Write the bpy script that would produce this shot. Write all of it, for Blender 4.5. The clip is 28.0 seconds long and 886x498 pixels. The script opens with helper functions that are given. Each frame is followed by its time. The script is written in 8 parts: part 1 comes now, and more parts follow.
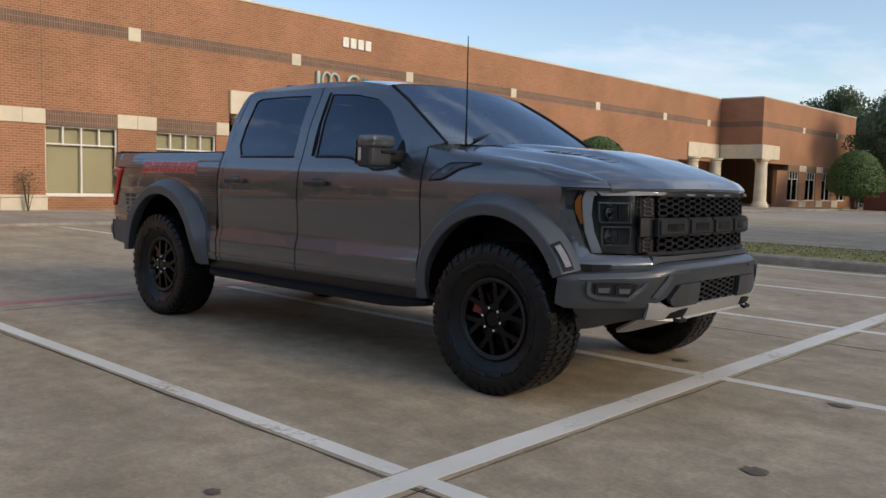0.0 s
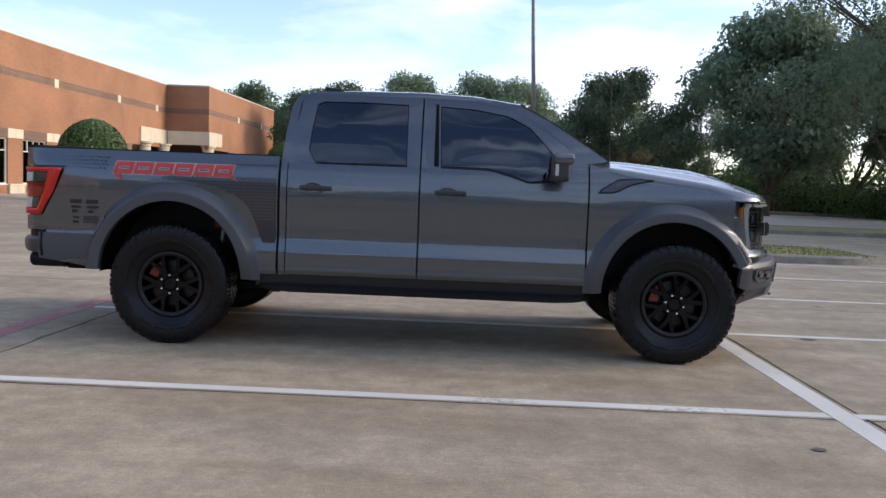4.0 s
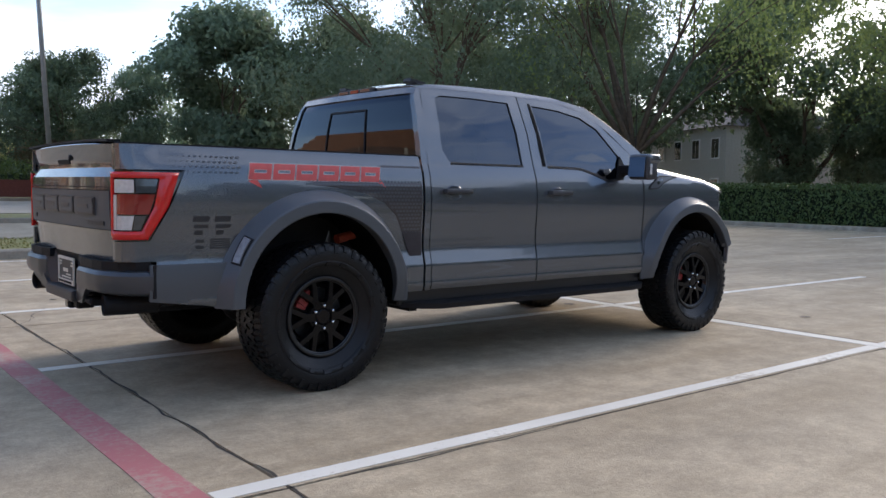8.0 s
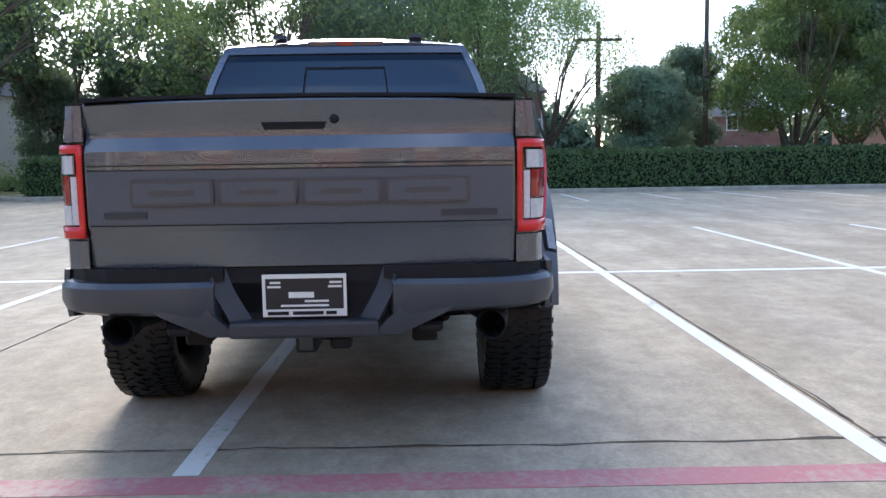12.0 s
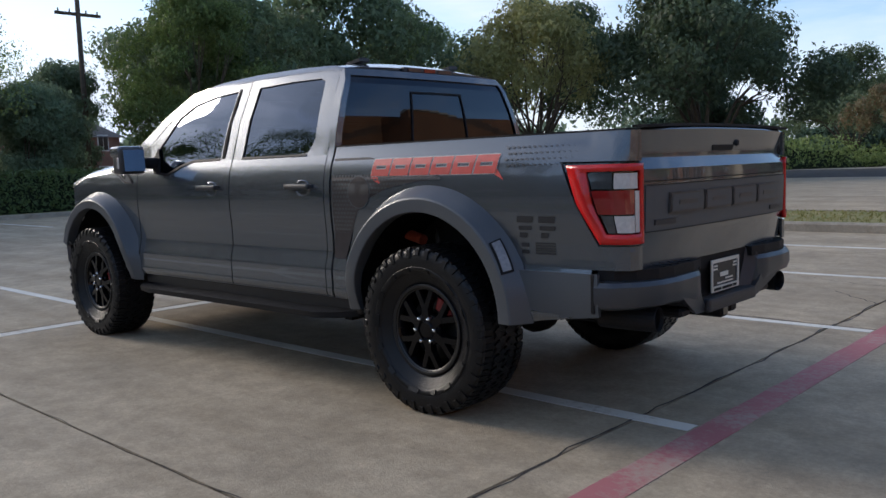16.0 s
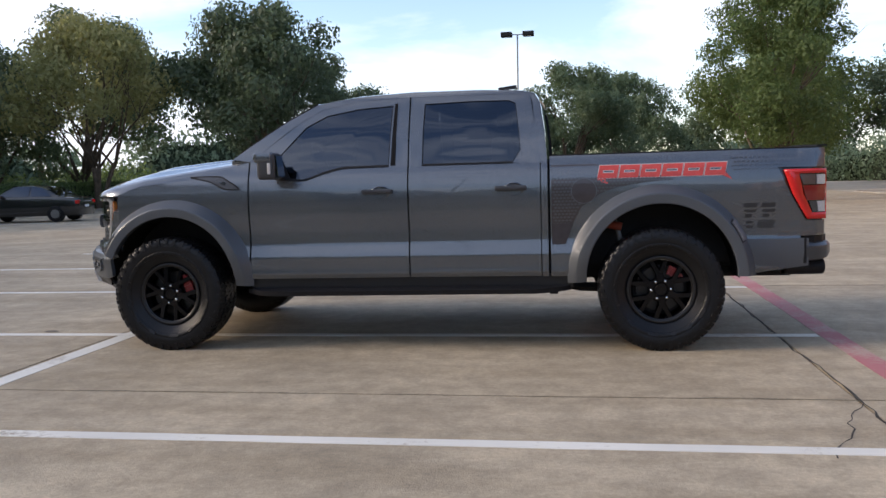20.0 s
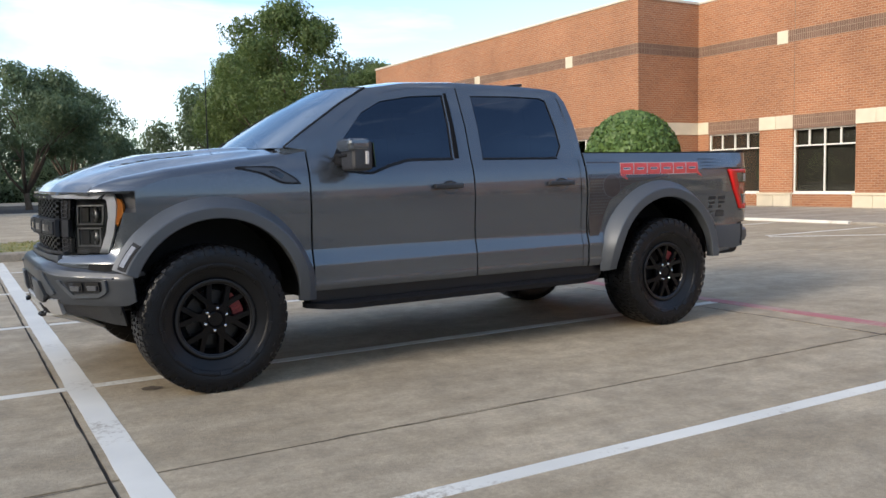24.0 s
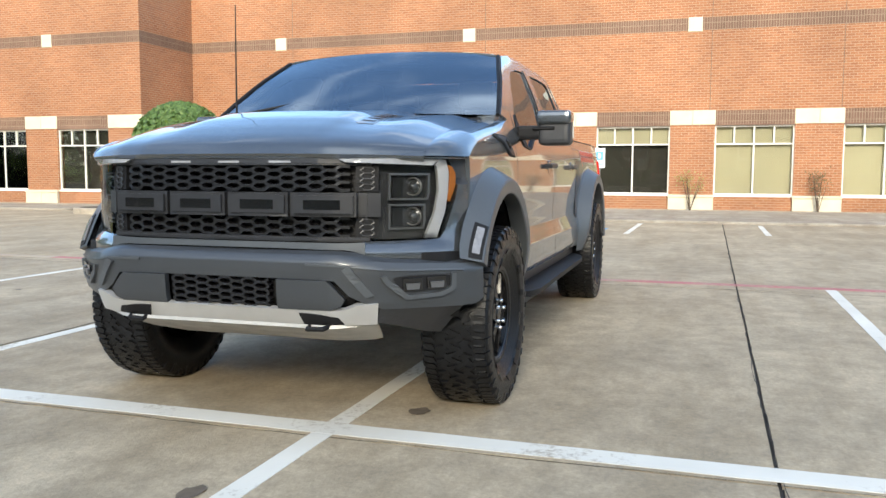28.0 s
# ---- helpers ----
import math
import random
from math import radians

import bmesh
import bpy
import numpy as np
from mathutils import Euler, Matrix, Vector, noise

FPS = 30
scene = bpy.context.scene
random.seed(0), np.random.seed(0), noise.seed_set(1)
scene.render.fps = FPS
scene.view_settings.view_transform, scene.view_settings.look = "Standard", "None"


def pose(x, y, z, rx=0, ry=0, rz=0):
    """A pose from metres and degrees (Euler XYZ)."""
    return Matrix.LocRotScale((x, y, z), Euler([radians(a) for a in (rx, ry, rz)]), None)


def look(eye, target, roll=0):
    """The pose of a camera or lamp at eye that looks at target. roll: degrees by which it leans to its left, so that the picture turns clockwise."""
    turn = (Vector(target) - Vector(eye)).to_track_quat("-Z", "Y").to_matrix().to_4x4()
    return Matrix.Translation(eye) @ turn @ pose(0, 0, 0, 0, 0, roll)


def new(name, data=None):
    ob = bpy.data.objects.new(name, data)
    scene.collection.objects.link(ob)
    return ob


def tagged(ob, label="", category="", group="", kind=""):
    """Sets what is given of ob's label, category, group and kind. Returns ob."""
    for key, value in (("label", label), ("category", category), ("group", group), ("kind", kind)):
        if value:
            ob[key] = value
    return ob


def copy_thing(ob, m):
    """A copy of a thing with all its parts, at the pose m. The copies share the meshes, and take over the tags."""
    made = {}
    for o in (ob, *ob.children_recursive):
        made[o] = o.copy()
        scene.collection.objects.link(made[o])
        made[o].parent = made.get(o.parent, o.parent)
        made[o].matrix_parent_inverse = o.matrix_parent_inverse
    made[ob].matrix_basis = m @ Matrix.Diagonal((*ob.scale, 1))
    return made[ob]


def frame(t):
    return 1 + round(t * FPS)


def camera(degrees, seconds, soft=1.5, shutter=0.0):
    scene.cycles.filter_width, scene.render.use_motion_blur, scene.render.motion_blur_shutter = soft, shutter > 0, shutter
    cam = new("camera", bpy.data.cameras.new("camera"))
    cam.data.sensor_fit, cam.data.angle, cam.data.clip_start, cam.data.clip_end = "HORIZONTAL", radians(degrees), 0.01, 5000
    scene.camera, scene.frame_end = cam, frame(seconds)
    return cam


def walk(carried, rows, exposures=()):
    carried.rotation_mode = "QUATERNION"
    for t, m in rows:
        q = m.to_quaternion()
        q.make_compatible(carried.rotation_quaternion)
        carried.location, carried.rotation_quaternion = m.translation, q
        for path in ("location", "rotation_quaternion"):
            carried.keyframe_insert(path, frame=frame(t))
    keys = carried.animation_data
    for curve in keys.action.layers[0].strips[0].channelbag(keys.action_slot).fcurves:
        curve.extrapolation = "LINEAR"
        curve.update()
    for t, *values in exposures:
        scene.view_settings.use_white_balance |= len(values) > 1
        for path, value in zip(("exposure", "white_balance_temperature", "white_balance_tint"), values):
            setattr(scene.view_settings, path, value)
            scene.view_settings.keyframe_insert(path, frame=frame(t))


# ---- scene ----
cam = camera(55.9, 28.0)
PATH = [
    (0, (6.69, -4.594, 1.208), (5.334, -3.133, 1.047), 1.5),
    (0.5, (6.282, -5.06, 1.205), (5.068, -3.478, 1.05), 1.8),
    (1, (5.721, -5.497, 1.208), (4.607, -3.842, 1.058), 1.8),
    (1.5, (5.223, -5.875, 1.226), (4.363, -4.075, 1.078), 1.9),
    (2, (4.602, -6.268, 1.237), (3.843, -4.425, 1.074), 0.4),
    (2.5, (4.04, -6.564, 1.254), (3.449, -4.662, 1.076), 0.9),
    (3, (3.438, -6.841, 1.258), (2.935, -4.914, 1.081), 0.8),
    (3.5, (2.82, -6.989, 1.255), (2.546, -5.016, 1.085), 1.8),
    (5.5, (0.192, -6.83, 1.164), (0.575, -4.871, 1.04), 0.1),
    (6, (-0.425, -6.622, 1.178), (0.123, -4.703, 1.048), -0.1),
    (6.5, (-1.003, -6.448, 1.202), (-0.28, -4.588, 1.065), 0.1),
    (7, (-1.543, -6.11, 1.199), (-0.678, -4.312, 1.059), -0.1),
    (7.5, (-2.051, -5.691, 1.187), (-1.041, -3.971, 1.046), -0.1),
    (8, (-2.47, -5.196, 1.191), (-1.227, -3.636, 1.047), 0.9),
    (8.5, (-2.82, -4.698, 1.177), (-1.476, -3.223, 1.043), 0.8),
    (9, (-3.161, -4.151, 1.169), (-1.677, -2.817, 1.039), 0.4),
    (9.5, (-3.453, -3.57, 1.179), (-1.853, -2.377, 1.047), 0.4),
    (10, (-3.77, -2.973, 1.169), (-2.053, -1.956, 1.033), 0.3),
    (10.5, (-4.001, -2.345, 1.156), (-2.16, -1.579, 1.013), 1.1),
    (11, (-4.189, -1.741, 1.152), (-2.287, -1.137, 1.018), 1.0),
    (11.5, (-4.285, -1.116, 1.147), (-2.313, -0.829, 0.977), 0.1),
    (13.5, (-4.05, 1.36, 1.29), (-2.188, 0.68, 1.052), -3.0),
    (14, (-3.915, 1.88, 1.272), (-2.12, 1.03, 1.044), -3.0),
    (14.5, (-3.791, 2.478, 1.288), (-2.048, 1.523, 1.064), -2.5),
    (15, (-3.543, 2.999, 1.301), (-1.944, 1.82, 1.071), -2.0),
    (15.5, (-3.292, 3.541, 1.276), (-1.816, 2.208, 1.061), -1.8),
    (16, (-2.991, 4.053, 1.273), (-1.626, 2.605, 1.073), -2.0),
    (16.5, (-2.699, 4.614, 1.255), (-1.488, 3.031, 1.088), -1.6),
    (17, (-2.377, 5.124, 1.26), (-1.277, 3.461, 1.099), -1.8),
    (17.5, (-2.049, 5.51, 1.268), (-1.067, 3.775, 1.108), -1.8),
    (18, (-1.641, 5.963, 1.271), (-0.778, 4.168, 1.091), -2.4),
    (18.5, (-1.127, 6.314, 1.292), (-0.481, 4.433, 1.075), -1.9),
    (19, (-0.608, 6.621, 1.256), (-0.081, 4.7, 1.074), -1.5),
    (19.5, (-0.05, 6.846, 1.221), (0.407, 4.906, 1.057), -1.5),
    (20, (0.563, 7.046, 1.266), (0.882, 5.08, 1.095), -1.7),
    (20.5, (1.089, 7.119, 1.216), (1.206, 5.129, 1.051), -1.7),
    (22.5, (3.378, 6.757, 1.251), (2.871, 4.83, 1.08), -2.0),
    (23, (3.926, 6.535, 1.264), (3.301, 4.644, 1.085), -1.7),
    (23.5, (4.468, 6.286, 1.242), (3.628, 4.48, 1.065), -1.5),
    (24, (4.976, 5.96, 1.226), (3.966, 4.242, 1.058), -1.3),
    (24.5, (5.482, 5.607, 1.2), (4.367, 3.955, 1.038), -1.0),
    (25, (5.92, 5.16, 1.179), (4.693, 3.588, 1.021), -1.2),
    (25.5, (6.31, 4.675, 1.155), (4.953, 3.215, 1.0), -1.2),
    (26, (6.669, 4.173, 1.128), (5.182, 2.845, 0.974), -1.3),
    (26.5, (6.982, 3.636, 1.122), (5.43, 2.383, 0.975), -0.7),
    (27, (7.239, 3.108, 1.127), (5.55, 2.047, 0.982), -0.8),
    (27.5, (7.437, 2.608, 1.115), (5.631, 1.764, 0.949), 0.0),
    (28, (7.634, 2.057, 1.121), (5.737, 1.45, 0.941), 0.2),
]
EXPOSURES = [(0, 0.42, 6850, 15), (1, 0.17, 6850, 17), (1.5, 0.55, 6600, 17), (2, 1.0, 6450, 18), (3, 0.92, 6450, 18), (6, 0.88, 6550, 20), (8, 1.0, 6400, 16), (9, 1.36, 6250, 15), (10, 1.62, 6050, 15), (11, 1.8, 5900, 15),
             (12, 1.7, 5800, 14), (13, 1.34, 5800, 14), (14, 1.13, 5850, 14), (15, 1.28, 5950, 14), (15.4, 0.82, 6000, 14), (16, 0.42, 6050, 14), (16.5, 0.77, 6100, 14), (17, 1.03, 6150, 14), (18, 1.14, 6300, 15), (19, 1.06, 6450, 16), (20, 0.92, 6650, 18), (23, 1.08, 6450, 12),
             (25, 1.0, 6400, 12), (26, 0.98, 6450, 12), (27, 1.22, 6400, 8), (28, 1.55, 6350, 6)]
walk(cam, [(t, look(eye, target, roll)) for t, eye, target, roll in PATH], EXPOSURES)

# ---- sky and sun ----
SUN_ELEV, SUN_AZ = 22.0, 12.0  # degrees above the ground, degrees from +x towards +y
world = bpy.data.worlds.new("world")
scene.world = world
world.use_nodes = True
wn, wl = world.node_tree.nodes, world.node_tree.links
wn.clear()
w_out = wn.new("ShaderNodeOutputWorld")
w_bg = wn.new("ShaderNodeBackground")
w_sky = wn.new("ShaderNodeTexSky")
w_sky.sky_type = "NISHITA"
w_sky.sun_disc = False
w_sky.sun_elevation = radians(SUN_ELEV)
w_sky.sun_rotation = radians(90 - SUN_AZ)
w_sky.altitude = 150
w_sky.air_density, w_sky.dust_density, w_sky.ozone_density = 1.0, 0.8, 2.0
w_co = wn.new("ShaderNodeTexCoord")
w_map = wn.new("ShaderNodeMapping")
w_map.inputs["Scale"].default_value = (1.6, 1.1, 6.0)
w_map.inputs["Rotation"].default_value = (0, 0, radians(25))
w_n1 = wn.new("ShaderNodeTexNoise")
w_n1.inputs["Scale"].default_value = 1.5
w_n1.inputs["Detail"].default_value = 9
w_n1.inputs["Roughness"].default_value = 0.58
w_n1.inputs["Distortion"].default_value = 0.35
w_ramp = wn.new("ShaderNodeValToRGB")
w_ramp.color_ramp.elements[0].position, w_ramp.color_ramp.elements[1].position = 0.47, 0.72
w_mix = wn.new("ShaderNodeMixRGB")
w_mix.inputs["Color2"].default_value = (4.6, 5.05, 5.7, 1)
wl.new(w_co.outputs["Generated"], w_map.inputs["Vector"])
wl.new(w_map.outputs[0], w_n1.inputs["Vector"])
w_sep = wn.new("ShaderNodeSeparateXYZ")   # thicker cloud towards the sun, thinner away from it
w_lean = wn.new("ShaderNodeMath")
w_lean.operation = "MULTIPLY_ADD"
w_lean.inputs[1].default_value = 0.10
wl.new(w_co.outputs["Generated"], w_sep.inputs[0])
wl.new(w_sep.outputs["X"], w_lean.inputs[0])
wl.new(w_n1.outputs[0], w_lean.inputs[2])
wl.new(w_lean.outputs[0], w_ramp.inputs[0])
wl.new(w_ramp.outputs[0], w_mix.inputs["Fac"])
wl.new(w_sky.outputs[0], w_mix.inputs["Color1"])
wl.new(w_mix.outputs[0], w_bg.inputs["Color"])
w_bg.inputs["Strength"].default_value = 0.15
wl.new(w_bg.outputs[0], w_out.inputs["Surface"])

sun = new("sun", bpy.data.lights.new("sun", "SUN"))
sun.data.energy = 1.8
sun.data.angle = radians(18)
sun.data.color = (1.0, 0.87, 0.68)
az, el = radians(SUN_AZ), radians(SUN_ELEV)
sun.matrix_world = look((40 * math.cos(az) * math.cos(el), 40 * math.sin(az) * math.cos(el), 40 * math.sin(el)), (0, 0, 0))

# ---- materials ----
def mat(name, color, rough=0.6, metal=0.0, var=0.12, scale=6.0, bump=0.0, bscale=60.0, coat=0.0, spec=0.5, color2=None, rvar=0.0, obj_random=0.0, island=0.0, detail=5):
    """A surface with stains at one scale, grain at another, and fine relief."""
    m = bpy.data.materials.new(name)
    m.use_nodes = True
    n, l = m.node_tree.nodes, m.node_tree.links
    p = n["Principled BSDF"]
    p.inputs["Roughness"].default_value = rough
    p.inputs["Metallic"].default_value = metal
    p.inputs["Coat Weight"].default_value = coat
    p.inputs["Coat Roughness"].default_value = 0.04
    p.inputs["Specular IOR Level"].default_value = spec
    co = n.new("ShaderNodeTexCoord")
    c1 = (*color, 1)
    c2 = (*(color2 or [c * (1 - var) for c in color]), 1)
    big = n.new("ShaderNodeTexNoise")
    big.inputs["Scale"].default_value = scale
    big.inputs["Detail"].default_value = detail
    l.new(co.outputs["Object"], big.inputs["Vector"])
    mix = n.new("ShaderNodeMixRGB")
    mix.inputs["Color1"].default_value, mix.inputs["Color2"].default_value = c1, c2
    sharp = n.new("ShaderNodeMapRange")
    sharp.inputs["From Min"].default_value, sharp.inputs["From Max"].default_value = 0.35, 0.65
    l.new(big.outputs[0], sharp.inputs[0])
    l.new(sharp.outputs[0], mix.inputs["Fac"])
    out = mix.outputs[0]
    if obj_random or island:
        if island:
            r = n.new("ShaderNodeNewGeometry").outputs["Random Per Island"]
        else:
            r = n.new("ShaderNodeObjectInfo").outputs["Random"]
        hv = n.new("ShaderNodeHueSaturation")
        mr = n.new("ShaderNodeMapRange")
        a = obj_random or island
        mr.inputs["To Min"].default_value, mr.inputs["To Max"].default_value = 1 - a, 1 + a
        l.new(r, mr.inputs[0])
        l.new(mr.outputs[0], hv.inputs["Value"])
        l.new(out, hv.inputs["Color"])
        out = hv.outputs[0]
    l.new(out, p.inputs["Base Color"])
    if rvar:
        rr = n.new("ShaderNodeMapRange")
        rr.inputs["To Min"].default_value, rr.inputs["To Max"].default_value = rough - rvar, rough + rvar
        l.new(big.outputs[0], rr.inputs[0])
        l.new(rr.outputs[0], p.inputs["Roughness"])
    if bump:
        fine = n.new("ShaderNodeTexNoise")
        fine.inputs["Scale"].default_value = bscale
        fine.inputs["Detail"].default_value = 4
        l.new(co.outputs["Object"], fine.inputs["Vector"])
        b = n.new("ShaderNodeBump")
        b.inputs["Strength"].default_value = bump
        b.inputs["Distance"].default_value = 0.01
        l.new(fine.outputs[0], b.inputs["Height"])
        l.new(b.outputs[0], p.inputs["Normal"])
    return m


def brick_mat(name, c1, c2, mortar, soldier=False):
    m = bpy.data.materials.new(name)
    m.use_nodes = True
    n, l = m.node_tree.nodes, m.node_tree.links
    p = n["Principled BSDF"]
    p.inputs["Roughness"].default_value = 0.85
    g = n.new("ShaderNodeNewGeometry")
    s = n.new("ShaderNodeSeparateXYZ")
    l.new(g.outputs["Position"], s.inputs[0])
    add = n.new("ShaderNodeMath")
    l.new(s.outputs["X"], add.inputs[0])
    l.new(s.outputs["Y"], add.inputs[1])
    c = n.new("ShaderNodeCombineXYZ")
    l.new(add.outputs[0], c.inputs["Y" if soldier else "X"])
    l.new(s.outputs["Z"], c.inputs["X" if soldier else "Y"])
    t = n.new("ShaderNodeTexBrick")
    t.inputs["Color1"].default_value, t.inputs["Color2"].default_value, t.inputs["Mortar"].default_value = (*c1, 1), (*c2, 1), (*mortar, 1)
    t.inputs["Scale"].default_value = 1.0
    t.inputs["Mortar Size"].default_value = 0.008
    t.inputs["Mortar Smooth"].default_value = 0.3
    t.inputs["Brick Width"].default_value = 0.21
    t.inputs["Row Height"].default_value = 0.075
    if soldier:
        t.offset = 0.0
    l.new(c.outputs[0], t.inputs["Vector"])
    no = n.new("ShaderNodeTexNoise")
    no.inputs["Scale"].default_value = 0.45
    no.inputs["Detail"].default_value = 8
    l.new(g.outputs["Position"], no.inputs["Vector"])
    mr = n.new("ShaderNodeMapRange")
    mr.inputs["From Min"].default_value, mr.inputs["From Max"].default_value = 0.3, 0.7
    mr.inputs["To Min"].default_value, mr.inputs["To Max"].default_value = 0.82, 1.14
    l.new(no.outputs[0], mr.inputs[0])
    hv = n.new("ShaderNodeHueSaturation")
    l.new(mr.outputs[0], hv.inputs["Value"])
    l.new(t.outputs["Color"], hv.inputs["Color"])
    l.new(hv.outputs[0], p.inputs["Base Color"])
    b = n.new("ShaderNodeBump")
    b.inputs["Strength"].default_value = 0.5
    b.inputs["Distance"].default_value = 0.008
    b.invert = True
    l.new(t.outputs["Fac"], b.inputs["Height"])
    l.new(b.outputs[0], p.inputs["Normal"])
    return m


def glass_mat(name, tint, ior=1.5, rough=0.0, sheen=(1.0, 1.0, 1.0)):
    """Thin tinted glass: what lies behind shows through its tint, and it mirrors by its angle. sheen colours what it
    mirrors.
    """
    m = bpy.data.materials.new(name)
    m.use_nodes = True
    n, l = m.node_tree.nodes, m.node_tree.links
    n.remove(n["Principled BSDF"])
    tr = n.new("ShaderNodeBsdfTransparent")
    tr.inputs["Color"].default_value = (*tint, 1)
    gl = n.new("ShaderNodeBsdfGlossy")
    gl.inputs["Roughness"].default_value = rough
    gl.inputs["Color"].default_value = (*sheen, 1)
    fr = n.new("ShaderNodeFresnel")
    fr.inputs["IOR"].default_value = ior
    mx = n.new("ShaderNodeMixShader")
    l.new(fr.outputs[0], mx.inputs[0])
    l.new(tr.outputs[0], mx.inputs[1])
    l.new(gl.outputs[0], mx.inputs[2])
    l.new(mx.outputs[0], n["Material Output"].inputs["Surface"])
    return m


def leaf_mat(name, c1, c2, trans=0.4):
    m = bpy.data.materials.new(name)
    m.use_nodes = True
    n, l = m.node_tree.nodes, m.node_tree.links
    p = n["Principled BSDF"]
    p.inputs["Roughness"].default_value = 0.55
    g = n.new("ShaderNodeNewGeometry")
    ramp = n.new("ShaderNodeMixRGB")
    ramp.inputs["Color1"].default_value, ramp.inputs["Color2"].default_value = (*c1, 1), (*c2, 1)
    l.new(g.outputs["Random Per Island"], ramp.inputs["Fac"])
    oi = n.new("ShaderNodeObjectInfo")
    hv = n.new("ShaderNodeHueSaturation")
    mr = n.new("ShaderNodeMapRange")
    mr.inputs["To Min"].default_value, mr.inputs["To Max"].default_value = 0.8, 1.2
    l.new(oi.outputs["Random"], mr.inputs[0])
    l.new(mr.outputs[0], hv.inputs["Value"])
    l.new(ramp.outputs[0], hv.inputs["Color"])
    l.new(hv.outputs[0], p.inputs["Base Color"])
    t = n.new("ShaderNodeBsdfTranslucent")
    l.new(hv.outputs[0], t.inputs["Color"])
    mx = n.new("ShaderNodeMixShader")
    mx.inputs[0].default_value = trans
    l.new(p.outputs[0], mx.inputs[1])
    l.new(t.outputs[0], mx.inputs[2])
    l.new(mx.outputs[0], n["Material Output"].inputs["Surface"])
    return m


def paint_line_mat(name, color, worn, amount=0.5):
    """Road paint, worn through to the concrete in small flakes."""
    m = mat(name, color, 0.75, var=0.15, scale=1.2)
    n, l = m.node_tree.nodes, m.node_tree.links
    p = n["Principled BSDF"]
    src = p.inputs["Base Color"].links[0].from_socket
    co = n.new("ShaderNodeTexCoord")
    no = n.new("ShaderNodeTexNoise")
    no.inputs["Scale"].default_value = 22
    no.inputs["Detail"].default_value = 8
    no.inputs["Roughness"].default_value = 0.75
    l.new(co.outputs["Object"], no.inputs["Vector"])
    big = n.new("ShaderNodeTexNoise")
    big.inputs["Scale"].default_value = 1.6
    l.new(co.outputs["Object"], big.inputs["Vector"])
    add = n.new("ShaderNodeMath")
    add.operation = "MULTIPLY"
    l.new(no.outputs[0], add.inputs[0])
    l.new(big.outputs[0], add.inputs[1])
    mr = n.new("ShaderNodeMapRange")
    mr.inputs["From Min"].default_value, mr.inputs["From Max"].default_value = amount * 0.5, amount * 0.5 + 0.12
    l.new(add.outputs[0], mr.inputs[0])
    mx = n.new("ShaderNodeMixRGB")
    mx.inputs["Color2"].default_value = (*worn, 1)
    l.new(mr.outputs[0], mx.inputs["Fac"])
    l.new(src, mx.inputs["Color1"])
    l.new(mx.outputs[0], p.inputs["Base Color"])
    return m


def concrete_mat(name, color, dark, streak=True):
    """Broom-finished, stained and pitted concrete."""
    m = mat(name, color, 0.82, var=0.2, scale=0.9, color2=[c * 0.74 for c in color], bump=0.35, bscale=90, obj_random=0.05, detail=9)
    n, l = m.node_tree.nodes, m.node_tree.links
    p = n["Principled BSDF"]
    src = p.inputs["Base Color"].links[0].from_socket
    g = n.new("ShaderNodeNewGeometry")
    mp = n.new("ShaderNodeMapping")
    mp.inputs["Scale"].default_value = (0.35, 1.6, 1)
    l.new(g.outputs["Position"], mp.inputs["Vector"])
    st = n.new("ShaderNodeTexNoise")
    st.inputs["Scale"].default_value = 1.0
    st.inputs["Detail"].default_value = 10
    st.inputs["Roughness"].default_value = 0.65
    l.new(mp.outputs[0], st.inputs["Vector"])
    mr = n.new("ShaderNodeMapRange")
    mr.inputs["From Min"].default_value, mr.inputs["From Max"].default_value = 0.42, 0.68
    mr.inputs["To Max"].default_value = 0.8
    l.new(st.outputs[0], mr.inputs[0])
    mx = n.new("ShaderNodeMixRGB")
    mx.inputs["Color2"].default_value = (*dark, 1)
    l.new(mr.outputs[0], mx.inputs["Fac"])
    l.new(src, mx.inputs["Color1"])
    pit = n.new("ShaderNodeTexNoise")
    pit.inputs["Scale"].default_value = 38
    pit.inputs["Detail"].default_value = 6
    pit.inputs["Roughness"].default_value = 0.8
    l.new(g.outputs["Position"], pit.inputs["Vector"])
    pr = n.new("ShaderNodeMapRange")
    pr.inputs["From Min"].default_value, pr.inputs["From Max"].default_value = 0.35, 0.68
    pr.inputs["To Min"].default_value, pr.inputs["To Max"].default_value = 0.80, 1.16
    l.new(pit.outputs[0], pr.inputs[0])
    patch = n.new("ShaderNodeTexNoise")
    patch.inputs["Scale"].default_value = 5.5
    patch.inputs["Detail"].default_value = 9
    patch.inputs["Roughness"].default_value = 0.7
    l.new(g.outputs["Position"], patch.inputs["Vector"])
    pq = n.new("ShaderNodeMapRange")
    pq.inputs["From Min"].default_value, pq.inputs["From Max"].default_value = 0.36, 0.66
    pq.inputs["To Min"].default_value, pq.inputs["To Max"].default_value = 0.80, 1.14
    l.new(patch.outputs[0], pq.inputs[0])
    both = n.new("ShaderNodeMath")
    both.operation = "MULTIPLY"
    l.new(pr.outputs[0], both.inputs[0])
    l.new(pq.outputs[0], both.inputs[1])
    hv = n.new("ShaderNodeHueSaturation")
    l.new(both.outputs[0], hv.inputs["Value"])
    l.new(mx.outputs[0], hv.inputs["Color"])
    l.new(hv.outputs[0], p.inputs["Base Color"])
    return m


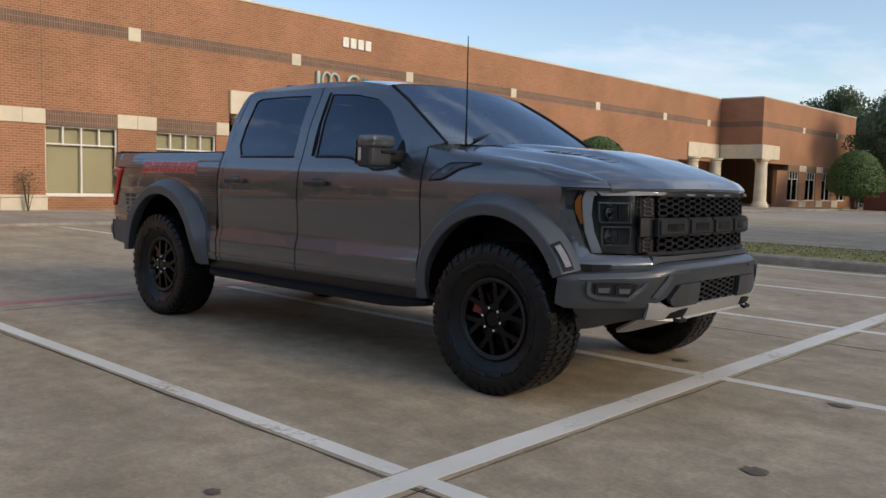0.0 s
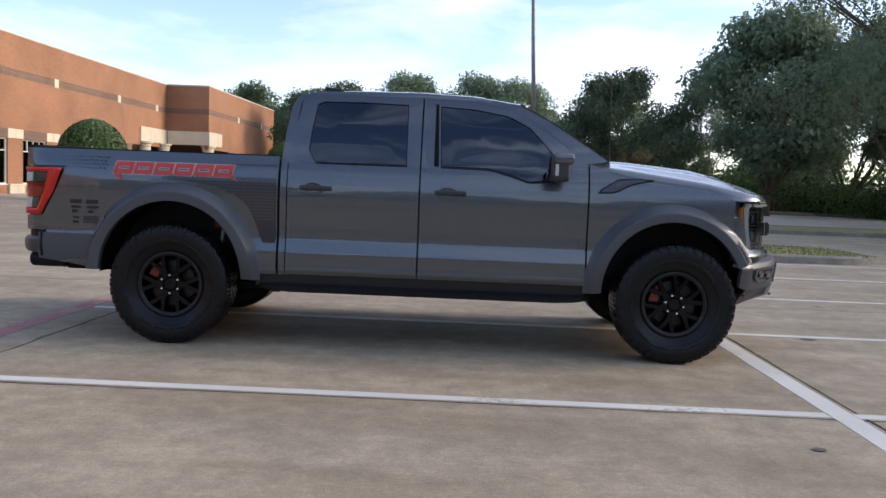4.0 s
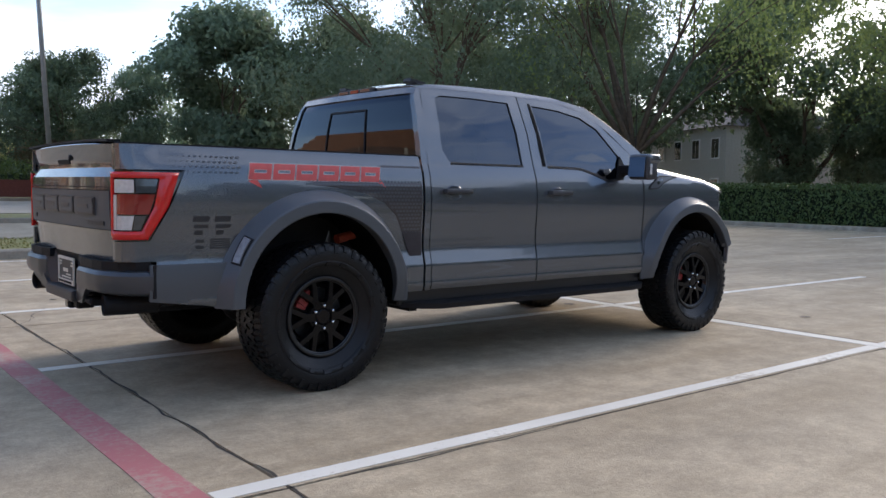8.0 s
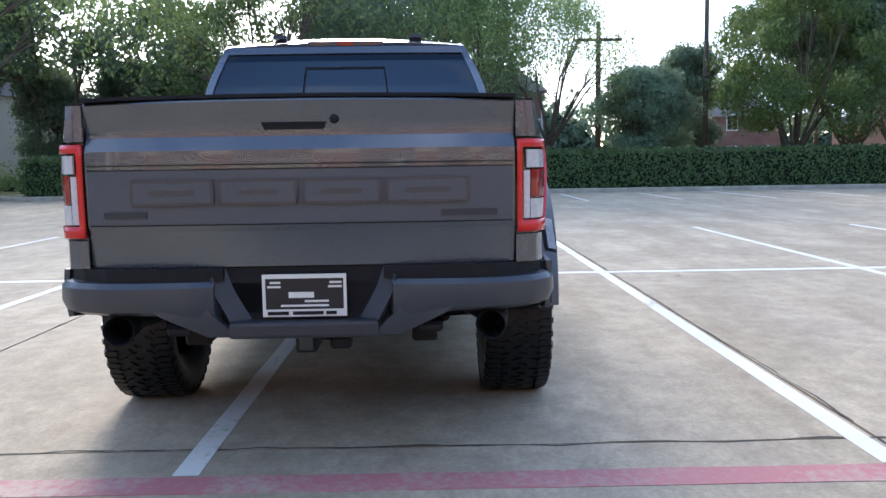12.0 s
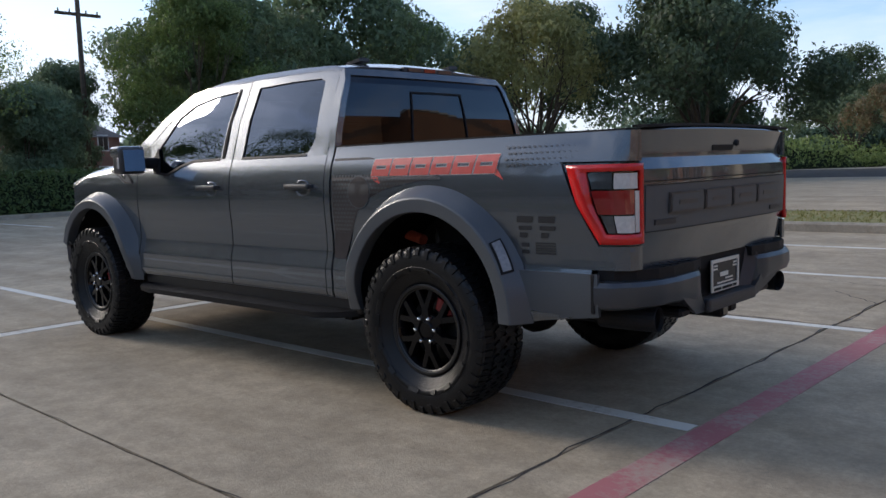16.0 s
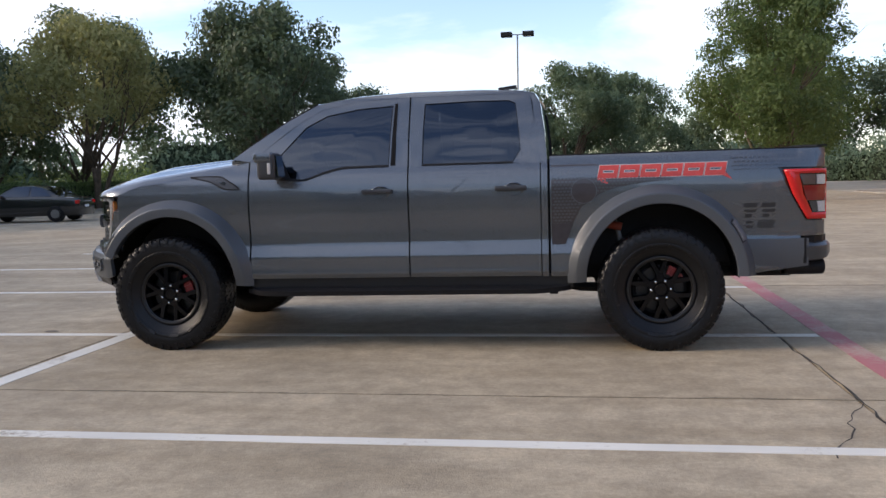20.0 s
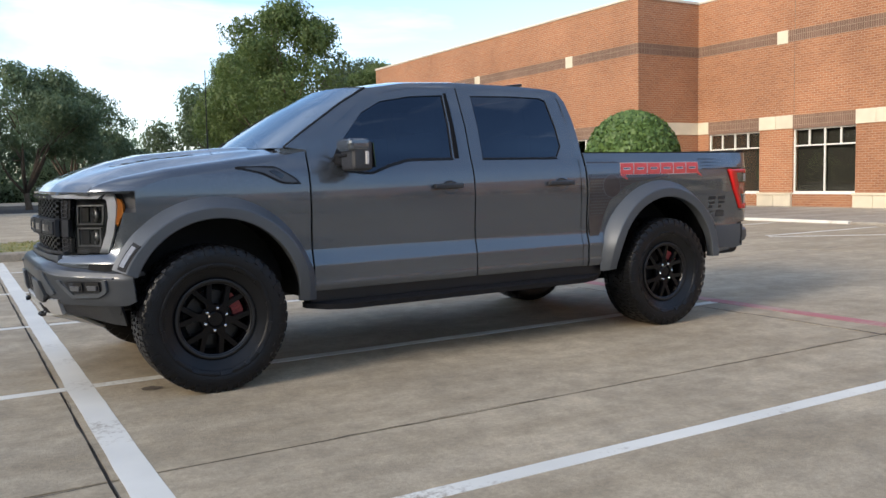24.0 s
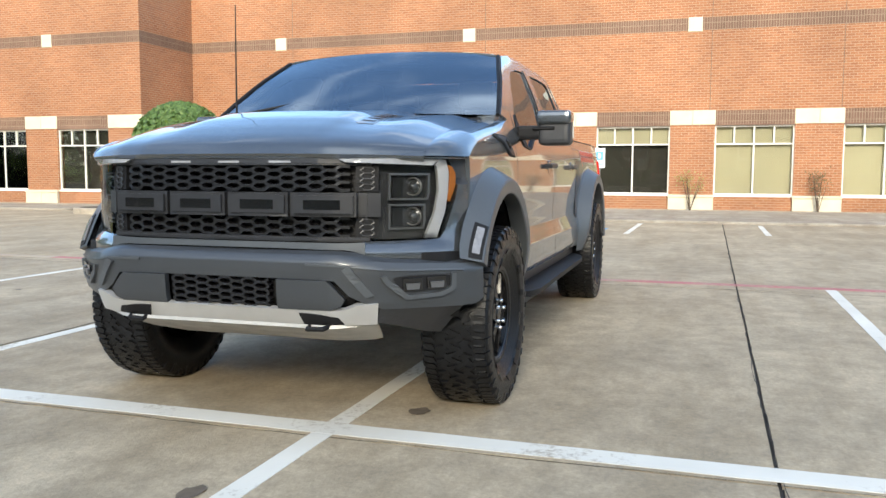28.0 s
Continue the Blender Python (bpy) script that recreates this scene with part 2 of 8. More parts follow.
M_CONC = concrete_mat("lot_concrete", (0.50, 0.405, 0.275), (0.305, 0.236, 0.146))
M_KERB = concrete_mat("kerb_concrete", (0.42, 0.37, 0.29), (0.26, 0.21, 0.16))
M_JOINT = mat("joint_filler", (0.045, 0.037, 0.03), 0.9, bump=0.4, bscale=40)
M_STAIN = mat("oil_stain", (0.15, 0.115, 0.08), 0.7, var=0.3, scale=20)
M_WHITE = paint_line_mat("white_paint", (0.78, 0.745, 0.655), (0.36, 0.30, 0.22), 0.62)
M_RED = paint_line_mat("red_paint", (0.47, 0.165, 0.165), (0.43, 0.30, 0.24), 0.46)
M_REDWORN = paint_line_mat("worn_red_paint", (0.45, 0.335, 0.25), (0.44, 0.36, 0.26), 0.36)
M_BLUE = paint_line_mat("blue_paint", (0.12, 0.33, 0.60), (0.36, 0.33, 0.28), 0.55)
M_GRASS = mat("grass", (0.19, 0.20, 0.06), 0.9, var=0.4, scale=2.5, color2=(0.31, 0.26, 0.11), bump=1.0, bscale=55)
M_BLADE = leaf_mat("grass_blades", (0.18, 0.20, 0.05), (0.36, 0.31, 0.13), 0.4)
M_STREET = mat("street_asphalt", (0.44, 0.38, 0.295), 0.85, var=0.15, scale=0.6, bump=0.3)
M_MULCH = mat("mulch", (0.10, 0.075, 0.05), 0.95, var=0.5, scale=9, bump=1.0, bscale=30)
M_BRICK = brick_mat("red_brick", (0.358, 0.150, 0.067), (0.280, 0.112, 0.051), (0.40, 0.28, 0.18))
M_BAND = brick_mat("brown_soldier_brick", (0.185, 0.105, 0.07), (0.15, 0.085, 0.055), (0.30, 0.22, 0.15), True)
M_STONE = mat("cast_stone", (0.66, 0.58, 0.43), 0.8, var=0.12, scale=2.0, bump=0.2, bscale=50, obj_random=0.05)
M_COPING = mat("pale_coping", (0.62, 0.56, 0.46), 0.6, var=0.1)
M_FRAME = mat("white_window_frame", (0.72, 0.70, 0.64), 0.45, var=0.06)
M_BLIND = mat("roller_blind", (0.52, 0.48, 0.37), 0.9, var=0.12, scale=0.7, obj_random=0.12)
# near-black: the rooms' lack of light is put into this backing's colour
M_DARKROOM = mat("unlit_room_backing", (0.03, 0.028, 0.026), 0.9)
M_PANE = glass_mat("window_glass", (0.86, 0.87, 0.82), 1.45, 0.01)
M_SOFFIT = mat("soffit", (0.55, 0.50, 0.42), 0.8)
M_SIGNTEAL = mat("teal_sign", (0.02, 0.30, 0.33), 0.4, var=0.1)
M_SIGNGREY = mat("grey_green_sign", (0.40, 0.47, 0.40), 0.4, var=0.1)
M_SIGNCREAM = mat("cream_sign", (0.80, 0.76, 0.66), 0.5)
M_POLE = mat("galvanised_pole", (0.23, 0.23, 0.22), 0.5, metal=0.5, var=0.15)
M_BARK = mat("bark", (0.115, 0.085, 0.06), 0.95, var=0.4, scale=7, bump=1.0, bscale=24)
M_OAK = leaf_mat("oak_leaves", (0.145, 0.205, 0.128), (0.192, 0.252, 0.155), 0.55)
M_FAROAK = leaf_mat("far_oak_leaves", (0.085, 0.125, 0.065), (0.14, 0.185, 0.095), 0.5)
M_OAKB = leaf_mat("bright_leaves", (0.13, 0.19, 0.055), (0.25, 0.31, 0.11), 0.5)
M_ASH = leaf_mat("ash_leaves", (0.082, 0.132, 0.036), (0.165, 0.222, 0.066), 0.5)
M_OLIVE = leaf_mat("olive_leaves", (0.26, 0.265, 0.09), (0.38, 0.365, 0.16), 0.55)
M_RUST = leaf_mat("russet_leaves", (0.17, 0.11, 0.06), (0.14, 0.145, 0.07), 0.45)
M_HEDGE = leaf_mat("hedge_leaves", (0.06, 0.11, 0.028), (0.125, 0.185, 0.055), 0.3)
M_TOPIARY = leaf_mat("holly_leaves", (0.04, 0.085, 0.016), (0.1, 0.16, 0.035), 0.1)
# dark green: shade deep in far foliage, put into the core's colour
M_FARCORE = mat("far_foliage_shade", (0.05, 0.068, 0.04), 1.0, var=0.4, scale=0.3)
# near-black: shade between leaves is put into the colour of the cores
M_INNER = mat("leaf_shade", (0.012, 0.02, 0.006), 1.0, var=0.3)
M_WALLRED = mat("red_fence", (0.20, 0.06, 0.045), 0.85, var=0.2)
M_HOUSE = mat("pale_siding", (0.42, 0.40, 0.33), 0.8, var=0.08)
M_ROOF = mat("shingle_roof", (0.14, 0.12, 0.105), 0.9, var=0.25, scale=4)

# ---- builders ----
def link(name, me, material, parent=None, label="", smooth=False):
    ob = new(name, me)
    if material is not None and not me.materials:
        me.materials.append(material)
    if smooth:
        me.polygons.foreach_set("use_smooth", [True] * len(me.polygons))
    if parent is not None:
        ob.parent = parent
    if label:
        ob["label"] = label
    return ob


def part(name, bm, material, parent=None, label="", smooth=False):
    """One mesh object from a bmesh, under a thing or a part."""
    me = bpy.data.meshes.new(name)
    bm.to_mesh(me)
    bm.free()
    return link(name, me, material, parent, label, smooth)


def raw(name, verts, faces, material, parent=None, label="", smooth=False):
    me = bpy.data.meshes.new(name)
    me.from_pydata(verts, [], faces)
    me.update()
    return link(name, me, material, parent, label, smooth)


def thing(name, m=None, label="", category="", group="", kind=""):
    ob = new(name)
    ob.empty_display_size = 0.2
    if m is not None:
        ob.matrix_basis = m
    return tagged(ob, label, category, group, kind)


def box(x0, y0, z0, x1, y1, z1, bevel=0.0, segs=1, bm=None):
    """A box, its edges eased, into a bmesh of its own or a given one."""
    own = bmesh.new()
    bmesh.ops.create_cube(own, size=1, matrix=Matrix.LocRotScale(((x0 + x1) / 2, (y0 + y1) / 2, (z0 + z1) / 2), None, (abs(x1 - x0), abs(y1 - y0), abs(z1 - z0))))
    if bevel:
        bmesh.ops.bevel(own, geom=own.edges[:], offset=bevel, segments=segs, affect="EDGES", profile=0.6)
    if bm is None:
        return own
    me = bpy.data.meshes.new("tmp")
    own.to_mesh(me)
    own.free()
    bm.from_mesh(me)
    bpy.data.meshes.remove(me)
    return bm


def cyl(r1, r2, a, b, segs=16, bm=None, caps=True):
    """A tapered round bar from a to b."""
    bm = bm or bmesh.new()
    a, b = Vector(a), Vector(b)
    m = Matrix.Translation((a + b) / 2) @ (b - a).to_track_quat("Z", "Y").to_matrix().to_4x4()
    bmesh.ops.create_cone(bm, cap_ends=caps, segments=segs, radius1=r1, radius2=r2, depth=(b - a).length, matrix=m)
    return bm


def lathe(profile, segs=24, bm=None, m=Matrix()):
    """Turns (radius, height) rows round the z axis."""
    bm = bm or bmesh.new()
    rings = [[bm.verts.new(m @ Vector((r * math.cos(2 * math.pi * k / segs), r * math.sin(2 * math.pi * k / segs), z))) for k in range(segs)] for r, z in profile]
    for lo, hi in zip(rings, rings[1:]):
        for k in range(segs):
            bm.faces.new((lo[k], lo[(k + 1) % segs], hi[(k + 1) % segs], hi[k]))
    return bm


def prism(points, depth, place):
    """A flat outline of (u, v), given depth, set by a function place(u, v, d) -> (x, y, z)."""
    bm = bmesh.new()
    lo = [bm.verts.new(place(u, v, 0)) for u, v in points]
    hi = [bm.verts.new(place(u, v, depth)) for u, v in points]
    bm.faces.new(lo)
    bm.faces.new(hi)
    for k in range(len(points)):
        bm.faces.new((lo[k], lo[(k + 1) % len(points)], hi[(k + 1) % len(points)], hi[k]))
    bmesh.ops.recalc_face_normals(bm, faces=bm.faces[:])
    return bm


def tube(points, r, segs=8, bm=None):
    """A bent round bar through points; r is a radius or one for each point."""
    bm = bm or bmesh.new()
    pts = [Vector(p) for p in points]
    rs = r if isinstance(r, (list, tuple)) else [r] * len(pts)
    rings, side = [], None
    for i, p in enumerate(pts):
        d = (pts[min(i + 1, len(pts) - 1)] - pts[max(i - 1, 0)]).normalized()
        side = d.orthogonal().normalized() if side is None else (side - d * side.dot(d)).normalized()
        up = d.cross(side)
        rings.append([bm.verts.new(p + rs[i] * (math.cos(a) * side + math.sin(a) * up)) for a in [2 * math.pi * k / segs for k in range(segs)]])
    for a, b in zip(rings, rings[1:]):
        for k in range(segs):
            bm.faces.new((a[k], a[(k + 1) % segs], b[(k + 1) % segs], b[k]))
    bm.faces.new(rings[0][::-1])
    bm.faces.new(rings[-1])
    return bm


def leaves(points, normals, size, rng, droop=0.3):
    """Vertices and faces of one bent leaf spray at each point."""
    n = len(points)
    d = normals + rng.normal(0, 0.5, (n, 3))
    d /= np.linalg.norm(d, axis=1)[:, None]
    s = np.cross(d, rng.normal(0, 1, (n, 3)))
    s /= np.linalg.norm(s, axis=1)[:, None] + 1e-9
    t = np.cross(d, s)
    k = (size * rng.uniform(0.6, 1.35, n))[:, None]
    a = points - s * k * 0.5
    b = points + t * k * 0.28
    c = points + s * k * 0.5 - np.array([0, 0, 1.0]) * k * droop
    e = points - t * k * 0.28
    v = np.stack([a, b, c, e], 1).reshape(-1, 3)
    f = (np.arange(n)[:, None] * 4 + np.array([0, 1, 2, 3])).tolist()
    return v, f

# ---- ground ----
RNG = np.random.default_rng(7)
ground = tagged(part("ground", box(-900, -900, -0.9, 900, 900, -0.07), M_STREET), "pale worn asphalt ground reaching the horizon", "ground", kind="structure")

lot = thing("parking_lot", label="stained tan concrete parking lot cast in slabs", category="pavement", kind="structure")
part("joint_bed", box(-12.4, -60, -0.066, 25.6, 30, -0.014), M_JOINT, lot)
XJ = [-12.38, -6.5, -0.92, 4.475, 9.9, 15.1, 20.3, 25.6]
YJ = [2.33 + 4.63 * k for k in range(-9, 7)]


def slab(x0, y0, x1, y1):
    g = 0.005
    sides = 14
    verts, faces = [], []
    rim = []
    for (ax, ay), (bx, by) in (((x0, y0), (x1, y0)), ((x1, y0), (x1, y1)), ((x1, y1), (x0, y1)), ((x0, y1), (x0, y0))):
        for k in range(sides):
            t = k / sides
            rim.append((ax + (bx - ax) * t, ay + (by - ay) * t))
    cx, cy = (x0 + x1) / 2, (y0 + y1) / 2
    top = []
    for x, y in rim:
        w = g + RNG.uniform(0, 0.006)
        top.append((x + math.copysign(w, cx - x) * (abs(x - cx) > 1e-6), y + math.copysign(w, cy - y) * (abs(y - cy) > 1e-6), 0.0))
    n = len(top)
    verts = top + [(x, y, -0.06) for x, y, _ in top]
    faces = [list(range(n))] + [(k, n + k, n + (k + 1) % n, (k + 1) % n) for k in range(n)]
    return raw("slab", verts, faces, M_CONC, lot)


for xa, xb in zip(XJ, XJ[1:]):
    for ya, yb in zip(YJ, YJ[1:]):
        slab(xa, ya, xb, yb)

# spalled, wandering cracks along the joints
def crack(points, width):
    verts, faces = [], []
    for k, (x, y) in enumerate(points):
        x2, y2 = points[min(k + 1, len(points) - 1)]
        x1, y1 = points[max(k - 1, 0)]
        d = Vector((x2 - x1, y2 - y1)).normalized()
        w = width * RNG.uniform(0.25, 1.0)
        verts += [(x - d.y * w, y + d.x * w, 0.0015), (x + d.y * w, y - d.x * w, 0.0015)]
    for k in range(len(points) - 1):
        faces.append((2 * k, 2 * k + 1, 2 * k + 3, 2 * k + 2))
    return raw("crack", verts, faces, M_JOINT, lot)


def wander(a, b, n, amp):
    out = []
    o = 0.0
    for k in range(n + 1):
        o = 0.6 * o + RNG.normal(0, amp)
        t = k / n
        d = Vector((b[0] - a[0], b[1] - a[1])).normalized()
        out.append((a[0] + (b[0] - a[0]) * t - d.y * o, a[1] + (b[1] - a[1]) * t + d.x * o))
    return out


crack(wander((-0.92, -8), (-0.92, 9), 150, 0.010), 0.010)
crack(wander((4.475, -9), (4.475, 9), 130, 0.006), 0.0045)
crack(wander((-12, 2.33), (10, 2.33), 160, 0.009), 0.0035)
crack(wander((-0.7, -2.31), (9.8, -2.31), 80, 0.006), 0.007)
crack(wander((-0.9, -4.3), (1.2, -5.1), 26, 0.02), 0.006)
crack(wander((-0.92, -3.4), (-0.4, -3.9), 9, 0.02), 0.007)
crack(wander((-0.9, 2.4), (-0.55, 3.3), 12, 0.02), 0.005)
crack(wander((-12, -2.3), (-0.9, -2.3), 70, 0.008), 0.007)


# ---- painted lines ----
def stripe(name, x0, y0, x1, y1, width, material, label):
    a, b = Vector((x0, y0)), Vector((x1, y1))
    d = (b - a).normalized()
    s = Vector((-d.y, d.x)) * width / 2
    n = max(4, int((b - a).length / 0.25))
    up, dn = [], []
    for k in range(n + 1):
        p = a + (b - a) * k / n
        j, i = 1 + RNG.normal(0, 0.03), 1 + RNG.normal(0, 0.03)
        up.append(p + s * j)
        dn.append(p - s * i)
    verts = [(p.x, p.y, 0.0025) for p in up + dn] + [(p.x, p.y, -0.001) for p in up + dn]
    m = n + 1
    faces = [(k, m + k, m + k + 1, k + 1) for k in range(n)]
    faces += [(k, k + 1, 2 * m + k + 1, 2 * m + k) for k in range(n)] + [(m + k + 1, m + k, 3 * m + k, 3 * m + k + 1) for k in range(n)]
    return tagged(raw(name, verts, faces, material), label, "road marking", "stall lines" if "stall" in name else "", "structure")


LW = "worn white painted stall line on concrete"
for k in range(-3, 4):
    y = 0.49 + 2.71 * k
    stripe("stall_line", -1.205, y, 4.28, y, 0.10, M_WHITE, LW)
    stripe("stall_line", 4.44, y, 9.95, y, 0.10, M_WHITE, LW)
stripe("stall_divider_line", 4.36, -9.6, 4.36, 8.7, 0.150, M_WHITE, "wide white painted line where facing stalls meet")
stripe("fire_lane_line", -1.30, -6.2, -1.30, 6.2, 0.165, M_RED, "faded red painted fire lane line")
stripe("fire_lane_line", -1.30, 6.2, -1.30, 9.2, 0.165, M_REDWORN, "nearly worn away red painted fire lane line")
stripe("fire_lane_line", -1.30, -10.6, -1.30, -6.2, 0.165, M_REDWORN, "nearly worn away red painted fire lane line")
for k in range(-8, 3):
    y = 0.49 + 2.71 * k
    stripe("stall_line", 19.6, y, 25.0, y, 0.10, M_WHITE, LW)
for y, x in ((0.55, -8.4), (3.1, -8.7), (5.8, -8.7), (8.5, -8.7), (11.2, -8.7), (-4.6, -8.4), (-7.2, -8.4)):
    stripe("stall_line", x, y, -11.9, y, 0.10, M_WHITE, LW)
tagged(part("accessible_bay_paint", box(-9.9, -1.75, -0.001, -8.6, 0.05, 0.0045), M_BLUE), "faded blue accessible bay square painted on concrete", "road marking", kind="structure")
for a in range(3):
    tagged(part("accessible_bay_mark", box(-9.6 + 0.22 * a, -1.15 + 0.1 * a, 0.004, -9.45 + 0.22 * a, -0.55 - 0.1 * a, 0.0085), M_WHITE), "white mark painted on the blue bay square", "road marking", "bay marks", "structure")
stripe("accessible_bay_line", -8.2, -4.4, -12.0, -1.9, 0.10, M_WHITE, "white hatching line of an accessible bay")

# dark drips on the slabs
for k, (x, y, r) in enumerate(((4.0, 0.78, 0.05), (5.2, 0.35, 0.05), (3.95, -2.9, 0.03), (1.35, -4.2, 0.03), (5.3, -1.1, 0.05), (3.2, 5.2, 0.03), (6.2, 2.6, 0.04), (-0.3, 3.9, 0.03))):
    n = 18
    ring = [(x + r * RNG.uniform(0.7, 1.2) * 1.3 * math.cos(2 * math.pi * i / n), y + r * RNG.uniform(0.7, 1.2) * math.sin(2 * math.pi * i / n), 0.0055) for i in range(n)]
    tagged(raw("oil_stain", ring, [list(range(n))], M_STAIN), "small dark oil stain on concrete", "stain", "oil stains", "structure")


# ---- kerbed islands and grass ----
def rounded(x0, y0, x1, y1, r, n=8):
    pts = []
    for cx, cy, a in ((x1 - r, y1 - r, 0), (x0 + r, y1 - r, 90), (x0 + r, y0 + r, 180), (x1 - r, y0 + r, 270)):
        pts += [(cx + r * math.cos(radians(a + 90 * k / n)), cy + r * math.sin(radians(a + 90 * k / n))) for k in range(n + 1)]
    return pts


def island(x0, y0, x1, y1, r, label, grass=True, fill=None, h=0.15, blades=0):
    isl = thing("kerbed_island", label=label, category="traffic island", kind="structure")
    outer, inner = rounded(x0, y0, x1, y1, r), rounded(x0 + 0.16, y0 + 0.16, x1 - 0.16, y1 - 0.16, max(r - 0.16, 0.05))
    n = len(outer)
    soft = rounded(x0 + 0.03, y0 + 0.03, x1 - 0.03, y1 - 0.03, max(r - 0.03, 0.08))
    verts = [(x, y, -0.06) for x, y in outer] + [(x, y, h - 0.03) for x, y in outer] + [(x, y, h) for x, y in soft] + [(x, y, h) for x, y in inner] + [(x, y, h - 0.05) for x, y in inner]
    faces = [(a * n + k, a * n + (k + 1) % n, (a + 1) * n + (k + 1) % n, (a + 1) * n + k) for a in range(4) for k in range(n)]
    raw("kerb", verts, faces, M_KERB, isl)
    raw("turf" if grass else "fill", [(x, y, h - 0.02) for x, y in inner], [list(range(n))], M_GRASS if grass else (fill or M_KERB), isl)
    if blades:
        p = np.stack([RNG.uniform(x0 + 0.2, x1 - 0.2, blades), RNG.uniform(y0 + 0.2, y1 - 0.2, blades), np.full(blades, h + 0.012)], 1)
        v, f = leaves(p, np.tile([1.0, 0, 0.3], (blades, 1)), 0.055, RNG)
        tagged(raw("grass_blades", v.tolist(), f, M_BLADE, isl), kind="stuff")
    return isl


island(-1.15, 9.0, 10.3, 12.2, 1.2, "concrete kerbed island with short dry grass", blades=4000)
island(-1.15, -12.9, 10.3, -9.75, 1.2, "concrete kerbed island with short dry grass", blades=4000)
island(1.8, 21.5, 30, 26.0, 1.0, "long grass verge with a concrete kerb")
island(6, 55.5, 60, 59.6, 1.0, "grass verge beside the street")
island(25.6, -60, 33.0, 15.2, 0.8, "planted verge with a concrete kerb in front of the hedge", blades=0)
island(18.0, 15.5, 33.0, 20.5, 1.0, "grass island round a large oak", blades=3000)
island(-19.1, -16.1, -12.5, 60.0, 0.6, "concrete walk along the brick building", grass=False, h=0.05)
island(-16.1, -36.0, -12.5, -16.3, 0.6, "concrete walk along the building wing", grass=False, h=0.05)
island(-13.6, 9.4, -9.6, 14.4, 1.0, "kerbed bed under a clipped holly", grass=False, fill=M_MULCH, h=0.16)
island(-14.2, -14.9, -10.8, -10.3, 1.0, "kerbed bed under a clipped holly", grass=False, fill=M_MULCH, h=0.16)
island(-14.6, 23.8, -10.6, 28.4, 1.0, "kerbed bed under a clipped holly", grass=False, fill=M_MULCH, h=0.16)

# ---- brick office building ----
bld = thing("office_building", label="two-storey red brick office building with cream stone trim", category="building")
FX, TOP = -19.2, 7.38


def wall(name, x0, y0, z0, x1, y1, z1, material=M_BRICK, label=""):
    return part(name, box(x0, y0, z0, x1, y1, z1), material, bld, label)


def bay_window(x, ya, yb, z0=0.5, z1=2.6, lit=0):
    """A fixed window with four small upper lights and two large lower ones, facing +x."""
    # black sheet close behind the panes in place of an unlit room
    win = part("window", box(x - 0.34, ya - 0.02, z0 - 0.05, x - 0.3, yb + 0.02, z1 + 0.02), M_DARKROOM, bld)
    fr = bmesh.new()
    zt = z0 + (z1 - z0) * 0.735
    w = 0.045
    for a, b, c, d in ((ya, ya + w, z0, z1), (yb - w, yb, z0, z1)):
        box(x - 0.16, a, c, x - 0.08, b, d, bm=fr)
    for c, d in ((z0, z0 + w), (z1 - w, z1), (zt - w / 2, zt + w / 2)):
        box(x - 0.157, ya + w, c, x - 0.083, yb - w, d, bm=fr)
    mid = (ya + yb) / 2
    box(x - 0.154, mid - w / 2, z0 + w, x - 0.086, mid + w / 2, zt - w / 2, bm=fr)
    for q in (0.25, 0.5, 0.75):
        y = ya + (yb - ya) * q
        box(x - 0.154, y - w / 2, zt + w / 2, x - 0.086, y + w / 2, z1 - w, bm=fr)
    part("window_frame", fr, M_FRAME, win)
    for a, b in ((ya + w, mid - w / 2), (mid + w / 2, yb - w)):
        part("pane", box(x - 0.125, a, z0 + w, x - 0.117, b, zt - w / 2), M_PANE, win).visible_shadow = False
    for q in range(4):
        a, b = ya + (yb - ya) * q / 4, ya + (yb - ya) * (q + 1) / 4
        part("pane", box(x - 0.125, a + w / 2 + (q == 0) * w / 2, zt + w / 2, x - 0.117, b - w / 2 - (q == 3) * w / 2, z1 - w), M_PANE, win).visible_shadow = False
    if lit:
        part("roller_blind", box(x - 0.26, ya + 0.03, z0 + (0.0 if lit == 1 else (z1 - z0) * 0.74), x - 0.25, yb - 0.03, z1 - 0.02), M_BLIND, win)
    part("window_sill", box(x - 0.16, ya, z0 - 0.05, x + 0.02, yb, z0), M_FRAME, win)
    return win


def stone(name, x0, y0, z0, x1, y1, z1):
    return part(name, box(x0, y0, z0, x1, y1, z1, 0.012), M_STONE, bld)


